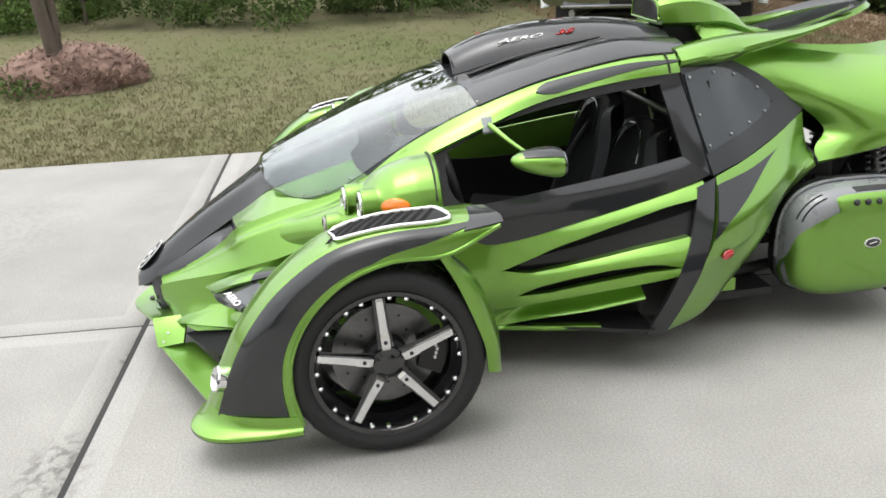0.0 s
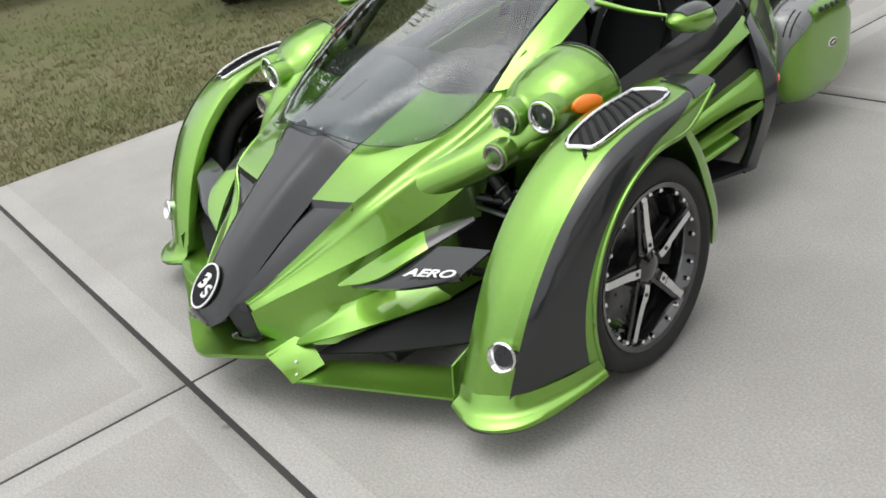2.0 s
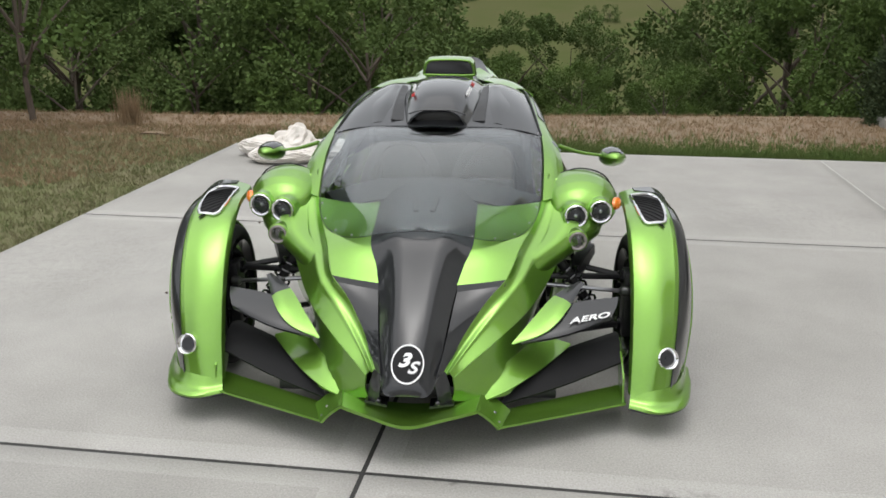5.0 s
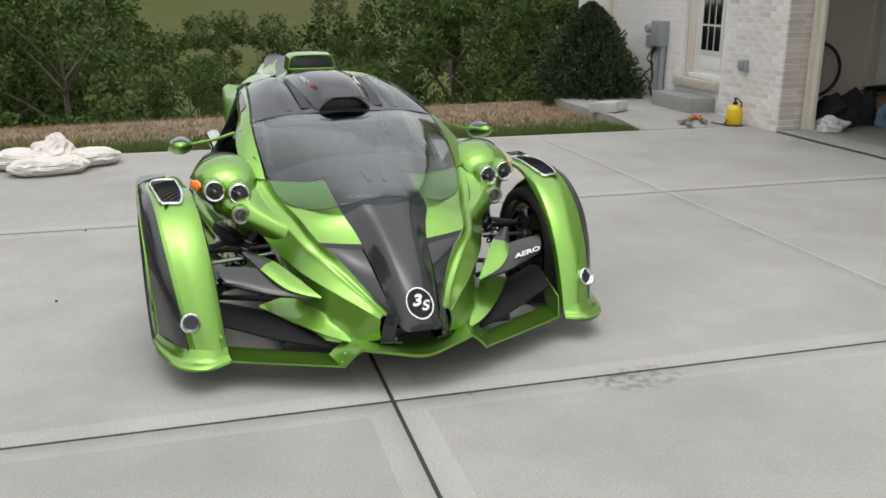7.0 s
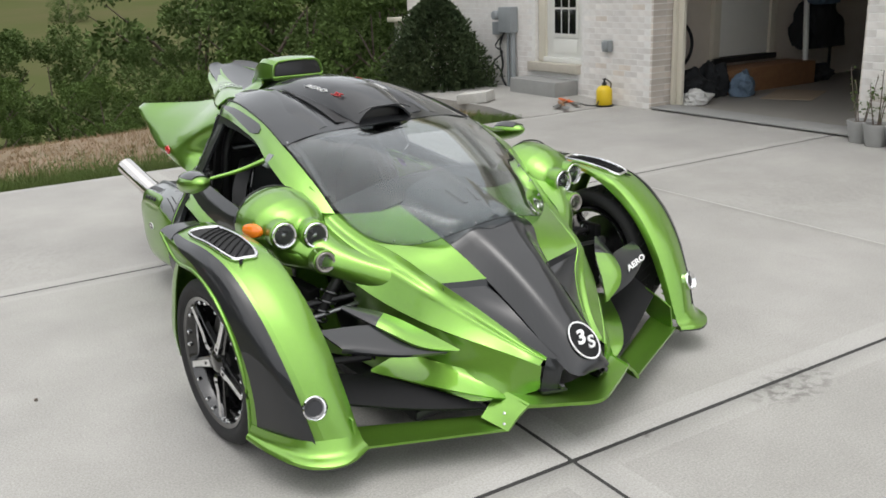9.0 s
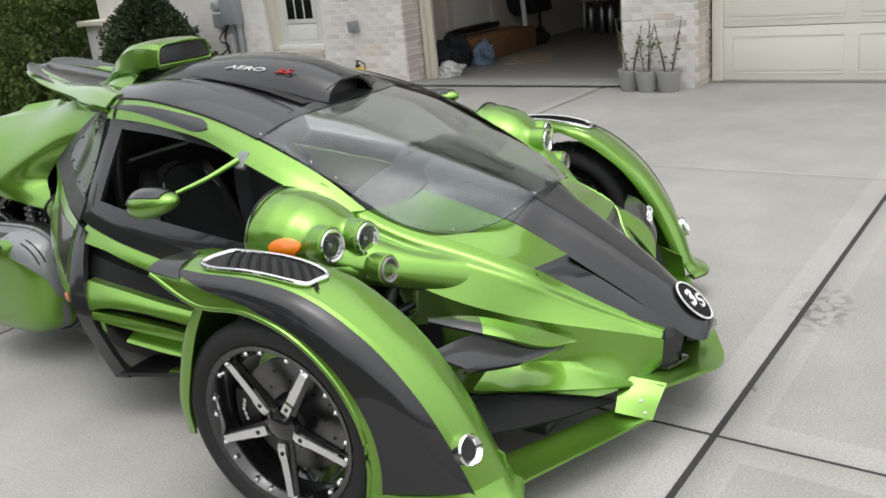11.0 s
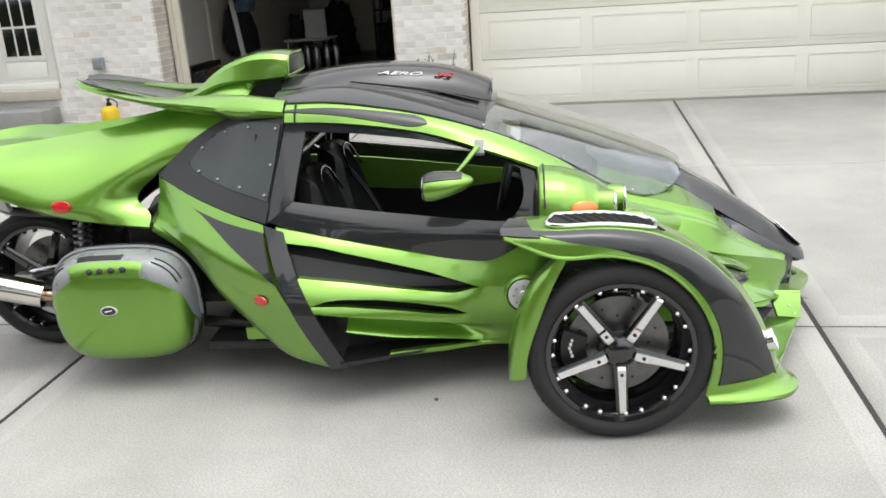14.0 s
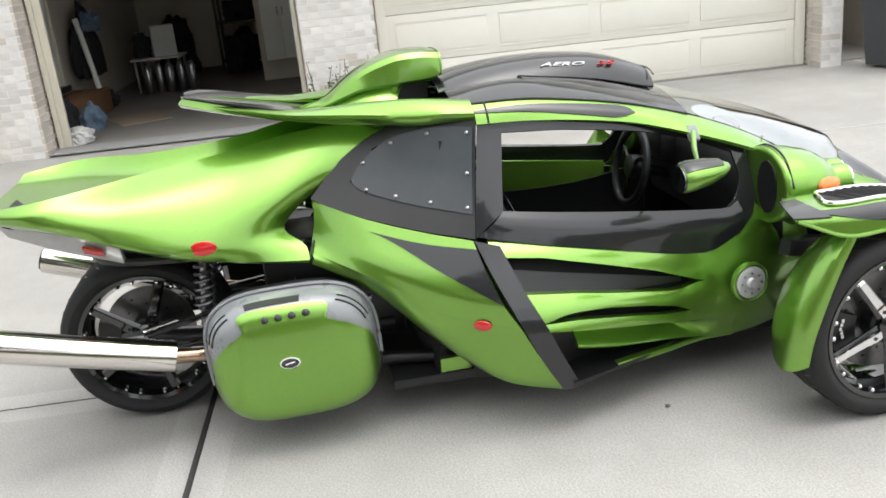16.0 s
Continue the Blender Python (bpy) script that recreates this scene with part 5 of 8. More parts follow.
# front fenders turn with the wheels, which stand slightly steered
STEER = {s: Matrix.Translation((s * 0.79, 0, 0)) @ Matrix.Rotation(radians(2.5), 4, "Z") @ Matrix.Translation((-s * 0.79, 0, 0)) for s in (1, -1)}
fend_rails = (
    ((0.968, -0.315, 0.668), (0.982, -0.16, 0.605), (0.988, 0.0, 0.606), (0.990, 0.13, 0.565), (0.990, 0.235, 0.475), (0.988, 0.295, 0.36), (0.984, 0.305, 0.25), (0.980, 0.285, 0.14)),
    ((0.962, -0.318, 0.672), (0.972, -0.16, 0.660), (0.972, 0.0, 0.655), (0.968, 0.15, 0.622), (0.958, 0.29, 0.528), (0.940, 0.39, 0.41), (0.915, 0.46, 0.28), (0.890, 0.515, 0.14)),
    ((0.930, -0.315, 0.682), (0.935, -0.16, 0.678), (0.930, 0.0, 0.676), (0.922, 0.155, 0.642), (0.910, 0.305, 0.545), (0.895, 0.41, 0.425), (0.875, 0.485, 0.29), (0.850, 0.545, 0.14)),
    ((0.86, -0.29, 0.690), (0.865, -0.16, 0.687), (0.855, 0.0, 0.684), (0.848, 0.16, 0.648), (0.838, 0.315, 0.550), (0.828, 0.425, 0.43), (0.815, 0.505, 0.29), (0.79, 0.565, 0.14)),
    ((0.79, -0.25, 0.682), (0.785, -0.15, 0.680), (0.775, 0.0, 0.676), (0.768, 0.155, 0.642), (0.760, 0.305, 0.545), (0.752, 0.41, 0.425), (0.745, 0.485, 0.29), (0.735, 0.550, 0.14)),
    ((0.785, -0.25, 0.665), (0.778, -0.15, 0.665), (0.768, 0.0, 0.662), (0.760, 0.14, 0.618), (0.752, 0.285, 0.525), (0.746, 0.385, 0.41), (0.738, 0.46, 0.28), (0.730, 0.525, 0.14)),
)
f_out = loft(fend_rails[:3], 40, 9)
f_top = loft(fend_rails[2:], 40, 13)
lip_rows = loft([[(0.982, 0.285, 0.168), (0.955, 0.39, 0.166), (0.893, 0.510, 0.164), (0.80, 0.555, 0.162), (0.735, 0.545, 0.160)],
                 [(0.984, 0.287, 0.146), (0.958, 0.395, 0.140), (0.900, 0.522, 0.134), (0.81, 0.575, 0.132), (0.733, 0.556, 0.134)],
                 [(0.988, 0.288, 0.136), (0.963, 0.398, 0.130), (0.907, 0.530, 0.124), (0.815, 0.585, 0.122), (0.731, 0.563, 0.126)],
                 [(0.997, 0.290, 0.130), (0.977, 0.408, 0.122), (0.924, 0.552, 0.114), (0.828, 0.610, 0.112), (0.727, 0.580, 0.118)],
                 [(0.999, 0.290, 0.118), (0.980, 0.410, 0.110), (0.928, 0.556, 0.102), (0.831, 0.615, 0.100), (0.725, 0.583, 0.106)],
                 [(0.978, 0.285, 0.118), (0.95, 0.39, 0.108), (0.895, 0.51, 0.098), (0.80, 0.555, 0.096), (0.735, 0.545, 0.102)]], 30, 14)
for s in (1, -1):
    side = lambda rows: [[V(s * p.x, p.y, p.z) for p in r] for r in rows]
    fender = part("front_fender", shell(side(f_top), 0.006, (s * 0.88, 0, 0.288)), GREEN, trike, "swept green front fender")
    fender.matrix_basis = STEER[s]
    part("fender_side", shell(side(f_out), 0.006, (s * 0.7, 0, 0.288)), GREEN, fender)
    dark = []
    for i in range(2, 40):
        low = 0.125 + 0.58 * max(0.0, 1 - (i - 2) / 13)
        dark.append([grid_at(f_out, i / 39, low + (0.9 - low) * w / 6, 0.004, (0.7, 0, 0.288)) for w in range(7)])
    part("fender_inlay", shell(side(dark), 0.004, (s * 0.7, 0, 0.288)), CARBON, fender, "carbon-grey fender inlay")
    part("fender_lip", shell(side(lip_rows), 0.005, (s * 0.85, 0.3, 0.2)), GREEN, fender)
    part("lip_seal", tube([(s * x, y, z) for x, y, z in ((0.994, 0.288, 0.115), (0.975, 0.408, 0.107), (0.923, 0.553, 0.099), (0.828, 0.611, 0.097), (0.725, 0.580, 0.103))], 0.0035, 6, 30), BLACK, fender)
    part("fender_edge", tube([(s * p[0], p[1], p[2]) for p in fend_rails[0]], 0.006, 8, 40), GREEN, fender)
    tip = loft([[(0.974, -0.21, 0.664), (0.972, -0.26, 0.668), (0.965, -0.325, 0.673)], [(0.935, -0.235, 0.682), (0.935, -0.27, 0.683), (0.935, -0.325, 0.685)], [(0.85, -0.245, 0.690), (0.85, -0.265, 0.690), (0.85, -0.295, 0.690)]], 8, 6)
    part("fender_tail_inlay", shell(side([[p + V(0, 0, 0.004) for p in r] for r in tip]), 0.005, (s * 0.9, -0.2, 0.3)), CARBON, fender)
    # louvre: chrome frame, dark well and slanting blades

    def skin(u, v, lift=0.0):
        """A place on the fender's top: u runs rear to front, v from the outer crease inwards."""
        i, j = min(int(u * 39), 38), min(int(v * 12), 11)
        fu, fv = u * 39 - i, v * 12 - j
        p = f_top[i][j].lerp(f_top[i + 1][j], fu).lerp(f_top[i][j + 1].lerp(f_top[i + 1][j + 1], fu), fv)
        n = (f_top[i + 1][j] - f_top[i][j]).cross(f_top[i][j + 1] - f_top[i][j]).normalized()
        n = -n if n.z < 0 else n
        p = p + n * lift
        return V(s * p.x, p.y, p.z)
    ring_pts = []
    for k in range(48):
        a = 2 * math.pi * k / 48
        ca, sa = math.cos(a), math.sin(a)
        ring_pts.append(skin(0.245 + 0.145 * math.copysign(abs(sa) ** 0.55, sa) - 0.05 * ca * abs(ca), 0.37 + (0.31 - 0.07 * sa) * math.copysign(abs(ca) ** 0.45, ca), 0.006))
    louvre = part("fender_louvre", tube(ring_pts + [ring_pts[0]], 0.0065, 8, 97), CHROME, fender, "chrome-framed louvre vent")
    well = [[skin(0.245 + 0.145 * math.copysign(abs(math.sin(t)) ** 0.55, math.sin(t)) - 0.05 * q * abs(math.cos(t)) ** 1.4, 0.37 + q * (0.31 - 0.07 * math.sin(t)) * abs(math.cos(t)) ** 0.45, 0.0035) for q in (-0.97, -0.5, 0, 0.5, 0.97)] for t in (-math.pi / 2 + math.pi * k / 24 for k in range(1, 24))]
    part("louvre_well", shell(well, 0.004, (s * 0.86, 0, 0.2)), INNER, louvre)
    for k in range(9):
        u = 0.135 + 0.0275 * k
        hw = (0.285 - 0.07 * (u - 0.245) / 0.15) * (1 - ((u - 0.245) / 0.155) ** 6) ** 0.3
        blade = [[skin(u + 0.016 - 0.048 * q, 0.37 + q * hw, 0.0085) for q in (-1, -0.5, 0, 0.5, 1)], [skin(u + 0.006 - 0.048 * q, 0.37 + q * hw, 0.004) for q in (-1, -0.5, 0, 0.5, 1)]]
        part("louvre_blade", shell(blade, 0.003, (s * 0.86, 0, 0.2)), MATT_BLACK, louvre)
    m = facing((s * 0.864, 0.513, 0.266), (s * 0.25, 1, 0.38)) @ pose(0, 0, 0, 0, -90, 0)
    fog = part("fender_lamp", lathe([(-0.03, 0.036), (0.004, 0.039), (0.009, 0.035), (-0.002, 0.025), (-0.008, 0.023), (-0.020, 0.012), (-0.021, 0.001)], 28, m), CHROME, fender, "round chrome-ringed fender lamp")
    part("lamp_bowl", lathe([(-0.003, 0.025), (-0.012, 0.020), (-0.017, 0.010), (-0.016, 0.001)], 20, m), LAMP_DARK, fog)
    part("lamp_bulb", lathe([(-0.016, 0.009), (-0.008, 0.008), (-0.004, 0.003)], 14, m), CHROME, fog)
    # rear flap behind the tyre
    flap = loft([[(0.985, -0.135, 0.600), (0.988, -0.176, 0.523), (0.988, -0.220, 0.413), (0.985, -0.256, 0.300), (0.975, -0.264, 0.215)],
                 [(0.982, -0.165, 0.600), (0.984, -0.212, 0.530), (0.984, -0.256, 0.425), (0.981, -0.290, 0.310), (0.965, -0.300, 0.205)],
                 [(0.93, -0.172, 0.592), (0.93, -0.235, 0.526), (0.93, -0.284, 0.420), (0.93, -0.312, 0.305), (0.925, -0.318, 0.195)],
                 [(0.83, -0.140, 0.556), (0.83, -0.203, 0.503), (0.83, -0.260, 0.410), (0.83, -0.292, 0.302), (0.835, -0.294, 0.205)],
                 [(0.80, -0.125, 0.535), (0.80, -0.184, 0.490), (0.80, -0.245, 0.400), (0.80, -0.272, 0.300), (0.815, -0.270, 0.230)]], 22, 16)
    part("rear_flap", shell(side(flap), 0.006, (s * 0.88, 0, 0.29)), GREEN, fender)

shifting = True
# splitter, diffuser and winglets
mid_lip = loft([[(-0.235, 0.784, 0.182), (-0.12, 0.842, 0.176), (0.0, 0.886, 0.168), (0.12, 0.842, 0.176), (0.235, 0.784, 0.182)], [(-0.24, 0.70, 0.190), (-0.12, 0.72, 0.176), (0.0, 0.73, 0.170), (0.12, 0.72, 0.176), (0.24, 0.70, 0.190)]], 24, 6)
split = part("front_splitter", shell(mid_lip, 0.012, (0, 0.7, -1)), GREEN, trike, "green front splitter")
for s in (1, -1):
    side = lambda rows: [[V(s * p.x, p.y, p.z) for p in r] for r in rows]
    part("splitter_step", shell(side(loft([[(0.225, 0.790, 0.186), (0.268, 0.782, 0.150), (0.304, 0.774, 0.108)], [(0.240, 0.665, 0.198), (0.290, 0.672, 0.170), (0.338, 0.680, 0.132)]], 8, 5)), 0.010, (0, 0.7, 0.0)), GREEN, split)
    part("splitter_blade", shell(side(loft([[(0.296, 0.767, 0.112), (0.50, 0.675, 0.114), (0.742, 0.568, 0.118)], [(0.303, 0.72, 0.111), (0.50, 0.625, 0.113), (0.742, 0.51, 0.117)], [(0.31, 0.65, 0.118), (0.50, 0.555, 0.121), (0.742, 0.435, 0.128)]], 14, 8)), 0.008, (s * 0.5, 0.5, -1)), GREEN, split)
    for x, y, z in ((0.285, 0.735, 0.150), (0.30, 0.752, 0.124)):
        part("splitter_bolt", lathe([(0, 0.005), (0.003, 0.005), (0.004, 0.002)], 8, facing((s * x, y, z), (s * 0.5, 0.3, 0.8)) @ pose(0, 0, 0, 0, -90, 0)), STEEL, split)
    part("diffuser", shell(side(loft([[(0.30, 0.672, 0.150), (0.50, 0.57, 0.172), (0.735, 0.455, 0.225)], [(0.33, 0.62, 0.168), (0.50, 0.47, 0.225), (0.735, 0.335, 0.275)], [(0.36, 0.56, 0.165), (0.50, 0.38, 0.215), (0.735, 0.23, 0.25)]], 16, 8)), 0.010, (s * 0.5, 0.5, -1)), MATT_BLACK, trike, "black diffuser vane")
    part("diffuser_end", shell(side(loft([[(0.735, 0.56, 0.10), (0.737, 0.50, 0.10), (0.737, 0.42, 0.14)], [(0.735, 0.545, 0.20), (0.737, 0.46, 0.23), (0.737, 0.34, 0.27)]], 8, 4)), 0.006, (0, 0.5, 0.2)), GREEN, trike)
    part("lower_fairing", shell(side(loft([[(0.24, 0.71, 0.178), (0.31, 0.685, 0.198), (0.43, 0.56, 0.224), (0.556, 0.372, 0.247)], [(0.27, 0.66, 0.208), (0.35, 0.58, 0.236), (0.44, 0.46, 0.252), (0.556, 0.368, 0.250)], [(0.32, 0.57, 0.258), (0.385, 0.47, 0.275), (0.44, 0.38, 0.282), (0.554, 0.364, 0.253)]], 12, 6)), 0.006, (0, 0.4, 0.0)), GREEN, trike)
    fin_rows = loft([[(0.337, 0.574, 0.334), (0.40, 0.49, 0.382), (0.489, 0.362, 0.438), (0.585, 0.262, 0.462)], [(0.34, 0.575, 0.332), (0.44, 0.515, 0.372), (0.515, 0.42, 0.425), (0.592, 0.268, 0.462)], [(0.345, 0.574, 0.330), (0.455, 0.53, 0.362), (0.520, 0.462, 0.402), (0.602, 0.275, 0.458)]], 25, 8)
    win_g = part("winglet_fin", shell(side(fin_rows[:17]), 0.010, (0, 0.4, 0.2)), GREEN, trike, "green winglet fin")
    part("winglet_horn", shell(side(fin_rows[16:]), 0.010, (0, 0.4, 0.2)), CARBON, win_g, "carbon winglet horn")
    part("winglet_blade", shell(side(loft([[(0.40, 0.47, 0.385), (0.56, 0.385, 0.420), (0.722, 0.342, 0.432)], [(0.385, 0.51, 0.362), (0.545, 0.450, 0.392), (0.712, 0.390, 0.415)], [(0.37, 0.555, 0.330), (0.53, 0.515, 0.352), (0.690, 0.435, 0.388)], [(0.375, 0.548, 0.318), (0.53, 0.505, 0.338), (0.690, 0.425, 0.372)]], 18, 12)), 0.006, (s * 0.5, 0.4, 0.0)), CARBON, win_g, "carbon winglet blade")
lettering("winglet_lettering", "AERO", 0.031, WHITE_INK, trike, facing((-0.607, 0.462, 0.388), (-0.08, 0.50, 0.86), up=(0.30, -0.80, 0.52)) @ pose(0, 0, 0.006) @ Matrix.Diagonal((1.85, 1, 1, 1)), shear=0.4, depth=0.0012, bold=0.02)

# cabin tub, floor, bulkhead
part("floor_pan", box(-0.5, 0.5, -1.45, 0.55, 0.115, 0.15, 0.01), BLACK, trike)
part("bulkhead", shell(loft([[(-0.5, -1.30, 0.15), (0, -1.34, 0.15), (0.5, -1.30, 0.15)], [(-0.40, -1.22, 0.90), (0, -1.26, 0.93), (0.40, -1.22, 0.90)]], 10, 8), 0.02, (0, -0.6, 0.5)), INNER, trike)
both("cabin_wall", shell([[V(p.x - 0.05, p.y, p.z) for p in r] for r in on_flank([[(-1.20, 0.59), (-0.75, 0.555), (-0.30, 0.50)], [(-1.15, 0.40), (-0.75, 0.36), (-0.2, 0.30)]], 12, 6)], 0.006, (3, -0.6, 0.4)), GREEN_INNER, trike, "green inner door skin")
both("door_panel_stripe", shell([[V(p.x - 0.064, p.y, p.z) for p in r] for r in on_flank([[(-1.06, 0.46), (-0.75, 0.43), (-0.36, 0.40)], [(-1.06, 0.40), (-0.75, 0.375), (-0.36, 0.35)]], 12, 4)], 0.006, (3, -0.6, 0.4)), BLACK, trike)
both("cabin_wall_trim", shell([[V(p.x - 0.062, p.y, p.z) for p in r] for r in on_flank([[(-1.15, 0.592), (-0.75, 0.556), (-0.32, 0.503)], [(-1.15, 0.555), (-0.75, 0.520), (-0.32, 0.475)]], 12, 3)], 0.006, (3, -0.6, 0.4)), BLACK, trike)
both("cabin_lower_wall", shell(on_flank([[(-1.20, 0.46), (-0.6, 0.46), (0.05, 0.56)], [(-1.20, 0.14), (-0.6, 0.14), (0.05, 0.14)]], 12, 5, -0.13), 0.004, (3, -0.6, 0.4)), INNER, trike)
part("dashboard", shell(loft([[(-0.36, 0.0, 0.66), (-0.15, 0.02, 0.71), (0.15, 0.02, 0.71), (0.36, 0.0, 0.66)], [(-0.44, -0.12, 0.70), (-0.18, -0.10, 0.765), (0.18, -0.10, 0.765), (0.44, -0.12, 0.70)], [(-0.46, -0.2, 0.62), (-0.2, -0.2, 0.68), (0.2, -0.2, 0.68), (0.46, -0.2, 0.62)], [(-0.46, -0.16, 0.42), (-0.2, -0.16, 0.42), (0.2, -0.16, 0.42), (0.46, -0.16, 0.42)]], 20, 12), 0.02, (0, -0.1, 0.5)), INNER, trike, "black dashboard")
part("firewall", shell(loft([[(-0.44, 0.05, 0.15), (0, 0.1, 0.15), (0.44, 0.05, 0.15)], [(-0.36, 0.02, 0.64), (0, 0.03, 0.70), (0.36, 0.02, 0.64)]], 8, 6), 0.02, (0, -0.5, 0.4)), INNER, trike)
part("gauge_binnacle", box(-0.34, -0.10, -0.27, -0.10, 0.60, 0.745, 0.04), BLACK, trike)
# seats side by side
for s in (1, -1):
    seat = part("seat", shell(loft([[(s * 0.05, -0.55, 0.30), (s * 0.05, -0.85, 0.26), (s * 0.05, -1.02, 0.32)], [(s * 0.10, -0.52, 0.26), (s * 0.10, -0.85, 0.20), (s * 0.10, -1.0, 0.25)], [(s * 0.36, -0.52, 0.26), (s * 0.36, -0.85, 0.20), (s * 0.36, -1.0, 0.25)], [(s * 0.42, -0.55, 0.32), (s * 0.42, -0.85, 0.28), (s * 0.42, -1.02, 0.34)]], 12, 12), 0.06, (s * 0.23, -0.8, -1)), LEATHER, trike, "black leather bucket seat")
    back = shell(loft([[(s * 0.04, -0.90, 0.30), (s * 0.05, -0.96, 0.46), (s * 0.08, -1.00, 0.60), (s * 0.13, -1.03, 0.685)], [(s * 0.09, -0.98, 0.25), (s * 0.10, -1.03, 0.46), (s * 0.13, -1.06, 0.62), (s * 0.17, -1.075, 0.725)], [(s * 0.23, -0.99, 0.25), (s * 0.23, -1.04, 0.46), (s * 0.23, -1.07, 0.63), (s * 0.23, -1.085, 0.74)], [(s * 0.37, -0.98, 0.25), (s * 0.36, -1.03, 0.46), (s * 0.33, -1.06, 0.62), (s * 0.29, -1.075, 0.725)], [(s * 0.42, -0.90, 0.30), (s * 0.41, -0.96, 0.46), (s * 0.38, -1.00, 0.60), (s * 0.33, -1.03, 0.685)]], 20, 18), 0.06, (s * 0.23, -2, 0.5))
    part("backrest", back, LEATHER, seat)
    part("seat_piping", tube([(s * 0.10, -0.985, 0.62), (s * 0.15, -1.02, 0.71), (s * 0.23, -1.03, 0.735), (s * 0.31, -1.02, 0.71), (s * 0.36, -0.985, 0.62)], 0.004, 6), BLACK_GLOSS, seat)
    part("seat_belt", tube([(s * 0.34, -1.12, 0.70), (s * 0.34, -0.97, 0.50), (s * 0.31, -0.86, 0.30)], 0.012, 6), BLACK, seat)
    part("roll_bar", tube([(s * 0.38, -1.16, 0.15), (s * 0.40, -1.16, 0.70), (s * 0.30, -1.16, 0.93), (0, -1.16, 0.98)], 0.02, 10), BLACK, trike)
    part("roof_bar", tube([(s * 0.30, -1.16, 0.93), (s * 0.36, -0.75, 0.95), (s * 0.385, -0.42, 0.87), (s * 0.40, -0.18, 0.72)], 0.016, 8), BLACK, trike)
part("harness_bar", tube([(-0.37, -1.13, 0.78), (0.37, -1.13, 0.78)], 0.016, 10), STEEL, trike, "bare steel harness bar")
part("engine_strut", tube([(-0.30, -1.10, 0.66), (0.10, -1.18, 0.86)], 0.010, 8), CHROME, trike)
part("centre_tunnel", box(-0.05, 0.05, -1.1, -0.15, 0.15, 0.36, 0.03), INNER, trike)
# steering wheel on the left
sw = facing((-0.22, -0.345, 0.572), (0, -1, 0.22))
steer = part("steering_wheel", lathe([(0.015 * math.cos(a), 0.150 + 0.015 * math.sin(a)) for a in (2 * math.pi * k / 10 for k in range(10))], 36, sw @ pose(0, 0, 0, 0, -90, 0), closed=True), LEATHER, trike, "black steering wheel")
part("steering_hub", lathe([(-0.02, 0.05), (0.01, 0.045), (0.015, 0.02)], 20, sw @ pose(0, 0, 0, 0, -90, 0)), BLACK, steer)
for a in (0, 120, 240):
    part("wheel_spoke", box(-0.012, 0.012, 0.03, 0.145, -0.004, 0.004, 0.003, sw @ pose(0, 0, 0, 0, 0, a + 180)), BLACK_GLOSS, steer)
part("steering_column", tube([(-0.22, -0.345, 0.572), (-0.22, -0.1, 0.50)], 0.022, 10), BLACK, trike)

# mirrors on stalks
for s in (1, -1):
    mount = part("mirror_mount", box(-0.028, 0.028, -0.018, 0.018, -0.010, 0.008, 0.006, facing((s * 0.512, -0.425, 0.845), (s * 0.75, 0.1, 0.65), up=(0, 1, 0))), GREY_METAL, trike, "grey metal mirror bracket")
    part("mirror_stalk", tube([(s * 0.525, -0.43, 0.848), (s * 0.62, -0.47, 0.815), (s * 0.72, -0.505, 0.795)], (0.010, 0.006), 10), GREEN, mount)
    sec = []
    for t, w, h in ((0.0, 0.004, 0.004), (0.06, 0.026, 0.018), (0.22, 0.048, 0.032), (0.5, 0.066, 0.045), (0.8, 0.070, 0.052), (0.95, 0.068, 0.051), (1.0, 0.062, 0.046)):
        w, h = w * 0.84, h * 0.84
        c = V(s * 0.775, -0.435, 0.795).lerp(V(s * 0.770, -0.588, 0.775), t)
        sec.append([c + V(w * math.cos(a), 0, h * math.sin(a)) for a in (2 * math.pi * k / 20 for k in range(20))])
    head = part("mirror_head", rings(sec), GREEN, mount, "green teardrop mirror")
    part("mirror_cap", shell([[c + V(0, 0, 0.004) for c in (sec[i][j] for j in ((2, 3, 4, 5, 6, 7, 8) if s > 0 else (2, 3, 4, 5, 6, 7, 8)))] for i in range(2, 7)], 0.004, (s * 0.787, -0.52, 0.75)), CARBON, head)
    part("mirror_pane", rings([[V(p.x, -0.591, p.z) for p in sec[-1]], [V(p.x, -0.594, p.z) for p in sec[-1]]]), MIRROR, head, "mirror glass")

shifting = False
# wheels


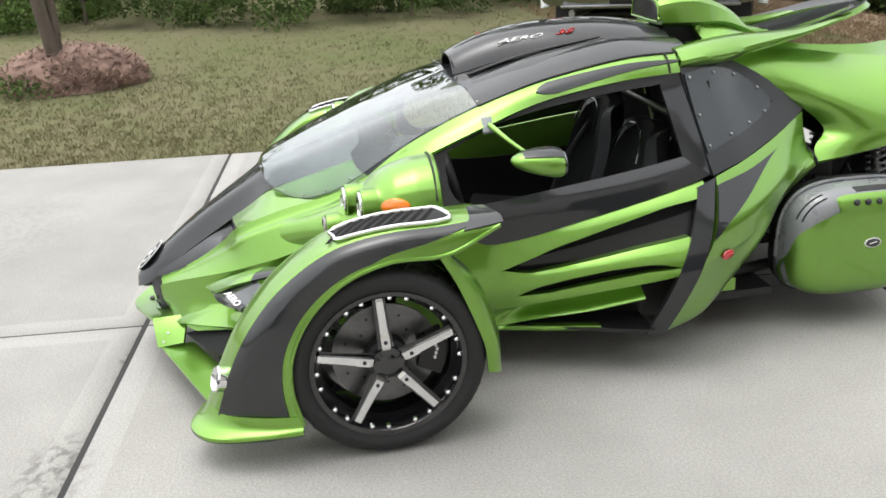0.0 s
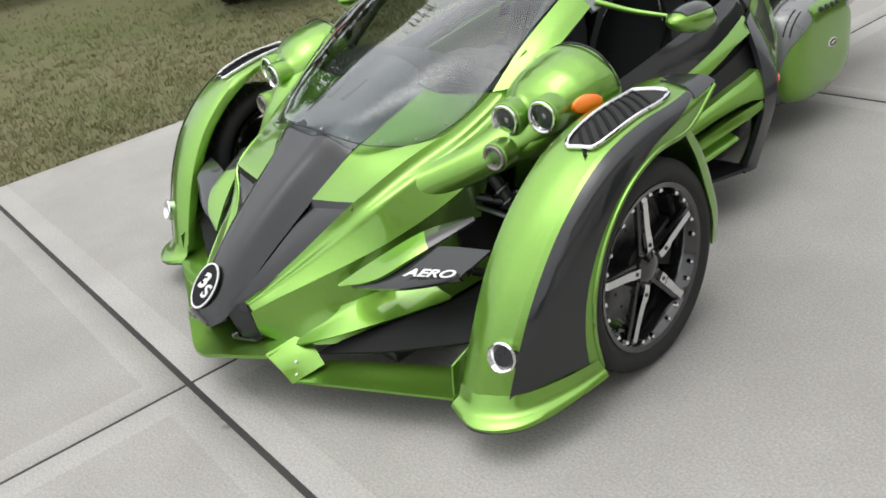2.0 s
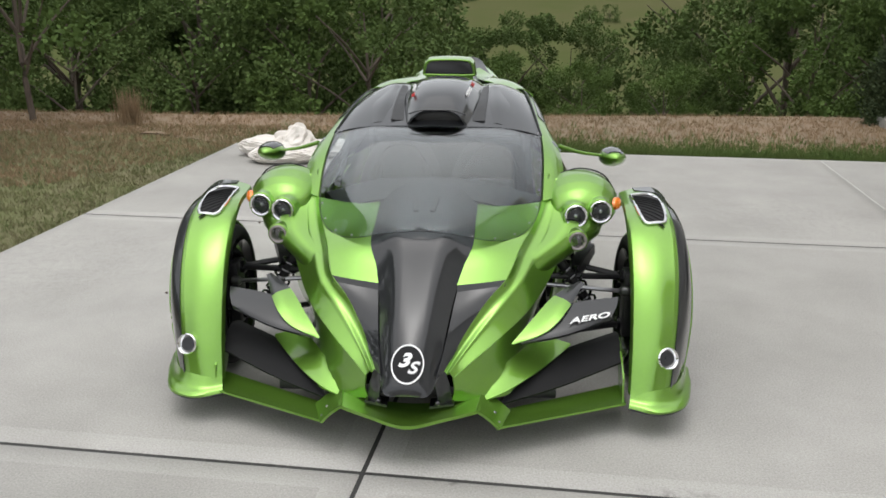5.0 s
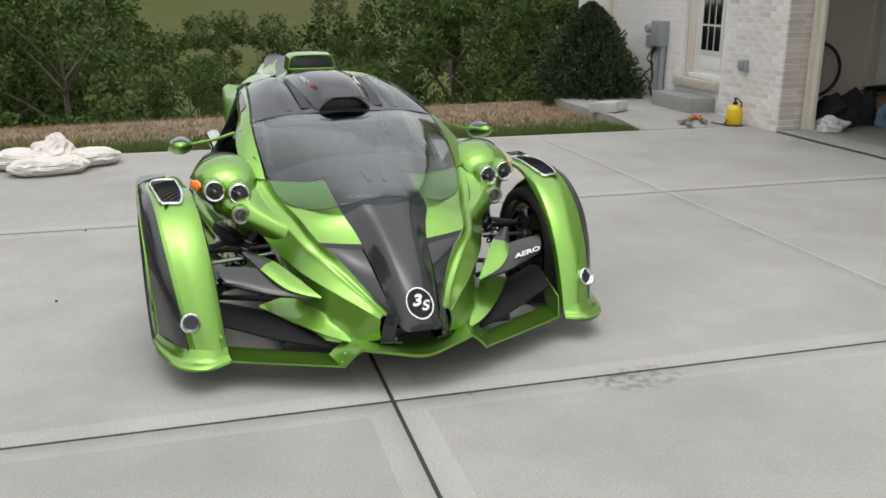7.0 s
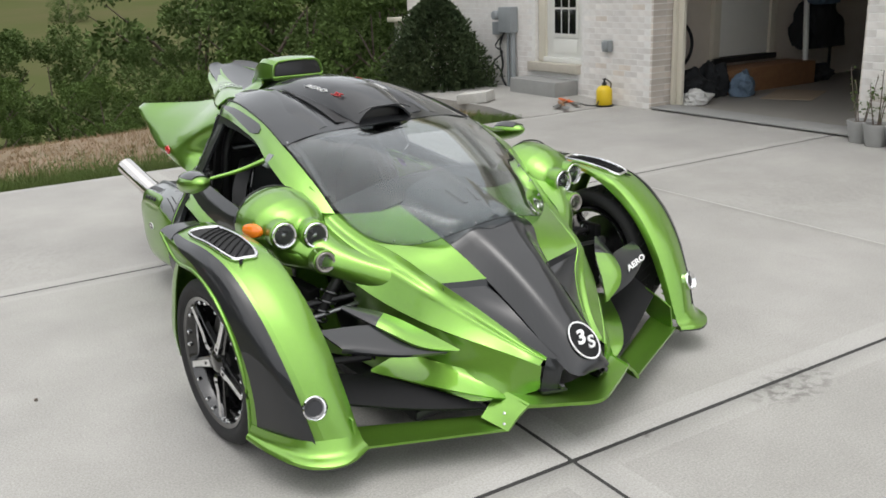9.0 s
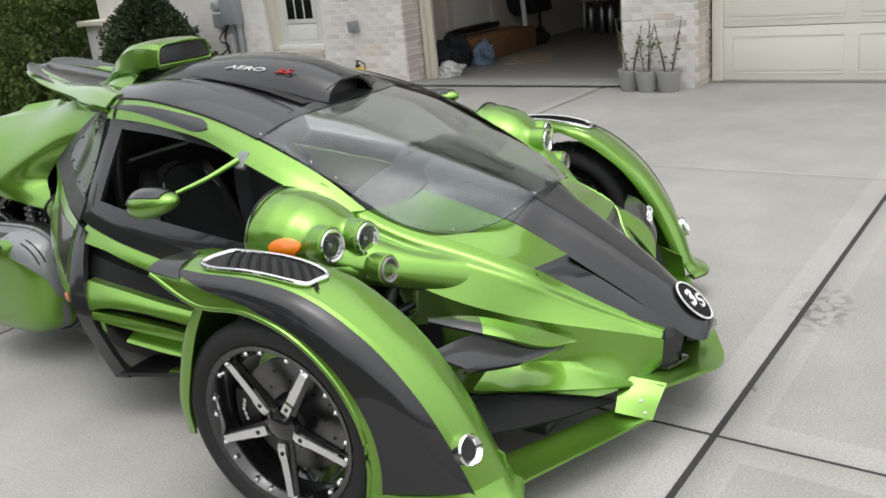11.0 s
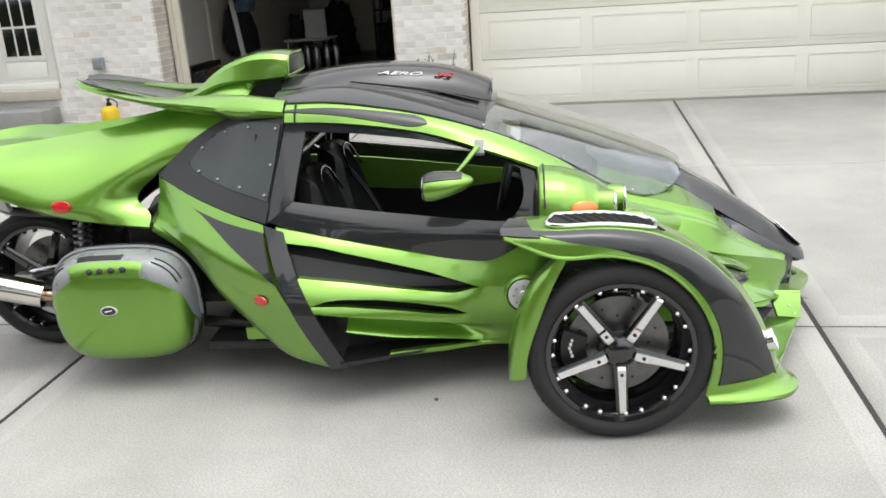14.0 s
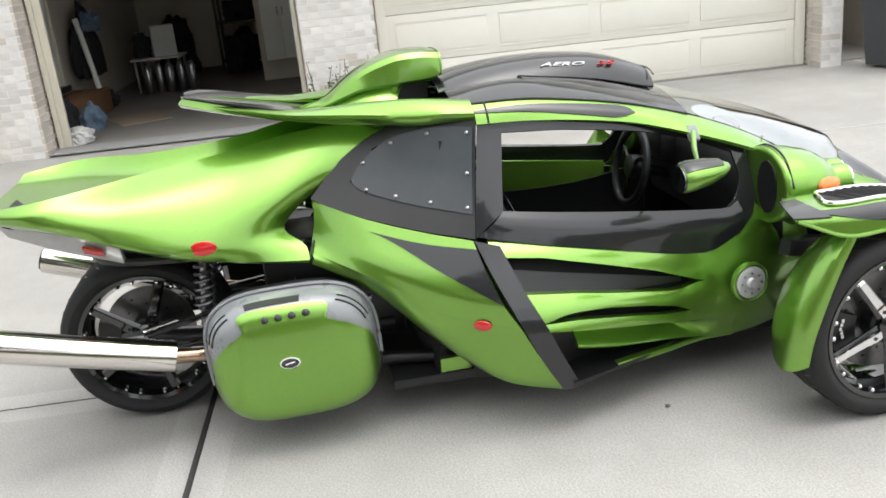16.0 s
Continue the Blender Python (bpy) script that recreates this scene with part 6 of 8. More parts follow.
def wheel(name, at, s, radius, width, spoke_start, parent, cap_mat=CHROME):
    """A road wheel: its outer face looks towards x * s."""
    m = Matrix.Translation(at) @ Matrix.Diagonal((s, 1, 1, 1))
    R, w = radius, width / 2
    r = R * 0.775
    hub = part(name, lathe([(-w, r), (-w * 0.8, r - 0.02), (-w * 0.4, r - 0.025), (0.2 * w, r - 0.022), (0.62 * w, r - 0.012), (0.80 * w, r - 0.004), (0.90 * w, r + 0.004), (0.86 * w, r - 0.010), (0.45 * w, r - 0.035), (-w * 0.7, r - 0.034), (-w * 0.75, r - 0.004)], 40, m, closed=True), BLACK_GLOSS, parent, "black alloy wheel with chrome-capped spokes")
    prof = []
    for x, q in ((-0.80, r + 0.002), (-0.97, r + 0.018), (-1.0, (r + R) / 2), (-0.93, R - 0.014), (-0.78, R - 0.003), (-0.35, R), (-0.30, R - 0.006), (-0.26, R), (0, R), (0.26, R), (0.30, R - 0.006), (0.35, R), (0.78, R - 0.003), (0.93, R - 0.014), (1.0, (r + R) / 2), (0.97, r + 0.018), (0.84, r + 0.002)):
        prof.append((x * w, q))
    tyre = part("tyre", lathe(prof, 64, m, closed=True), RUBBER, hub, "black low-profile tyre")
    # Black bars level with the tread give the shade of cut grooves.
    bt = bmesh.new()
    for k in range(36):
        for sg in (-1, 1):
            a = 2 * math.pi * (k + 0.5 * (sg > 0)) / 36
            box(-0.026, 0.026, -0.003, 0.003, -0.006, 0.0004, 0, m @ pose(0, 0, 0, math.degrees(a)) @ Matrix.Translation((sg * w * 0.50, 0, R - 0.0003)) @ pose(0, 0, 0, 0, 0, sg * 25), bt)
    part("tread_groove", bt, BLACK, tyre)["kind"] = "stuff"
    for k in range(5):
        a = spoke_start + 72 * k
        mm = m @ pose(0, 0, 0, a - 90)
        arm = part("spoke", shell([[mm @ q for q in row] for row in loft([[(0.60 * w, -0.024, 0.02), (0.66 * w, -0.020, 0.09), (0.72 * w, -0.018, r - 0.02)], [(0.70 * w, 0, 0.02), (0.74 * w, 0, 0.09), (0.80 * w, 0, r - 0.02)], [(0.60 * w, 0.024, 0.02), (0.66 * w, 0.020, 0.09), (0.72 * w, 0.018, r - 0.02)]], 8, 5)], 0.02, m @ V(-1, 0, 0)), BLACK_GLOSS, hub)
        cap_rows = [[mm @ V(x * w, e * q, z) for e in (-1, -0.92, 0.92, 1)] for x, q, z in ((0.80, 0.0115, 0.046), (0.845, 0.0125, 0.056), (0.85, 0.0125, 0.088), (0.83, 0.0115, 0.096), (0.835, 0.0105, 0.14), (0.855, 0.010, r - 0.024), (0.80, 0.0095, r - 0.016))]
        cap_ob = part("spoke_cap", shell(cap_rows, 0.010, m @ V(-1, 0, 0)), cap_mat, arm, "chrome spoke cap" if cap_mat is CHROME else "black spoke cap", 15)
        part("cap_bolt", lathe([(0.84 * w, 0.006), (0.865 * w, 0.006), (0.868 * w, 0.003), (0.855 * w, 0.001)], 8, mm @ Matrix.Translation((0, 0, 0.072))), BLACK, cap_ob)
    part("hub_cap", lathe([(0.55 * w, 0.052), (0.72 * w, 0.048), (0.80 * w, 0.034), (0.84 * w, 0.028), (0.84 * w, 0.001)], 10, m), BLACK_GLOSS, hub)
    for k in range(20):
        a = 2 * math.pi * (k + 0.25 * (k % 2)) / 20
        part("rim_bolt", lathe([(0.70 * w, 0.0075), (0.82 * w, 0.0072), (0.86 * w, 0.003)], 8, m @ Matrix.Translation((0, (r - 0.018) * math.cos(a), (r - 0.018) * math.sin(a)))), CHROME, hub)
    disc = part("brake_disc", lathe([(0.02 * w, 0.065), (0.02 * w, 0.158), (0.10 * w, 0.158), (0.10 * w, 0.065)], 40, m, closed=True), DISC, hub, "drilled steel brake disc")
    for k in range(16):
        a = 2 * math.pi * k / 16
        q = 0.095 + 0.03 * (k % 2)
        part("disc_hole", lathe([(0.10 * w, 0.005), (0.115 * w, 0.005)], 6, m @ Matrix.Translation((0, q * math.cos(a), q * math.sin(a)))), BLACK, disc)
    part("hub_barrel", lathe([(-0.6 * w, 0.07), (0.5 * w, 0.062), (0.55 * w, 0.05)], 20, m), BLACK, hub)
    part("brake_caliper", rings([[m @ V(x * w, q * math.cos(b), q * math.sin(b)) for q, x in ((0.10, -0.1), (0.178, -0.1), (0.178, 0.32), (0.10, 0.32))] for b in (radians(160 + 6 * k) for k in range(9))]), BLACK, hub)
    return hub


for s, start in ((1, -88), (-1, 86)):
    w0 = wheel("front_wheel", (s * 0.884, 0.026, 0.286), s, 0.290, 0.205, start, trike)
    w0.matrix_basis = STEER[s]
    for k in range(5):
        part("caliper_mark", box(0, 0.002, -0.004, 0.004, -0.005, 0.005, 0.0, Matrix.Translation((s * 0.920, -0.125 + 0.004 * abs(k - 2), 0.262 + 0.013 * k))), WHITE_INK, w0)
wheel("rear_wheel", (0, -2.235, 0.280), 1, 0.295, 0.27, 70, trike, BLACK_GLOSS)

shifting = True
# front suspension arms, springs and steering rods
for s in (1, -1):
    for z, zi, y0, y1 in ((0.40, 0.44, 0.14, -0.12), (0.20, 0.20, 0.17, -0.15)):
        part("suspension_arm", tube([(s * 0.79, 0.0, z), (s * 0.44, y0, zi)], 0.013, 8), BLACK, trike)
        part("suspension_arm", tube([(s * 0.79, 0.0, z), (s * 0.46, y1, zi)], 0.013, 8), BLACK, trike)
        part("ball_joint", lathe([(-0.03, 0.014), (-0.02, 0.026), (0.02, 0.026), (0.03, 0.014)], 12, Matrix.Translation((s * 0.785, 0, z))), BLACK_GLOSS, trike)
    part("tie_rod", tube([(s * 0.79, 0.10, 0.37), (s * 0.45, 0.12, 0.40)], 0.009, 8), STEEL, trike)
    part("rod_end", lathe([(-0.02, 0.012), (-0.012, 0.02), (0.012, 0.02), (0.02, 0.012)], 12, Matrix.Translation((s * 0.775, 0.10, 0.371))), STEEL, trike)
    part("wheel_upright", box(s * 0.80 - 0.02, s * 0.80 + 0.02, -0.05, 0.06, 0.16, 0.43, 0.012), BLACK, trike)
    a, b = V(s * 0.70, 0.06, 0.22), V(s * 0.50, 0.10, 0.52)
    strut = part("shock_absorber", tube([a, b], 0.020, 12), BLACK, trike)
    coil = []
    d = (b - a)
    e1 = d.cross(V(0, 1, 0)).normalized()
    e2 = d.cross(e1).normalized()
    for k in range(97):
        t = 0.12 + 0.7 * k / 96
        an = 2 * math.pi * 7 * k / 96
        coil.append(a + d * t + (e1 * math.cos(an) + e2 * math.sin(an)) * 0.036)
    part("coil_spring", tube(coil, 0.0055, 6, 97), BLACK_GLOSS, strut)
    part("inner_panel", box(s * 0.43 - 0.012, s * 0.43 + 0.012, -0.2, 0.2, 0.17, 0.46, 0.004), BLACK, trike)
    part("upright_duct", box(s * 0.45 - 0.03, s * 0.58, -0.19, -0.13, 0.44, 0.55, 0.01), BLACK, trike)

# rear suspension, engine and side cases
for s in (1, -1):
    part("swing_arm", tube([(s * 0.16, -2.235, 0.295), (s * 0.20, -1.85, 0.27), (s * 0.22, -1.40, 0.25)], 0.032, 10), BLACK, trike)
    part("lower_rail", tube([(s * 0.32, -1.75, 0.19), (s * 0.42, -1.2, 0.17)], 0.022, 10), BLACK, trike)
    part("radius_rod", tube([(s * 0.235, -2.22, 0.335), (s * 0.275, -1.72, 0.455)], 0.009, 8), BLACK_GLOSS, trike)
    part("radius_rod", tube([(s * 0.235, -2.20, 0.285), (s * 0.275, -1.72, 0.325)], 0.009, 8), BLACK_GLOSS, trike)
    part("axle_clamp", box(s * 0.215 - 0.025, s * 0.215 + 0.025, -2.30, -2.205, 0.27, 0.345, 0.010), ALU, trike, "machined axle clamp")
    part("axle_nut", lathe([(-0.02, 0.024), (0.02, 0.024), (0.028, 0.014)], 12, pose(s * 0.245, -2.225, 0.300, 0, 0, 0 if s > 0 else 180)), CHROME, trike)
    part("torque_rod", tube([(s * 0.235, -2.21, 0.335), (s * 0.27, -1.70, 0.47)], 0.011, 8), BLACK, trike)
    part("torque_rod", tube([(s * 0.235, -2.21, 0.30), (s * 0.27, -1.62, 0.285)], 0.011, 8), BLACK, trike)
    part("clamp_bolt", tube([(s * 0.24, -2.22, 0.36), (s * 0.245, -2.10, 0.385)], 0.007, 8), CHROME, trike)
    a, b = V(s * 0.20, -2.02, 0.33), V(s * 0.20, -1.985, 0.60)
    strut = part("rear_shock", tube([a, b], 0.017, 12), STEEL, trike)
    coil = [a.lerp(b, 0.22 + 0.6 * k / 96) + V(0.032 * math.cos(2 * math.pi * 6 * k / 96), 0.032 * math.sin(2 * math.pi * 6 * k / 96), 0) for k in range(97)]
    part("coil_spring", tube(coil, 0.0055, 6, 97), SPRING, strut)
    ex = [(s * 0.355, -2.115, 0.30), (s * 0.39, -2.35, 0.37), (s * 0.425, -2.665, 0.465)]
    muff = part("exhaust_silencer", tube(ex, 0.052, 24, 9), EXHAUST, trike, "polished exhaust silencer angled upward")
    part("exhaust_mouth", tube([(s * 0.424, -2.655, 0.462), (s * 0.4265, -2.672, 0.467)], 0.043, 20), BLACK, muff)
    part("exhaust_pipe", tube([(s * 0.356, -2.12, 0.30), (s * 0.34, -2.02, 0.285), (s * 0.28, -1.75, 0.27), (s * 0.2, -1.5, 0.3)], 0.024, 12), HEADER, muff)
    part("side_bracket", box(s * 0.52 - 0.006, s * 0.52 + 0.006, -1.30, -1.20, 0.165, 0.215, 0.006), GREEN, trike)
    # luggage case
    case = part("side_case", rings([[V(s * x, -1.735 + (0.262 * k) * math.copysign(abs(math.cos(a)) ** 0.62, math.cos(a)) - 0.02 * math.sin(a), 0.302 + (0.215 * k) * math.copysign(abs(math.sin(a)) ** 0.62, math.sin(a)) + 0.012 * math.cos(a)) for a in (2 * math.pi * j / 36 for j in range(36))] for x, k in ((0.36, 0.9), (0.40, 0.985), (0.45, 1.0), (0.452, 0.99))]), BLACK, trike, "rounded green and silver luggage case")
    part("case_seal", tube([V(s * 0.455, -1.735 + 0.262 * math.copysign(abs(math.cos(a)) ** 0.62, math.cos(a)) - 0.02 * math.sin(a), 0.302 + 0.215 * math.copysign(abs(math.sin(a)) ** 0.62, math.sin(a)) + 0.012 * math.cos(a)) for a in (2 * math.pi * j / 36 for j in range(37))], 0.005, 6, 73), BLACK, case)
    part("case_trim", tube([V(s * 0.460, -1.735 + 0.263 * math.copysign(abs(math.cos(a)) ** 0.62, math.cos(a)) - 0.02 * math.sin(a), 0.302 + 0.216 * math.copysign(abs(math.sin(a)) ** 0.62, math.sin(a)) + 0.012 * math.cos(a)) for a in (radians(-8 + 196 * j / 24) for j in range(25))], 0.007, 6, 49), SILVER_CASE, case)
    lid = [[V(s * x, -1.735 + (0.258 * k) * math.copysign(abs(math.cos(a)) ** 0.62, math.cos(a)) - 0.02 * math.sin(a), 0.302 + (0.211 * k) * math.copysign(abs(math.sin(a)) ** 0.62, math.sin(a)) + 0.012 * math.cos(a)) for a in (2 * math.pi * j / 60 for j in range(60))] for x, k in ((0.455, 1.0), (0.50, 0.985), (0.54, 0.93), (0.565, 0.84), (0.578, 0.70), (0.584, 0.45), (0.586, 0.15))]
    part("case_lid", rings(lid), SILVER_CASE, case, "grey moulded case lid")
    prof = ((0.455, 1.0), (0.50, 0.985), (0.54, 0.93), (0.565, 0.84), (0.578, 0.70), (0.584, 0.45), (0.587, 0.0))

    def lid_at(a, k, lift):
        """A place on the case lid: angle a, and k from its middle to its rim."""
        x = float(np.interp(k, [q[1] for q in reversed(prof)], [q[0] for q in reversed(prof)])) + lift
        return V(s * x, -1.735 + 0.258 * (k + lift) * math.copysign(abs(math.cos(a)) ** 0.62, math.cos(a)) - 0.02 * k * math.sin(a), 0.302 + 0.211 * (k + lift) * math.copysign(abs(math.sin(a)) ** 0.62, math.sin(a)) + 0.012 * k * math.cos(a))
    face = []
    for j in range(97):
        a = 2 * math.pi * j / 96 - math.pi / 2
        d = abs(math.degrees(a) - 90)
        lim = float(np.interp(d, (0, 20, 26, 31, 50, 70, 86, 98, 108, 180), (0.90, 0.90, 0.88, 0.70, 0.71, 0.80, 0.93, 0.99, 1.0, 1.0)))
        face.append([lid_at(a, lim * q, 0.006) for q in (0.02, 0.3, 0.5, 0.65, 0.78, 0.88, 0.95, 1.0)])
    part("case_face", shell(face, 0.005, (s * 0.42, -1.735, 0.302)), GREEN, case, "glossy green case face")
    for k in (0.92, 0.955):
        for a0, a1 in ((18, 58), (122, 162)):
            part("case_groove", tube([lid_at(radians(a0 + (a1 - a0) * q / 8), k, 0.001) for q in range(9)], 0.003, 6), BLACK, case)
    part("case_grip", shell([[lid_at(radians(a), k, 0.003) for k in (0.925, 0.945, 0.965)] for a in range(84, 106, 3)], 0.006, (s * 0.42, -1.735, 0.302)), BLACK, case)
    for k in range(4):
        part("case_stud", lathe([(0, 0.012), (0.006, 0.010), (0.008, 0.003)], 14, facing((s * 0.577, -1.80 + 0.040 * k, 0.462 + 0.002 * k), (s * 0.8, 0, 0.55)) @ pose(0, 0, 0, 0, -90, 0)), LAMP_DARK, case)
    em = facing((s * 0.592, -1.745, 0.318), (s, 0, 0.05))
    emb = part("case_badge", lathe([(-0.004, 0.018), (0.003, 0.018), (0.004, 0.014)], 24, em @ Matrix.Diagonal((1.7, 1, 1, 1)) @ pose(0, 0, 0, 0, -90, 0)), WHITE_INK, case, "oval black badge with pale rim")
    part("badge_face", lathe([(0.0035, 0.015), (0.005, 0.015)], 24, em @ Matrix.Diagonal((1.75, 1, 1, 1)) @ pose(0, 0, 0, 0, -90, 0)), BLACK_GLOSS, emb)
    part("badge_bar", box(-0.014, 0.014, -0.002, 0.002, 0.0045, 0.006, 0.0008, em @ pose(0, 0, 0, 0, 0, 12)), WHITE_INK, emb)
random.seed(5)
eng = part("engine_block", box(-0.24, 0.24, -1.80, -1.36, 0.20, 0.55, 0.03), BLACK, trike, "dark engine block")
for k in range(26):
    x, y, z = random.choice((-1, 1)) * random.uniform(0.22, 0.34), random.uniform(-1.85, -1.38), random.uniform(0.22, 0.6)
    if k % 3 == 0:
        part("engine_hose", tube([(x, y, z), (x * 1.02, y + random.uniform(-0.08, 0.08), z - 0.06), (x * 0.9, y + random.uniform(-0.2, 0.2), z - 0.14)], 0.008, 6), BLACK_GLOSS, eng)
    elif k % 3 == 1:
        part("engine_fitting", lathe([(-0.02, 0.012), (0.0, 0.02), (0.02, 0.014)], 10, pose(x, y, z, 0, 0, random.uniform(0, 180))), ALU, eng)
    else:
        part("engine_cover", box(-0.02, 0.02, -0.035, 0.035, -0.03, 0.03, 0.008, pose(x * 0.92, y, z, random.uniform(-20, 20), 0, random.uniform(-20, 20))), BLACK, eng)
part("rear_frame", tube([(-0.24, -1.85, 0.58), (-0.22, -2.3, 0.62), (0.22, -2.3, 0.62), (0.24, -1.85, 0.58)], 0.018, 8), BLACK, trike)
part("tail_underside", shell(loft([[(-0.29, -1.75, 0.60), (0, -1.75, 0.62), (0.29, -1.75, 0.60)], [(-0.31, -2.1, 0.63), (0, -2.1, 0.66), (0.31, -2.1, 0.63)], [(-0.27, -2.56, 0.78), (0, -2.6, 0.79), (0.27, -2.56, 0.78)]], 8, 8), 0.006, (0, -2.1, 2)), BLACK, trike)

shifting = False
# ---- house front with its garage: built square, then turned into line with the driveway ----
before_house = set(ob.name for ob in bpy.data.objects)
WX = -5.75          # face of the brickwork
HY0, G1A, G1B, G2A, G2B, HY1 = -9.3, -3.86, -1.34, -0.64, 3.80, 4.02
# Upper wall is unseen, raised to darken what the vehicle's side reflects.
WALL_H = 5.4


def core(name, blocks):
    bm = None
    for b in blocks:
        bm = box(*b, 0.0, None, bm)
    return solid(name, bm, MORTAR, "whitewashed brick house wall", "wall", kind="structure")


DY0, DY1, DZ0, DZ1 = -5.97, -5.04, 0.40, 2.50
back = WX - 0.30
face = WX - 0.004
wall_entry = core("wall_entry", [(back, face, HY0, DY0, -0.6, WALL_H), (back, face, DY1, G1A, -0.1, WALL_H), (back, face, DY0, DY1, -0.1, DZ0), (back, face, DY0, DY1, DZ1, WALL_H)])
wall_pier = core("wall_pier", [(back, face, G1B, G2A, -0.1, WALL_H)])
wall_end = core("wall_end", [(back, face, G2B, HY1, -0.1, WALL_H)])
core("wall_over_garage", [(back, face, G1A, G1B, 2.35, WALL_H), (back, face, G2A, G2B, 2.35, WALL_H)])
core("wall_gable", [(-13.0, back - 0.002, HY0 - 0.002, HY0 + 0.25, -0.6, WALL_H)])

# bricks: one shared block for stretchers, one for corner returns
BL, BH, BD = 0.194, 0.057, 0.030


def brick_mesh(name, lx, ly, lz, material):
    return mesh_of(name, box(-lx / 2, lx / 2, -ly / 2, ly / 2, -lz / 2, lz / 2, 0.0015, seg=1), material, 20)


M_BRICK = brick_mesh("brick", BD, BL, BH, BRICK)
M_HALF = brick_mesh("brick", BD, BL / 2 - 0.005, BH, BRICK)
M_TAN = brick_mesh("brick", BD, BL, BH, BRICK_TAN)
M_RET = brick_mesh("brick", BL, BD, BH, BRICK_TAN)
random.seed(11)


def brick_at(me, at, parent):
    ob = new("brick", me)
    ob.parent = parent
    ob.matrix_basis = Matrix.Translation(at) @ pose(0, 0, 0, random.uniform(-0.4, 0.4), 0, random.uniform(-0.5, 0.5))


def lay(parent, y0, y1, z0, z1, near=lambda y, z: True, skip=None):
    """Courses of bricks on a wall; those that are not near go into one mesh."""
    rest = bmesh.new()
    row = 0
    z = z0 + BH / 2
    while z < z1:
        y = y0 + (BL / 2 if row % 2 == 0 else 0.0)
        cells = []
        if row % 2:
            cells.append((y0 + BL / 4, M_HALF))
            y = y0 + BL + 0.005
        while y + BL / 2 <= y1 + 0.02:
            cells.append((y, M_TAN if random.random() < 0.07 else M_BRICK))
            y += BL + 0.010
        for yy, me in cells:
            if skip and skip[0] - 0.09 < yy < skip[1] + 0.09 and skip[2] - 0.02 < z < skip[3] + 0.02:
                continue
            at = (face - 0.0125 + random.uniform(-0.001, 0.002), yy, z)
            if near(yy, z):
                brick_at(me, at, parent)
            else:
                b2 = bmesh.new()
                b2.from_mesh(me)
                b2.transform(Matrix.Translation(at))
                tmp = bpy.data.meshes.new("tmp")
                b2.to_mesh(tmp)
                b2.free()
                rest.from_mesh(tmp)
                bpy.data.meshes.remove(tmp)
        z += BH + 0.010
        row += 1
    if len(rest.faces):
        ob = part("brick_courses", rest, BRICK, parent, sharp=20)
        ob["kind"] = "stuff"
    else:
        rest.free()


def returns(parent, y, z0, z1, sgn):
    """Bricks on the reveal of an opening."""
    z, row = z0 + BH / 2, 0
    while z < z1:
        for k in range(2):
            x = WX - 0.10 - 0.2 * k
            if x > back - 0.02:
                brick_at(M_RET, (x, y - sgn * 0.009, z), parent)
        z += BH + 0.010
        row += 1


def build_bricks():
    lay(wall_entry, HY0 + 0.02, G1A - 0.01, 0.0, 2.2, near=lambda y, z: y > -5.13 and z < 1.7, skip=(DY0, DY1, DZ0 - 0.2, DZ1))
    lay(wall_pier, G1B + 0.005, G2A, 0.0, 2.2)
    lay(wall_end, G2B + 0.005, HY1, 0.0, 2.2)
    returns(wall_entry, G1A, 0.0, 1.9, 1)
    returns(wall_pier, G1B, 0.0, 1.9, -1)
    returns(wall_pier, G2A, 0.0, 1.9, 1)
    returns(wall_end, G2B, 0.0, 1.9, -1)


# entry door with nine panes
door = thing("door_1", "white half-glazed entry door with nine small panes", "door", kind="structure")
fx = WX - 0.09
part("door_leaf", box(fx - 0.045, fx, DY0 + 0.15, DY1 - 0.05, 0.48, 2.42, 0.004), DOOR_WHITE, door)
for y0, y1, z0, z1 in ((DY0 + 0.01, DY0 + 0.15, 0.42, 2.50), (DY1 - 0.05, DY1 - 0.01, 0.42, 2.50), (DY0 + 0.15, DY1 - 0.05, 2.42, 2.50)):
    part("door_trim", box(fx - 0.06, fx + 0.035, y0, y1, z0, z1, 0.008), TRIM, door)
part("door_sill", box(WX - 0.2, WX + 0.06, DY0 - 0.09, DY1 - 0.02, 0.305, 0.415, 0.012), STONE_SILL, door, "cast stone door sill")
part("threshold", box(fx - 0.06, fx + 0.06, DY0 + 0.14, DY1 - 0.04, 0.416, 0.478, 0.008), DOOR_WHITE, door)
py0, py1, pz0, pz1 = DY0 + 0.31, DY1 - 0.19, 0.76, 2.02
part("glazing_frame", box(fx + 0.0005, fx + 0.012, py0 - 0.035, py1 + 0.035, pz0 - 0.035, pz1 + 0.035, 0.004), DOOR_WHITE, door)
for i in range(3):
    for j in range(4):
        wy, wz = (py1 - py0) / 3, (pz1 - pz0) / 4
        part("pane", box(fx + 0.0125, fx + 0.0165, py0 + i * wy + 0.012, py0 + (i + 1) * wy - 0.012, pz0 + j * wz + 0.012, pz0 + (j + 1) * wz - 0.012, 0.001), BLACK_GLOSS, door)
part("lower_panel", box(fx + 0.0005, fx + 0.010, py0 - 0.02, py1 + 0.02, 0.53, 0.70, 0.006), DOOR_WHITE, door)
solid("entry_step", box(WX + 0.002, WX + 0.36, -6.03, -5.10, 0.0, 0.232, 0.012), STEP_CONC, "grey concrete step below the entry door", "step")
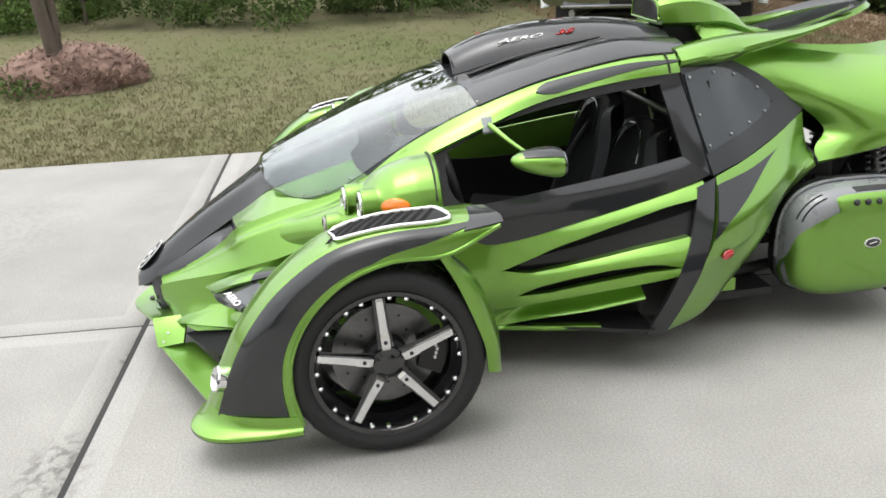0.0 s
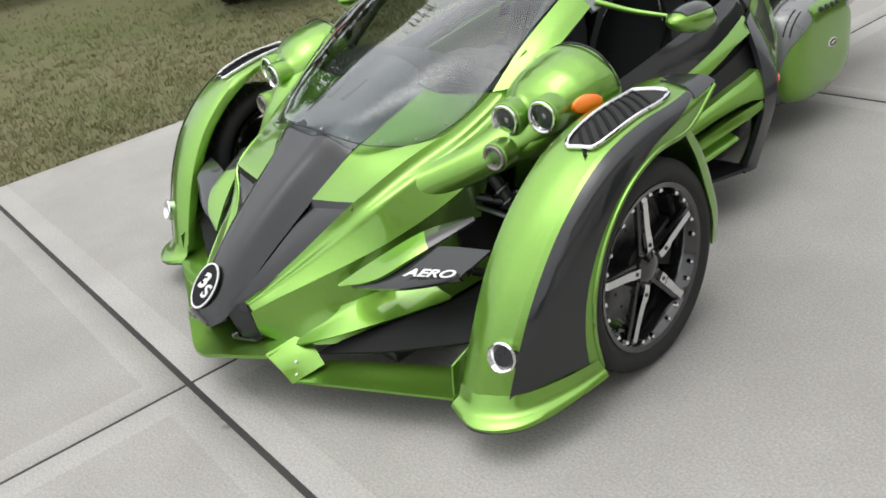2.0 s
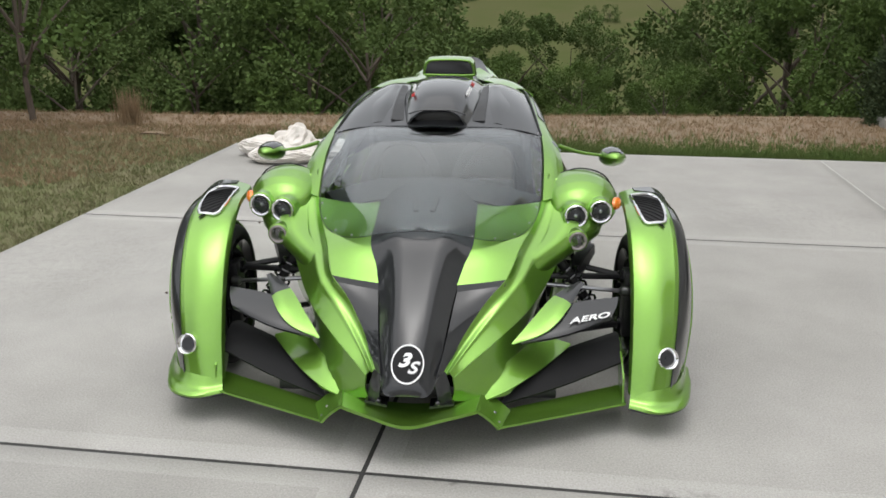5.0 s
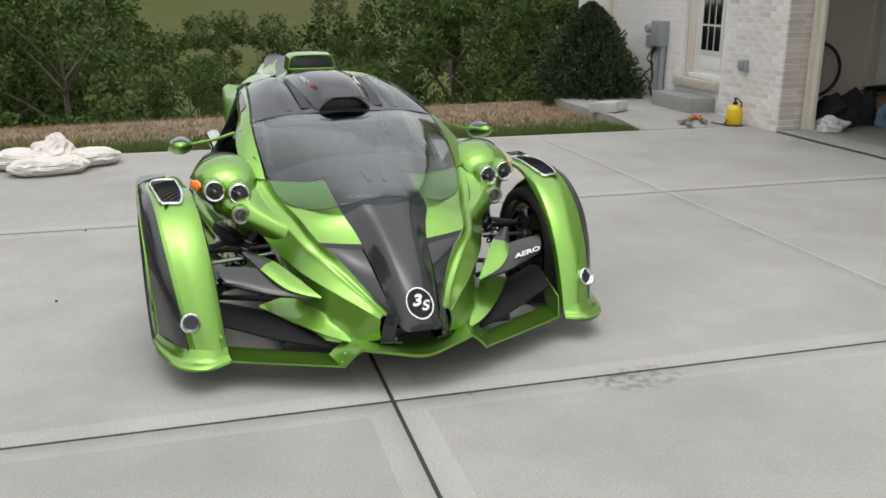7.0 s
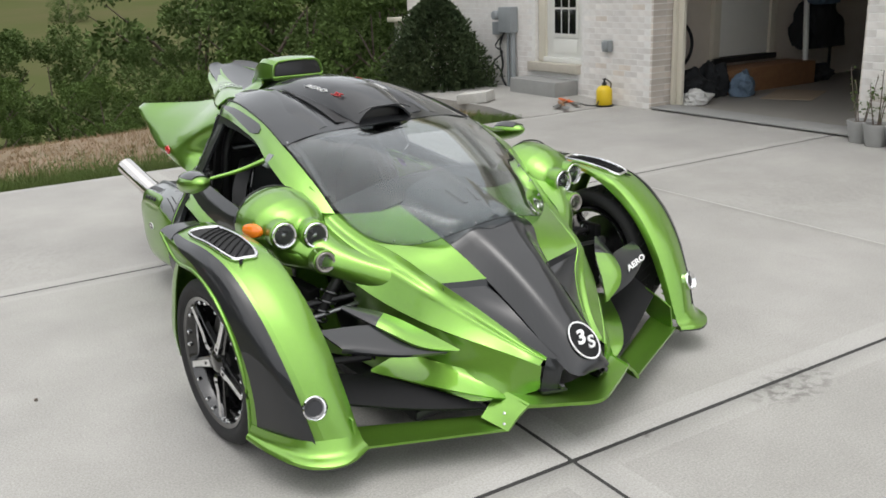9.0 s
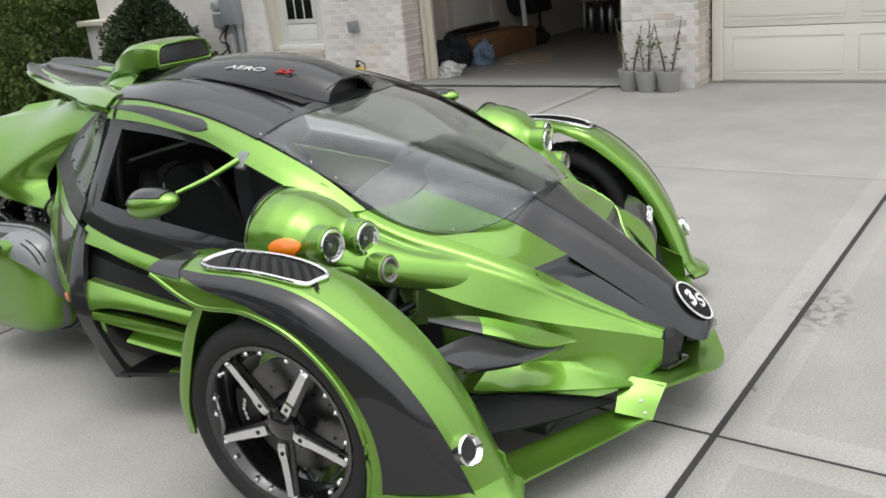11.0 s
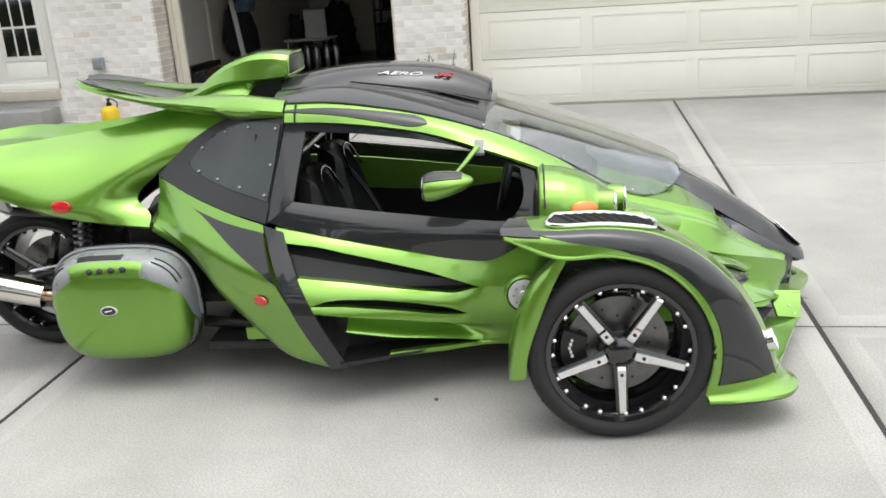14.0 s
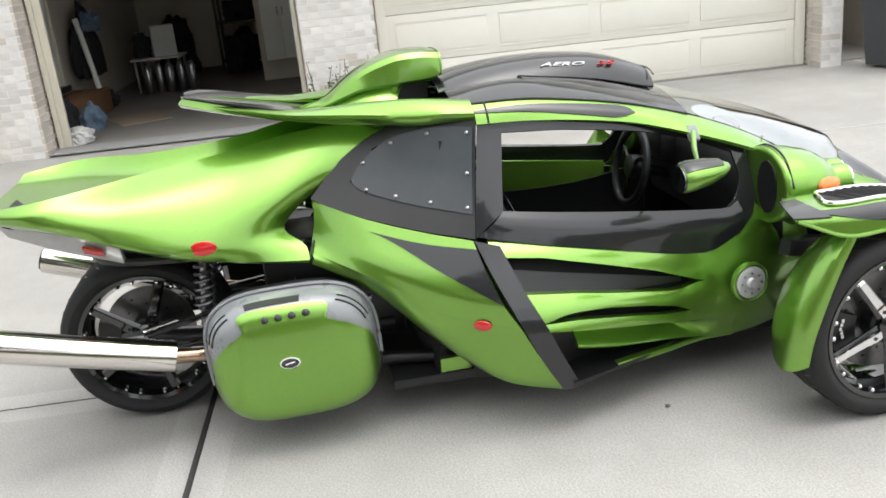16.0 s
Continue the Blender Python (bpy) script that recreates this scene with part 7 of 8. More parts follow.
# apron of concrete beside the house
APRON = 0.055       # the apron rises this far from the driveway's edge to the step
solid("apron", rings([[V(x, y, z) for y, z in ((-4.392, -0.06), (-4.392, 0.0), (-5.05, APRON), (-6.95, APRON), (-6.95, -0.06))] for x in (-6.03, -4.40)]), CONCRETE, "concrete apron beside the house wall", "pavement", kind="structure")
solid("splash_block", box(-0.15, 0.15, -0.19, 0.19, 0, 0.12, 0.012, pose(-4.55, -5.55, 0.05, 6, 0, 35)), SPLASH, "pale concrete splash block on the verge", "splash block")

# meter, conduits and outlet on the wall
meter = thing("electric_meter", "grey electric meter box with conduits on the brick wall", "meter box")
part("meter_box", box(WX, WX + 0.13, -6.60, -6.33, 0.765, 1.095, 0.010), GREY_METAL, meter)
part("side_box", box(WX, WX + 0.09, -6.80, -6.62, 0.73, 0.90, 0.01), GREY_METAL, meter)
part("meter_dial", lathe([(0, 0.085), (0.10, 0.085), (0.115, 0.07), (0.12, 0.001)], 24, Matrix.Translation((WX + 0.055, -6.655, 0.99)) @ Matrix.Diagonal((1.0, 0.72, 0.72, 1))), GREY_METAL, meter)
part("conduit", tube([(WX + 0.05, -6.38, 0.765), (WX + 0.05, -6.38, 0.0)], 0.038, 14), GREY_METAL, meter)
part("conduit", tube([(WX + 0.05, -6.49, 0.765), (WX + 0.05, -6.49, 0.0)], 0.022, 10), GREY_METAL, meter)
part("cable", tube([(WX + 0.05, -6.58, 0.765), (WX + 0.06, -6.66, 0.6), (WX + 0.05, -6.62, 0.35), (WX + 0.07, -6.63, 0.2), (WX + 0.05, -6.55, 0.05)], 0.014, 8), BLACK, meter)
part("cable", tube([(WX + 0.05, -6.56, 0.765), (WX + 0.07, -6.76, 0.58), (WX + 0.05, -6.62, 0.50), (WX + 0.07, -6.80, 0.36), (WX + 0.06, -6.66, 0.26), (WX + 0.05, -6.62, 0.10)], 0.010, 8), BLACK, meter)
outlet = thing("wall_outlet", "small grey weatherproof outlet on brick", "outlet")
part("outlet_box", box(WX, WX + 0.07, -4.595, -4.485, 0.60, 0.73, 0.012), GREY_METAL, outlet)
part("outlet_cover", box(WX + 0.0705, WX + 0.095, -4.58, -4.50, 0.63, 0.72, 0.01), GREY_METAL, outlet)
solid("downspout", box(WX, WX + 0.07, -8.12, -8.03, -0.1, 3.0, 0.012), TRIM, "cream downspout on the brick wall", "downspout")
ledge = thing("porch_ledge", "white ledge at the house corner", "ledge")
part("ledge_cap", box(WX - 0.2, WX + 0.35, HY0 - 0.05, HY0 + 0.55, 0.86, 0.93, 0.01), TRIM, ledge)
part("ledge_base", box(WX - 0.1, WX + 0.25, HY0, HY0 + 0.5, -0.4, 0.858, 0.01), MORTAR, ledge)

# garage: frame, room and what stands in it
frame_1 = thing("garage_opening", "cream painted frame of an open garage", "garage door frame", kind="structure")
part("jamb", box(back - 0.02, back + 0.03, G1A + 0.03, G1A + 0.075, 0, 2.35, 0.006), TRIM, frame_1)
part("jamb", box(back - 0.02, back + 0.03, G1B - 0.075, G1B - 0.03, 0, 2.35, 0.006), TRIM, frame_1)
part("stop_strip", box(back - 0.07, back - 0.022, G1A + 0.03, G1A + 0.14, 0, 2.35, 0.006), TRIM, frame_1)
part("lintel", box(back - 0.02, back + 0.03, G1A, G1B, 2.30, 2.348, 0.006), TRIM, frame_1)
solid("garage_floor", box(-13.0, back + 0.04, G1A - 0.6, 5.0, -0.05, 0.015, 0.004), GAR_FLOOR, "bare concrete garage floor", "floor", kind="structure")
solid("garage_threshold", box(back - 0.04, WX + 0.02, G1A + 0.01, G1B - 0.01, 0.0155, 0.03, 0.004), STEP_CONC, "worn concrete garage threshold", "threshold", kind="structure")
solid("wall_garage_side", box(-13.0, back - 0.004, -4.55, -4.40, 0.0, 2.9, 0), GAR_WALL, "tan plaster garage wall", "wall", kind="structure")
solid("wall_garage_back", box(-13.15, -13.0, -4.55, 5.0, 0.0, 2.9, 0), GAR_WALL, "tan plaster garage wall", "wall", kind="structure")
solid("wall_garage_inner", box(-13.0, back - 0.004, 4.9, 5.05, 0.0, 2.9, 0), GAR_WALL, "tan plaster garage wall", "wall", kind="structure")
solid("ceiling_garage", box(-13.15, back - 0.002, -4.55, 5.05, 2.9, 3.0, 0), GAR_WALL, "plain garage ceiling", "ceiling", kind="structure")
# Unseen roof slab, added on top of the raised walls.
solid("roof_house", box(-13.6, WX + 0.4, HY0 - 0.4, HY1 + 0.3, WALL_H + 0.002, WALL_H + 0.25, 0.02), TRIM, "cream eaves of the house roof", "roof", kind="structure")
inner = thing("door_2", "closed cream panelled door inside the garage", "door", kind="structure")
part("door_leaf", box(-8.25, -7.35, -4.396, -4.36, 0.42, 2.4, 0.004), DOOR_WHITE, inner)
for x0, x1 in ((-8.37, -8.255), (-7.345, -7.23)):
    part("door_trim", box(x0, x1, -4.398, -4.33, 0.36, 2.45, 0.006), TRIM, inner)
part("door_threshold", box(-8.37, -7.23, -4.398, -4.30, 0.34, 0.41, 0.006), BLACK, inner)
solid("wooden_step", box(-8.7, -7.1, -4.395, -3.95, 0.016, 0.30, 0.01), WOOD, "brown wooden step below the inner door", "step")


def heap(size, seed):
    """A ball of cloth pressed out of shape by noise, standing on its base."""
    bm = bmesh.new()
    bmesh.ops.create_icosphere(bm, subdivisions=4, radius=1)
    for v in bm.verts:
        n = noise.noise(v.co * 1.6 + V(seed, 0, 0)) * 0.45 + noise.noise(v.co * 4.5 + V(0, seed, 0)) * 0.22 + abs(noise.noise(v.co * 9 + V(seed, seed, 0))) * 0.12
        v.co = v.co * (1 + n)
        v.co = V(v.co.x * size[0], v.co.y * size[1], max(v.co.z, -0.55) * size[2] + 0.55 * size[2])
    lo = min(v.co.z for v in bm.verts)
    for v in bm.verts:
        v.co.z -= lo
    return bm


def crumpled(name, c, size, material, label, category, seed, group=""):
    return solid(name, heap(size, seed), material, label, category, group, m=Matrix.Translation(c))


crumpled("crumpled_coat", (-6.55, -4.05, 0.016), (0.24, 0.22, 0.20), CLOTH_DARK, "heap of black clothing on the garage floor", "clothing", 1.2)
crumpled("black_sack", (-6.95, -4.08, 0.016), (0.22, 0.20, 0.24), CLOTH_DARK, "heap of black bags by the garage wall", "clothing", 5.2)
crumpled("white_cloth", (-6.32, -3.72, 0.016), (0.17, 0.14, 0.10), CLOTH_WHITE, "crumpled white cloth on the garage floor", "cloth", 3.1)
crumpled("blue_cloth", (-7.15, -3.78, 0.016), (0.13, 0.12, 0.17), CLOTH_BLUE, "crumpled pale blue cloth on a heap", "cloth", 7.7)
crumpled("boots", (-8.95, -4.1, 0.016), (0.22, 0.16, 0.14), CLOTH_DARK, "dark boots on the garage floor", "boots", 9.1)
tyre_ob = thing("bicycle_wheel", "black bicycle wheel leaning on the garage wall", "wheel")
part("tyre", lathe([(0.02 * math.cos(a), 0.30 + 0.02 * math.sin(a)) for a in (2 * math.pi * k / 8 for k in range(8))], 40, pose(-6.5, -4.32, 0.62, 0, 0, 80), closed=True), RUBBER, tyre_ob)
for k in range(12):
    a = math.pi * k / 12
    part("spoke", tube([V(-6.5, -4.32, 0.62) + V(0.28 * math.cos(a), 0.03 * math.cos(a), 0.28 * math.sin(a)), V(-6.5, -4.32, 0.62) - V(0.28 * math.cos(a), 0.03 * math.cos(a), 0.28 * math.sin(a))], 0.002, 5), STEEL, tyre_ob)
shelf = thing("clothes_rack", "dark rack of coats and a pale jacket in the garage", "rack")
bm = heap((0.40, 0.13, 0.52), 8.3)
bm.transform(Matrix.Translation((-9.05, -4.22, 0.42)))
part("coat", bm, CLOTH_DARK, shelf)
bm = heap((0.24, 0.10, 0.16), 2.2)
bm.transform(Matrix.Translation((-8.95, -4.08, 0.98)))
part("jacket", bm, CLOTH_BLUE, shelf)
part("rack_post", tube([(-8.62, -4.05, 0.30), (-8.75, -4.2, 1.15)], 0.035, 8), DOOR_WHITE, shelf)
part("rack_post", tube([(-9.45, -4.3, 0.016), (-9.45, -4.3, 1.5)], 0.02, 8), BLACK, shelf)
solid("cardboard_sheet", box(-0.42, 0.42, -0.28, 0.28, 0, 0.008, 0.002), CARTON, "flattened brown carton lying on the garage floor", "cardboard", m=pose(-7.6, -3.4, 0.016, 0, 0, 25))
bench = thing("work_table", "low work table with steel legs in the garage", "table")
part("tabletop", box(-10.55, -10.0, -3.95, -3.25, 0.46, 0.49, 0.01), CLOTH_WHITE, bench)
for x, y in ((-10.50, -3.90), (-10.05, -3.90), (-10.50, -3.30), (-10.05, -3.30)):
    part("leg", tube([(x, y, 0.016), (x, y, 0.465)], 0.02, 8), STEEL, bench)
solid("white_carton", box(-0.15, 0.15, -0.16, 0.16, 0, 0.42, 0.015), CLOTH_WHITE, "pale carton standing on the work table", "carton", m=pose(-10.25, -3.50, 0.491, 0, 0, 14))
crumpled("dark_bag", (-10.25, -3.80, 0.491), (0.13, 0.12, 0.22), CLOTH_DARK, "dark bag on the work table", "bag", 2.6)
tank = thing("steel_canister", "slim steel canister on the garage floor", "canister", pose(-9.90, -3.72, 0.016), group="canisters")
part("body", lathe([(0, 0.05), (0.02, 0.062), (0.34, 0.062), (0.38, 0.04), (0.40, 0.02)], 16, pose(0, 0, 0, 0, -90, 0)), STEEL, tank)
part("valve", box(-0.015, 0.015, -0.025, 0.025, 0.38, 0.42, 0.005), BLACK, tank)
for k in range(1, 5):
    copy_thing(tank, pose(-9.90 - 0.05 * (k % 2), -3.72 + 0.15 * k, 0.016))
solid("wall_garage_partition", box(-10.1, -10.0, -2.15, 4.9, 0.0, 2.9, 0), GAR_WALL, "tan plaster garage wall", "wall", kind="structure")
cab = thing("wall_cabinet", "white two-door cabinet hanging in the garage", "cabinet")
part("body", box(-9.998, -9.62, -2.04, -1.51, 0.32, 1.75, 0.01), DOOR_WHITE, cab)
for y0, y1, hy in ((-2.035, -1.778, -1.81), (-1.772, -1.515, -1.74)):
    dr = part("door", box(-9.618, -9.60, y0, y1, 0.33, 1.74, 0.004), DOOR_WHITE, cab)
    part("handle", tube([(-9.59, hy, 0.9), (-9.59, hy, 1.02)], 0.01, 6), STEEL, dr)
rack_dark = thing("storage_rack", "tall dark rack filled with black bags in the garage", "rack")
for x, y in ((-11.9, -2.95), (-11.9, -2.2), (-12.4, -2.95), (-12.4, -2.2)):
    part("upright", box(x - 0.02, x + 0.02, y - 0.02, y + 0.02, 0.016, 2.1, 0.004), BLACK, rack_dark)
for z in (0.15, 0.75, 1.35, 1.95):
    part("shelf", box(-12.42, -11.88, -2.97, -2.18, z, z + 0.03, 0.005), BLACK, rack_dark)
for k, z in enumerate((0.181, 0.781, 1.381)):
    crumpled("black_bag", (-12.15, -2.58, z), (0.2, 0.27, 0.22), CLOTH_DARK, "black bag on the storage rack", "bag", 3.3 + k, "bags on the rack")
crumpled("floor_clutter", (-11.6, -2.6, 0.016), (0.35, 0.25, 0.4), CLOTH_DARK, "dark clutter along the garage wall", "clutter", 4.4)
crumpled("floor_clutter", (-12.3, -3.7, 0.016), (0.4, 0.3, 0.55), CLOTH_DARK, "dark clutter along the garage wall", "clutter", 6.4)

# closed double garage door, four sections of long panels
gdoor = thing("garage_door", "closed cream double garage door with long raised panels", "garage door", kind="structure")
gx0 = back - 0.03
for k in range(5):
    z0 = 0.012 + 0.467 * k
    sect = part("door_section", box(gx0 - 0.04, gx0, G2A + 0.02, G2B - 0.02, z0, z0 + 0.461, 0.004), DOOR_CREAM, gdoor)
    cols = 4
    cw = (G2B - G2A - 0.30) / cols
    for c in range(cols):
        y0 = G2A + 0.15 + c * cw + 0.06
        y1 = y0 + cw - 0.12
        part("panel", box(gx0 + 0.0005, gx0 + 0.006, y0, y1, z0 + 0.085, z0 + 0.360, 0.005), DOOR_CREAM, sect)
        for zz in (z0 + 0.062, z0 + 0.384):
            part("panel_bead", box(gx0 + 0.0005, gx0 + 0.006, y0, y1, zz - 0.006, zz + 0.006, 0.003), DOOR_CREAM, sect)
part("door_seal", box(gx0 - 0.05, gx0 + 0.01, G2A + 0.02, G2B - 0.02, 0.0, 0.011, 0.002), BLACK, gdoor)
part("jamb", box(gx0 + 0.002, gx0 + 0.045, G2A + 0.03, G2A + 0.12, 0.012, 2.35, 0.006), DOOR_CREAM, gdoor)
part("jamb", box(gx0 + 0.002, gx0 + 0.045, G2B - 0.12, G2B - 0.03, 0.012, 2.35, 0.006), DOOR_CREAM, gdoor)

# wheeled bin at the end of the house
wbin = thing("wheeled_bin", "dark grey wheeled rubbish bin beside the house", "bin", m=pose(-5.32, 4.42, 0, 0, 0, -70))
part("body", rings([[V(x * w, y * d, z) for x, y in ((-1, -1), (1, -1), (1, 1), (-1, 1))] for z, w, d in ((0.03, 0.22, 0.26), (0.9, 0.28, 0.33), (0.98, 0.29, 0.34))]), BIN, wbin)
part("lid", box(-0.30, 0.30, -0.36, 0.36, 0.985, 1.05, 0.03), BIN, wbin)
part("front_recess", box(-0.12, 0.12, -0.335, -0.28, 0.55, 0.85, 0.02), BLACK, wbin)
for s in (-1, 1):
    part("bin_wheel", lathe([(-0.03, 0.09), (-0.025, 0.1), (0.025, 0.1), (0.03, 0.09)], 20, Matrix.Translation((s * 0.24, 0.27, 0.1))), RUBBER, wbin)
part("lift_bar", tube([(-0.12, -0.32, 0.68), (0.12, -0.32, 0.68)], 0.012, 8), CLOTH_WHITE, wbin)


def leaf_quad(bm, at, size, d=None):
    """One pointed leaf."""
    d = d or V(random.gauss(0, 1), random.gauss(0, 1), random.gauss(0, 0.7))
    d = d.normalized()
    s = d.cross(V(random.gauss(0, 1), random.gauss(0, 1), random.gauss(0, 1))).normalized()
    a = bm.verts.new(at)
    b = bm.verts.new(at + d * size * 0.5 + s * size * 0.3)
    c = bm.verts.new(at + d * size)
    e = bm.verts.new(at + d * size * 0.5 - s * size * 0.3)
    bm.faces.new((a, b, c, e))


# potted plants against the pier
random.seed(21)
pot_ob = thing("potted_plant", "grey pot with a thin leggy plant by the brick pier", "potted plant", group="pots by the garage")
part("pot", lathe([(0, 0.075), (0.01, 0.08), (0.15, 0.105), (0.17, 0.112), (0.19, 0.112), (0.188, 0.10), (0.165, 0.095), (0.164, 0.001)], 24, pose(0, 0, 0, 0, -90, 0)), POT, pot_ob)
part("soil", lathe([(0.10, 0.09), (0.166, 0.096), (0.168, 0.001)], 16, pose(0, 0, 0, 0, -90, 0)), BARK, pot_ob)
stems = []
for k in range(4):
    a = random.uniform(0, 6.28)
    p = [V(0.03 * math.cos(a), 0.03 * math.sin(a), 0.15), V(0.07 * math.cos(a), 0.07 * math.sin(a), 0.34), V(0.09 * math.cos(a) + random.uniform(-0.08, 0.08), 0.12 * math.sin(a), 0.46 + 0.06 * k)]
    stems.append(p)
    part("stem", tube(p, (0.006, 0.003), 6), BARK, pot_ob)
bm = bmesh.new()
for p in stems:
    for q in spline(p, 26)[5:]:
        if random.random() < 0.75:
            leaf_quad(bm, q + V(random.gauss(0, 0.02), random.gauss(0, 0.02), 0), random.uniform(0.02, 0.04))
ob = part("foliage", bm, LEAF_LIGHT, pot_ob)
ob["kind"] = "stuff"
pot_ob.matrix_basis = pose(-5.63, -1.22, 0, 0, 0, 20)
for (x, y), r in (((-5.57, -1.03), 110), ((-5.57, -0.83), 200)):
    copy_thing(pot_ob, pose(x, y, 0, 0, 0, r))

# garden sprayer and tools by the wall
spray = thing("garden_sprayer", "yellow pump sprayer standing by the brick wall", "sprayer", m=pose(-5.58, -4.43, 0.004))
part("tank", lathe([(0, 0.10), (0.02, 0.115), (0.22, 0.115), (0.27, 0.09), (0.29, 0.05), (0.30, 0.001)], 24, pose(0, 0, 0, 0, -90, 0)), YELLOW, spray, "yellow plastic tank")
part("pump", lathe([(0.27, 0.035), (0.33, 0.035), (0.34, 0.015), (0.37, 0.015), (0.375, 0.03), (0.39, 0.028)], 14, pose(0, 0, 0, 0, -90, 0)), BLACK, spray)
part("handle", tube([(-0.05, 0.08, 0.26), (-0.03, 0.1, 0.33), (0.0, 0.02, 0.39)], 0.01, 8), BLACK, spray)
part("hose", tube([(0.1, 0, 0.08), (0.2, 0.05, 0.03), (0.22, -0.2, 0.02), (0.12, -0.35, 0.02)], 0.009, 8), BLACK, spray)
part("foot", lathe([(0, 0.14), (0.014, 0.14), (0.02, 0.11)], 20, pose(0, 0, 0, 0, -90, 0)), BLACK, spray)
spray.matrix_basis = spray.matrix_basis @ Matrix.Scale(0.8, 4)
for k, (x, y, r, m1) in enumerate(((-5.33, -4.80, 75, TOOL_ORANGE), (-5.22, -4.72, 35, WOOD), (-5.12, -4.63, 60, WOOD))):
    tool = thing("garden_tool", ("orange", "wooden", "worn wooden")[k] + " handled garden tool lying on concrete", "tool", m=pose(x, y, 0.05, 0, 0, r), group="tools by the wall")
    part("handle", tube([(-0.22, 0, 0), (0.05, 0, 0.004), (0.18, 0, 0.002)], 0.016, 8), m1, tool)
    part("tool_head", box(0.17, 0.33, -0.035, 0.035, -0.006, 0.01, 0.006), STEEL, tool)

turn = Matrix.Translation((-5.677, -3.97, 0)) @ Matrix.Rotation(radians(-4.26), 4, "Z") @ Matrix.Translation((5.75, 3.88, 0))
for ob in list(bpy.data.objects):
    if ob.name not in before_house and ob.parent is None:
        ob.matrix_basis = turn @ ob.matrix_basis

# sacks on the corner of the driveway
def sack(c, size, rz, seed, label):
    bm = bmesh.new()
    bmesh.ops.create_icosphere(bm, subdivisions=5, radius=1)
    for v in bm.verts:
        p = v.co.copy()
        x = math.copysign(abs(p.x) ** 0.6, p.x)
        y = math.copysign(abs(p.y) ** 0.7, p.y)
        z = math.copysign(abs(p.z) ** 0.9, p.z)
        pinch = 1 - 0.45 * max(0, abs(x) - 0.7) / 0.3
        n = noise.noise(p * 2.3 + V(seed, 0, 0)) * 0.22 + abs(noise.noise(p * 4 + V(0, seed, 0))) * 0.30 - abs(noise.noise(p * 7 + V(0, 0, seed))) * 0.12
        v.co = V(x * size[0], y * size[1] * pinch * (1 + n), (z + n * 0.8) * size[2] * pinch)
    lo = min(v.co.z for v in bm.verts)
    for v in bm.verts:
        v.co.z = max(v.co.z - lo - 0.015, 0.0)
    return solid("sack", bm, SACK, label, "sack", "sacks on the driveway", m=pose(*c, 0, 0, rz))


sack((1.66, -4.17, 0.0), (0.33, 0.17, 0.072), 8, 1.0, "full white woven sack lying on concrete")
sack((1.88, -4.45, 0.0), (0.30, 0.18, 0.085), 150, 2.4, "full white woven sack lying on concrete")
sack((1.38, -4.45, 0.0), (0.32, 0.17, 0.075), 20, 3.7, "full white woven sack lying on concrete")
bm = bmesh.new()
bmesh.ops.create_icosphere(bm, subdivisions=5, radius=1)
for v in bm.verts:
    p = v.co.copy()
    fold = abs(noise.noise(p * 1.7 + V(4.1, 0, 0))) * 0.7 - abs(noise.noise(p * 3.3 + V(0, 2.2, 0))) * 0.3
    rise = max(0.0, p.z)
    v.co = V(p.x * 0.22 * (1 - 0.55 * rise) * (1 + fold) - 0.05 * rise, p.y * 0.15 * (1 - 0.5 * rise) * (1 + fold), max(0.0, p.z * 0.17 * (1 + 0.6 * fold) + 0.02))
solid("sack", bm, SACK, "crumpled empty white sack heaped on full ones", "sack", "sacks on the driveway", m=pose(1.65, -4.42, 0.09, 0, 0, 25))

# ---- parked pickup ----
T = pose(4.70, -3.05, 0.0, 0, 0, -114.5)      # its y points forward, its origin lies under the rear bumper
truck = thing("pickup_truck", "white lifted pickup truck parked on the lawn", "truck", m=T)
part("bed_side", rings([[V(x, y, z) for x, z in ((-0.98, 0.78), (-1.0, 1.0), (-0.97, 1.38), (-0.93, 1.42), (0.93, 1.42), (0.97, 1.38), (1.0, 1.0), (0.98, 0.78))] for y in (0.12, 0.4, 2.0)]), TRUCK_WHITE, truck)
part("tailgate", box(-0.80, 0.80, 0.06, 0.125, 0.80, 1.42, 0.02), TRUCK_WHITE, truck, "plain white tailgate")
part("gate_handle", box(-0.14, 0.14, 0.045, 0.062, 1.20, 1.29, 0.01), BLACK, truck)
for k in range(6):
    part("gate_mark", box(0.36 + 0.06 * k, 0.405 + 0.06 * k, 0.054, 0.0595, 0.90, 0.935, 0.002), GREY_METAL, truck)
part("gate_badge", box(-0.70, -0.56, 0.054, 0.0595, 0.92, 0.96, 0.002), GREY_METAL, truck)
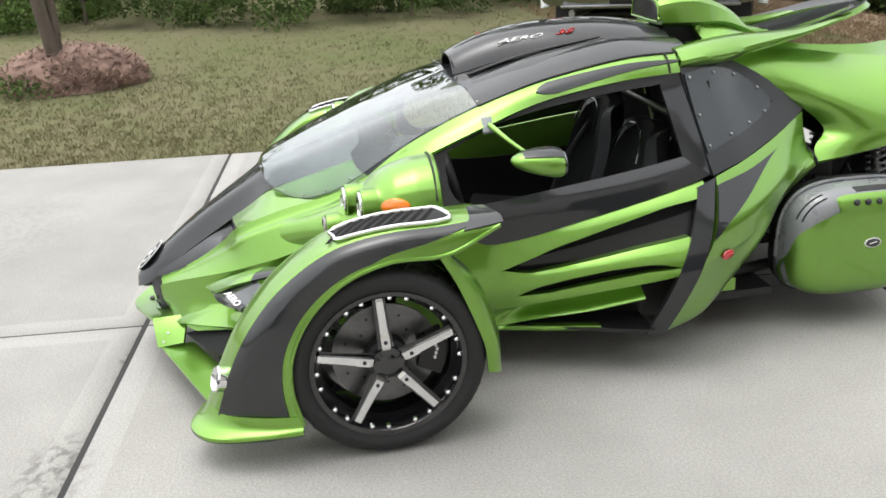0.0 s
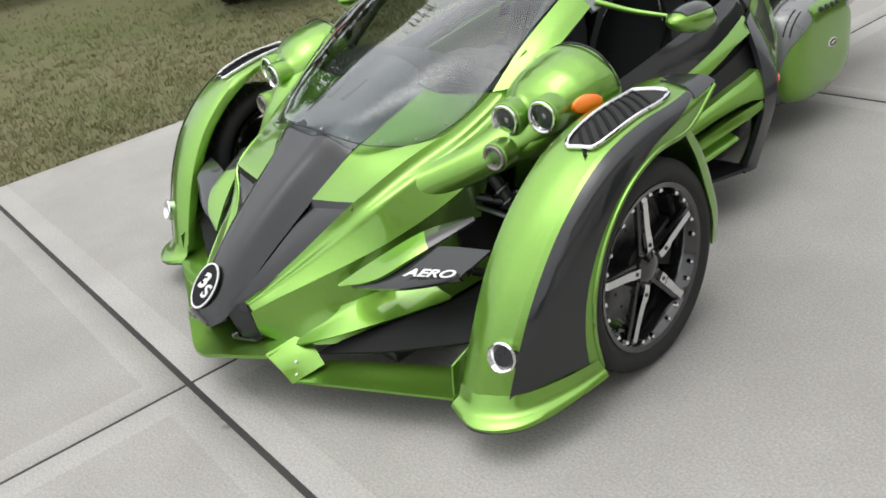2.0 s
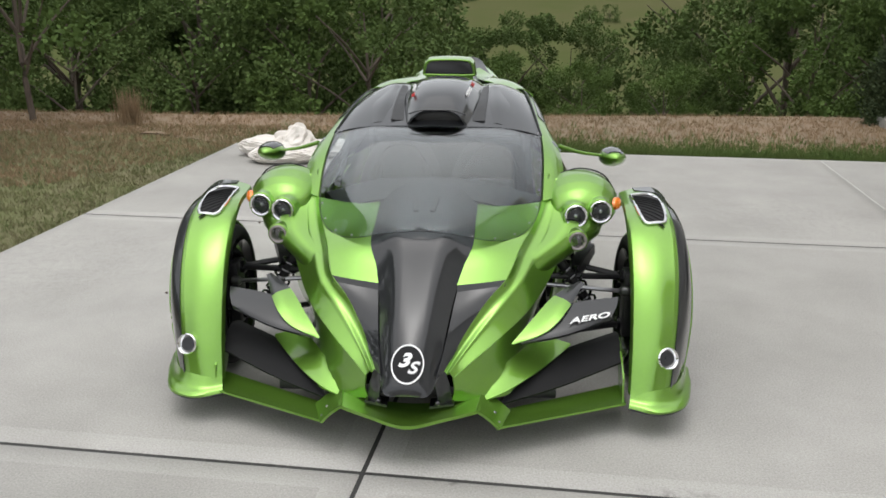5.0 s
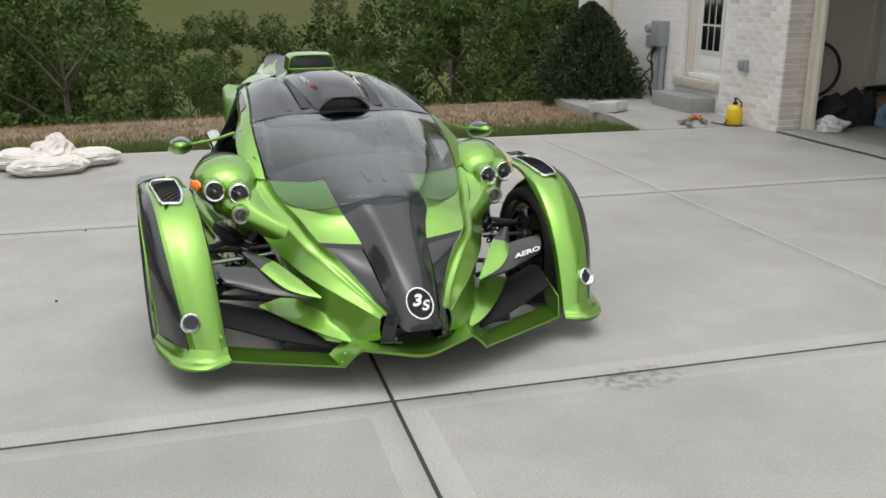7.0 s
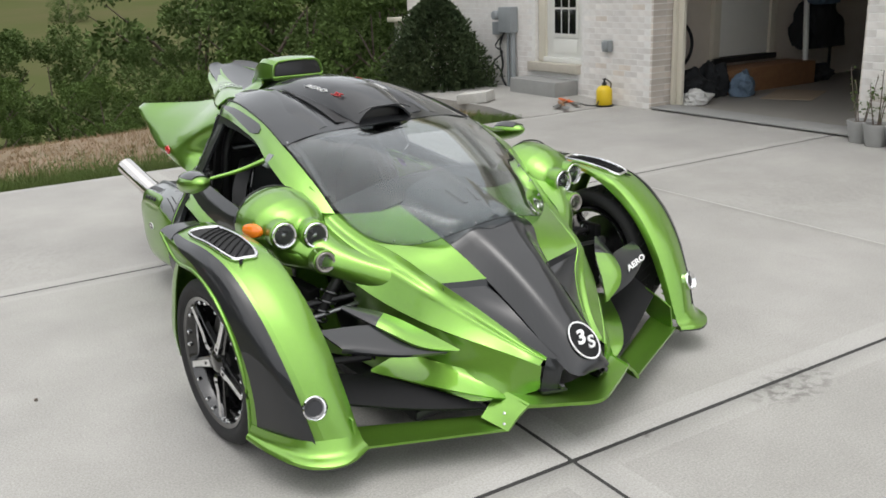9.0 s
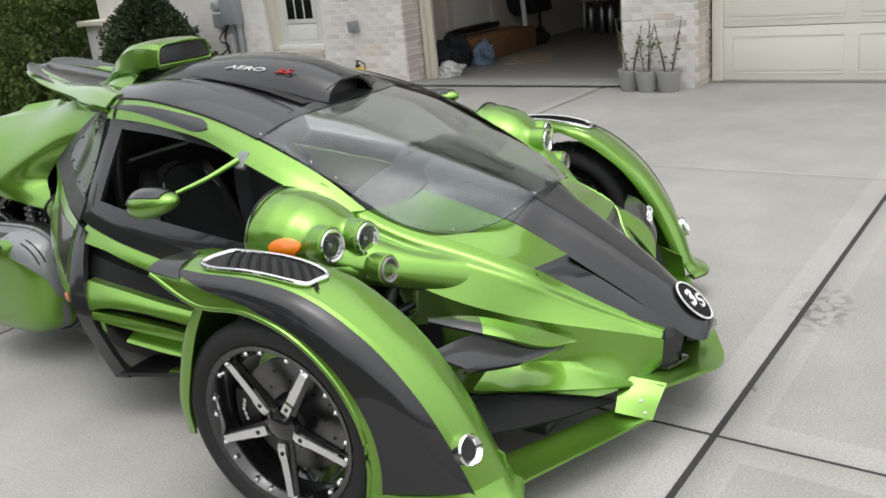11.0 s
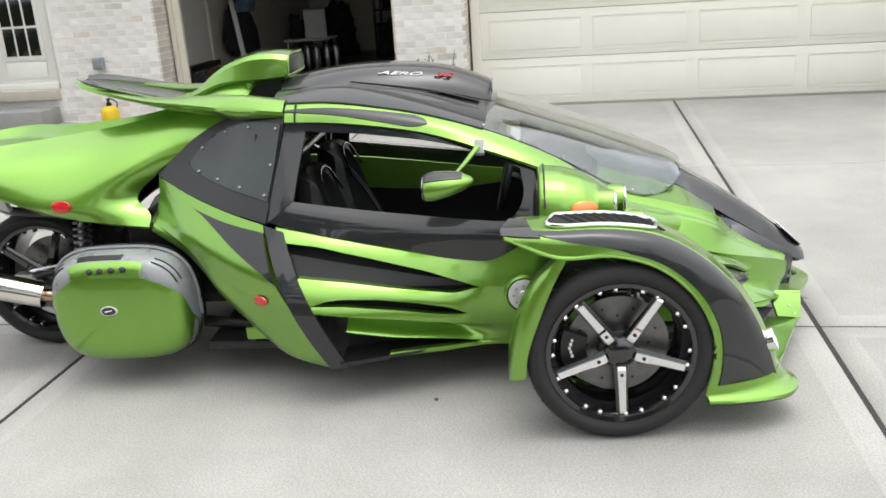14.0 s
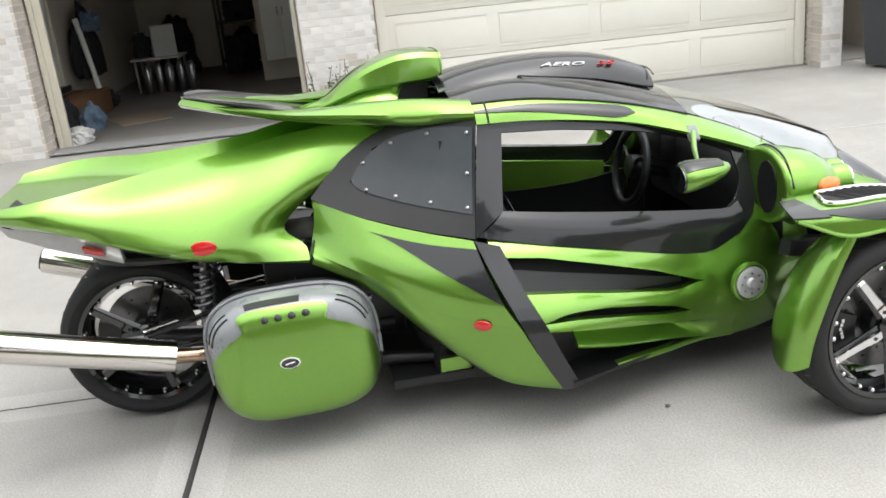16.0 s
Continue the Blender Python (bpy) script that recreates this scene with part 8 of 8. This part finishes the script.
for s in (-1, 1):
    lamp = part("tail_light", box(s * 0.89 - 0.085, s * 0.89 + 0.085, 0.07, 0.20, 0.98, 1.40, 0.03), RED, truck, "red and clear tail light")
    part("reverse_lens", box(s * 0.89 - 0.080, s * 0.89 + 0.080, 0.064, 0.19, 0.97, 1.12, 0.02), LENS_GLASS, lamp)
    part("bumper_corner", shell(loft([[(s * 0.35, -0.05, 0.80), (s * 0.75, -0.04, 0.80), (s * 1.0, 0.10, 0.80), (s * 1.02, 0.35, 0.80)], [(s * 0.33, -0.10, 0.70), (s * 0.75, -0.09, 0.69), (s * 1.02, 0.08, 0.69), (s * 1.04, 0.35, 0.70)], [(s * 0.33, -0.07, 0.58), (s * 0.75, -0.05, 0.58), (s * 0.98, 0.10, 0.60), (s * 1.0, 0.35, 0.62)]], 16, 8), 0.03, (0, 0.6, 0.7)), DARKENED_CHROME, truck, "chrome bumper corner")
    part("fender_flare", tube([(s * 1.02, 0.45, 0.52), (s * 1.05, 0.55, 0.82), (s * 1.06, 0.92, 1.0), (s * 1.05, 1.30, 0.82), (s * 1.02, 1.38, 0.52)], 0.05, 10), TRUCK_WHITE, truck)
    for y in (0.92, 4.5):
        tw = part("wheel", lathe([(-0.10, 0.25), (0.09, 0.25), (0.10, 0.22), (0.04, 0.18), (0.06, 0.06), (0.06, 0.001)], 28, Matrix.Translation((s * 0.80, y, 0.40)) @ Matrix.Diagonal((s, 1, 1, 1))), STEEL, truck)
        part("tyre", lathe([(-0.13, 0.25), (-0.145, 0.32), (-0.13, 0.39), (-0.08, 0.405), (0.08, 0.405), (0.13, 0.39), (0.145, 0.32), (0.13, 0.25)], 40, Matrix.Translation((s * 0.80, y, 0.40)), closed=True), RUBBER, tw)
    part("mud_guard", box(s * 0.86 - 0.14, s * 0.86 + 0.14, 1.36, 1.38, 0.35, 0.8, 0.004), BLACK, truck)
part("bumper_middle", box(-0.36, 0.36, -0.09, 0.10, 0.60, 0.79, 0.02), BLACK, truck)
part("bumper_chin", box(-0.80, 0.80, -0.095, -0.05, 0.565, 0.60, 0.012), DARKENED_CHROME, truck)
plate = part("number_plate", box(-0.155, 0.155, -0.100, -0.092, 0.63, 0.77, 0.003), PLATE, truck, "pale licence plate")
for k in range(7):
    part("plate_bar", box(-0.125 + 0.036 * k, -0.101 + 0.036 * k, -0.103, -0.1005, 0.665, 0.735, 0.001), CLOTH_DARK, plate)
part("underbody", box(-0.62, 0.62, 0.2, 5.0, 0.52, 0.78, 0.03), BLACK, truck)
part("axle", tube([(-0.75, 0.92, 0.40), (0.75, 0.92, 0.40)], 0.05, 10), BLACK, truck)
part("differential", lathe([(-0.13, 0.05), (-0.07, 0.13), (0.07, 0.13), (0.13, 0.05)], 16, Matrix.Translation((0.1, 0.92, 0.40))), BLACK, truck)
part("tow_hitch", box(-0.05, 0.05, -0.12, 0.25, 0.48, 0.555, 0.008), BLACK, truck)
part("exhaust_pipe", tube([(-0.55, 0.9, 0.5), (-0.62, 0.35, 0.5), (-0.72, 0.1, 0.5)], 0.035, 10), STEEL, truck)
part("cab", rings([[V(x * w, y, z) for x, z, w in ((-1, 0.62, 1.0), (-1, 1.42, 0.99), (-1, 1.46, 0.93), (-1, 1.95, 0.80), (1, 1.95, 0.80), (1, 1.46, 0.93), (1, 1.42, 0.99), (1, 0.62, 1.0))] for y in (2.05, 2.2, 3.9)]), TRUCK_WHITE, truck)
part("rear_glass", box(-0.68, 0.68, 2.03, 2.048, 1.50, 1.88, 0.01), BLACK_GLOSS, truck)
part("hood", rings([[V(x, y, z) for x, z in ((-0.98, 0.62), (-0.98, 1.25), (-0.85, 1.36), (0.85, 1.36), (0.98, 1.25), (0.98, 0.62))] for y in (3.91, 4.6, 5.4)]), TRUCK_WHITE, truck)

# ---- trees, shrubs and grass ----


def bush_mesh(seed, h, w, n, leaf, material, low=0.1, droop=0.0):
    """A crown of many leaves gathered in uneven clumps. Returns its bmesh."""
    random.seed(seed)
    bm = bmesh.new()
    clumps = []
    for k in range(30):
        a = random.uniform(0, 6.283)
        t = random.random()
        r = w * (0.35 + 0.65 * math.sqrt(random.random())) * (1 - 0.55 * t**2.2)
        clumps.append((V(r * math.cos(a), r * math.sin(a), h * (low + (0.97 - low) * t)), random.uniform(0.14, 0.30) * w))
    for k in range(n):
        c, q = random.choice(clumps)
        d = V(random.gauss(0, 1), random.gauss(0, 1), random.gauss(0, 0.8))
        d = d.normalized() * q * random.uniform(0.55, 1.12)
        d.z *= 0.75
        leaf_quad(bm, c + d, leaf * random.uniform(0.6, 1.3), V(d.x, d.y, d.z * 0.6 - droop + random.gauss(0, q * 0.5)))
    return bm


def shrub(name, label, category, seed, h, w, n, leaf, material, limbs=5, low=0.1, group=""):
    random.seed(seed + 100)
    t = thing(name, label, category, group=group)
    bm = tube([(0, 0, -0.3), (0.05, 0.03, h * 0.3), (0, 0.05, h * 0.75)], (0.05 * h / 3, 0.012), 7)
    part("trunk", bm, BARK, t)
    for k in range(limbs):
        a = 6.283 * k / limbs + random.uniform(-0.4, 0.4)
        z = h * random.uniform(0.12, 0.45)
        part("limb", tube([(0.02, 0.02, z), (w * 0.35 * math.cos(a), w * 0.35 * math.sin(a), z + h * 0.18), (w * 0.75 * math.cos(a), w * 0.75 * math.sin(a), z + h * 0.33)], (0.026 * h / 3, 0.008), 6), BARK, t)
    part("crown", bush_mesh(seed, h, w, n, leaf, material, low), material, t, sharp=180)
    return t


kinds = [
    shrub("tree", "dense green broadleaf tree on the slope behind the driveway", "tree", 1, 5.6, 2.1, 21000, 0.094, LEAF, 7, 0.05, "woodland edge"),
    shrub("tree", "dense dark green tree on the slope behind the driveway", "tree", 2, 5.0, 2.3, 21000, 0.092, LEAF, 6, 0.03, "woodland edge"),
    shrub("shrub", "light green shrub at the top of the bank", "shrub", 3, 2.6, 1.45, 13000, 0.066, LEAF_LIGHT, 6, 0.05, "shrubs on the bank"),
    shrub("shrub", "dark green shrub at the top of the bank", "shrub", 4, 2.4, 1.5, 13000, 0.066, LEAF, 6, 0.03, "shrubs on the bank"),
]
used = [False] * 4


def plant(kind, x, y, z=None, scale=1.0, turn=0.0):
    """Puts one of the kinds of tree or shrub in the ground there."""
    z = lawn_z(x, y) - 0.05 if z is None else z
    m = pose(x, y, z, 0, 0, turn)
    ob = kinds[kind]
    if used[kind]:
        ob = copy_thing(ob, m)
    used[kind] = True
    ob.matrix_basis = m @ Matrix.Scale(scale, 4)


random.seed(33)
# slope behind the driveway
for x in np.arange(-14, 17, 1.55):
    xx = float(x) + random.uniform(-0.4, 0.4)
    low = -3.0 < xx < 1.3
    plant(random.choice((2, 3, 3)) if not low else 2, xx, -10.1 + 0.10 * xx + random.uniform(-0.5, 0.5), scale=random.uniform(0.42, 0.62) if low else random.uniform(0.85, 1.1), turn=random.uniform(0, 360))
for x in np.arange(-17, 20, 1.9):
    xx = float(x) + random.uniform(-0.5, 0.5)
    low = -3.9 < xx < 1.5
    plant(random.choice((0, 1, 1)), xx, -13.0 + 0.10 * xx + random.uniform(-0.8, 0.8), scale=random.uniform(0.42, 0.54) if low else random.uniform(0.85, 1.05), turn=random.uniform(0, 360))
for x in np.arange(-22, 26, 2.6):
    xx = float(x) + random.uniform(-0.8, 0.8)
    if -5.4 < xx < 2.0:
        continue
    plant(random.choice((0, 1)), xx, -17.5 + random.uniform(-1, 1), scale=random.uniform(1.25, 1.5), turn=random.uniform(0, 360))
# far hillside
for x, y, s in ((-9, -78, 0.62), (-7.4, -80, 0.5), (4.5, -96, 0.6), (-20, -90, 1.2), (-14, -66, 0.5), (14, -88, 1.0), (24, -80, 1.1), (-34, -85, 1.3)):
    plant(3, x, y, scale=s, turn=x * 17 % 360)
# wood beyond the lawn
for y in np.arange(-9, 15, 1.5):
    yy = float(y) + random.uniform(-0.4, 0.4)
    plant(random.choice((2, 3, 3)), (12.6 + 0.1 * yy if yy < -2.2 else 11.3 + 0.3 * (yy - 2)) + random.uniform(-0.3, 0.5), yy, scale=random.uniform(0.7, 1.0), turn=random.uniform(0, 360))
# Back row: unseen tops, tall or low to shape reflections in body and glass.
for y in np.arange(-10, 18, 1.9):
    yy = float(y) + random.uniform(-0.5, 0.5)
    plant(random.choice((0, 1)), 15.6 + 0.22 * (yy - 3) + random.uniform(-0.7, 0.7), yy, scale=random.uniform(1.7, 2.2) if yy < -3.5 else random.uniform(0.55, 0.70), turn=random.uniform(0, 360))
# evergreen by the house corner
ever = thing("evergreen_bush", "dense dark evergreen bush beside the house", "bush")
part("trunk", tube([(0, 0, -0.3), (0.03, 0.02, 0.4), (0, 0.03, 1.0)], (0.05, 0.015), 7), BARK, ever)
random.seed(9)
bm = bmesh.new()
for k in range(30000):
    a, t = random.uniform(0, 6.283), random.random() ** 1.25
    edge = 0.78 * (1 - 0.15 * (1 - t) ** 4) * max(0.0, 1 - t ** 1.6) ** 0.72 * (1 + 0.13 * math.sin(3 * a + 5 * t) + 0.12 * math.sin(7 * a - 9 * t) + 0.07 * math.sin(17 * a + 31 * t))
    q = edge * random.choice((random.uniform(0.75, 1.06), random.uniform(0.75, 1.0), random.uniform(0.3, 0.8), random.uniform(0.95, 1.16)))
    p = V(q * math.cos(a), q * math.sin(a), 0.02 + 1.38 * t)
    leaf_quad(bm, p, random.uniform(0.035, 0.07), V(math.cos(a), math.sin(a), 0.5) + V(random.gauss(0, 0.5), random.gauss(0, 0.5), random.gauss(0, 0.5)))
part("crown", bm, LEAF_DARK, ever, sharp=180)
ever.matrix_basis = pose(-5.2, -7.35, -0.10) @ Matrix.Diagonal((0.86, 0.86, 1.0, 1))
# young tree by the crest and the sapling in its mulch
young = shrub("young_tree", "young light green tree with a thin pale trunk", "tree", 12, 2.6, 0.95, 2600, 0.085, LEAF_LIGHT, 7, 0.36)
young.matrix_basis = pose(5.2, -6.45, lawn_z(5.2, -6.45))
sap = thing("sapling", "thin young tree with peeling pale bark in a mulch mound", "tree", m=pose(6.1, 2.5, lawn_z(6.1, 2.5)))
part("trunk", tube([(0, 0, -0.05), (-0.03, 0.05, 0.5), (-0.08, 0.10, 1.2), (-0.05, 0.12, 2.4)], (0.075, 0.04), 12), BARK, sap)
part("second_stem", tube([(0.02, 0.02, 0.0), (0.02, -0.02, 0.6), (0.0, -0.01, 1.3), (0.03, 0.0, 2.3)], (0.05, 0.03), 10), BARK, sap)
for k in range(7):
    a = k * 0.9
    part("limb", tube([(-0.06, 0.1, 0.8 + 0.2 * k), (0.35 * math.cos(a), 0.35 * math.sin(a), 1.15 + 0.2 * k), (0.6 * math.cos(a), 0.6 * math.sin(a), 1.2 + 0.2 * k)], (0.018, 0.006), 6), BARK, sap)
random.seed(71)
bm = bmesh.new()
for k in range(1300):
    a, t = random.uniform(0, 6.283), random.random()
    r = 0.75 * math.sqrt(random.random())
    leaf_quad(bm, V(r * math.cos(a), r * math.sin(a), 0.85 + 1.7 * t), random.uniform(0.03, 0.07))
part("crown", bm, LEAF_LIGHT, sap, sharp=180)
# mulch mound: a core and many straws
random.seed(81)
mound = thing("mulch_mound", "mound of reddish straw mulch round a sapling", "mulch", m=pose(6.35, 2.45, lawn_z(6.35, 2.45)))
bm = bmesh.new()
bmesh.ops.create_icosphere(bm, subdivisions=4, radius=1)
for v in bm.verts:
    n = noise.noise(v.co * 2.5) * 0.12 + noise.noise(v.co * 7) * 0.06
    v.co = V(v.co.x * 0.62 * (1 + n), v.co.y * 0.72 * (1 + n), max(v.co.z, -0.1) * 0.36 * (1 + n))
part("core", bm, MULCH, mound)
bm = bmesh.new()
for k in range(2600):
    a, e = random.uniform(0, 6.283), math.asin(random.random())
    c = V(0.63 * math.cos(a) * math.cos(e), 0.73 * math.sin(a) * math.cos(e), 0.37 * math.sin(e)) * random.uniform(0.95, 1.06)
    d = V(random.gauss(0, 1), random.gauss(0, 1), random.gauss(0, 0.4)).normalized() * random.uniform(0.05, 0.13)
    s = d.cross(V(0, 0, 1)).normalized() * 0.006
    vs = [bm.verts.new(c - d / 2 - s), bm.verts.new(c - d / 2 + s), bm.verts.new(c + d / 2 + s), bm.verts.new(c + d / 2 - s)]
    bm.faces.new(vs)
ob = part("straw", bm, MULCH, mound)
ob["kind"] = "stuff"
bm = bmesh.new()
for k in range(420):
    leaf_quad(bm, V(-0.55 + random.gauss(0, 0.14), 0.35 + random.gauss(0, 0.2), abs(random.gauss(0.05, 0.08))), random.uniform(0.03, 0.06))
ob = part("weed_tuft", bm, LEAF, mound)
ob["kind"] = "stuff"
dry = thing("dry_tuft", "tuft of tall dry grass at the lawn's edge", "grass tuft", m=pose(4.0, -6.35, lawn_z(4.0, -6.35)) @ Matrix.Scale(0.68, 4))
bm = bmesh.new()
for k in range(320):
    a = random.uniform(0, 6.283)
    c = V(random.gauss(0, 0.12), random.gauss(0, 0.12), 0)
    d = V(0.25 * math.cos(a) * random.random(), 0.25 * math.sin(a) * random.random(), random.uniform(0.3, 0.65))
    s = V(math.sin(a), -math.cos(a), 0) * 0.006
    bm.faces.new([bm.verts.new(c - s), bm.verts.new(c + s), bm.verts.new(c + d)])
ob = part("grass_tuft", bm, BLADES_DRY, dry)
ob["kind"] = "stuff"


def grass(name, label, n, spot, tall, material, seed):
    """Blades of grass over a stretch of ground, one mesh of stuff."""
    rng = np.random.default_rng(seed)
    verts, faces = [], []
    while len(faces) < n:
        p = spot(rng)
        if p is None:
            continue
        x, y = p
        z = lawn_z(x, y) - 0.04
        for _ in range(5):
            a = rng.uniform(0, 6.283)
            h = tall * rng.uniform(0.5, 1.3)
            bx, by = x + rng.normal(0, 0.025), y + rng.normal(0, 0.025)
            lx, ly = h * 0.7 * rng.normal(0, 0.6), h * 0.7 * rng.normal(0, 0.6)
            w = 0.0045
            k = len(verts)
            verts += [(bx - w * math.sin(a), by + w * math.cos(a), z), (bx + w * math.sin(a), by - w * math.cos(a), z), (bx + lx, by + ly, z + h)]
            faces.append((k, k + 1, k + 2))
    me = bpy.data.meshes.new(name)
    me.from_pydata(verts, [], faces)
    me.materials.append(material)
    return tagged(new(name, me), label, "grass", kind="stuff")


def lawn_spot(rng):
    y = rng.uniform(-6.4, 7.5)
    x = 2.77 + 0.076 * y + abs(rng.exponential(2.2)) + 0.03
    return (x, y) if x < 12 else None


def verge_spot(rng):
    x = rng.uniform(-4.38, 2.3)
    y = -4.92 - 0.073 * x - abs(rng.exponential(0.28))
    return (x, y) if y > -6.9 else None


def crest_spot(rng):
    if rng.uniform() < 0.45:
        y = rng.uniform(-6.4, -3.2)
        return 2.77 + 0.076 * y + 0.25 + rng.uniform(0, 7) + 0.5 * (y + 4.6), y
    x = rng.uniform(-5.5, 9)
    y = -5.45 - 0.073 * x - rng.uniform(0, 2.5)
    return x, y


grass("lawn_grass", "patchy green and straw-coloured lawn grass", 60000, lawn_spot, 0.040, BLADES, 1)
grass("lawn_dry_grass", "dry straw-coloured lawn grass", 42000, lawn_spot, 0.035, BLADES_STRAW, 2)
grass("verge_grass", "green grass along the concrete edge", 34000, verge_spot, 0.085, BLADES_GREEN, 3)
grass("crest_grass", "dry brown grass on the crest of the bank", 80000, crest_spot, 0.05, BLADES_DRY, 4)

crest_rows = [[V(x, -5.35 - 0.073 * x - 0.10 * k + (0.5 * noise.noise(V(x * 1.3, k, 3)) + 0.25 * noise.noise(V(x * 4.3, k, 5))) * (k == 0), 0) for k in range(0, 28)] for x in (-5.4 + 0.2 * i for i in range(76))]
crest_rows = [[V(p.x, p.y, lawn_z(p.x, p.y) - 0.031) for p in r] for r in crest_rows]
solid("ground_bank_crest", shell(crest_rows, 0.02, (0, -6, -5)), GRASS_BROWN, "brown dried grass on the crest of the bank", "grass bank", kind="structure")

# stains and small stones on the concrete

random.seed(4)
for k, (x, y) in enumerate(((0.699, -0.569), (1.42, -0.72), (1.32, -2.1))):
    bm = bmesh.new()
    bmesh.ops.create_icosphere(bm, subdivisions=1, radius=0.009)
    for v in bm.verts:
        v.co *= 1 + 0.3 * noise.noise(v.co * 200)
        v.co.z = v.co.z * 0.7 + 0.006
    solid("pebble", bm, BARK, "small brown pebble on the concrete", "pebble", "pebbles on the driveway", m=pose(x, y, 0))

# bricks of the house front, last
build_bricks()
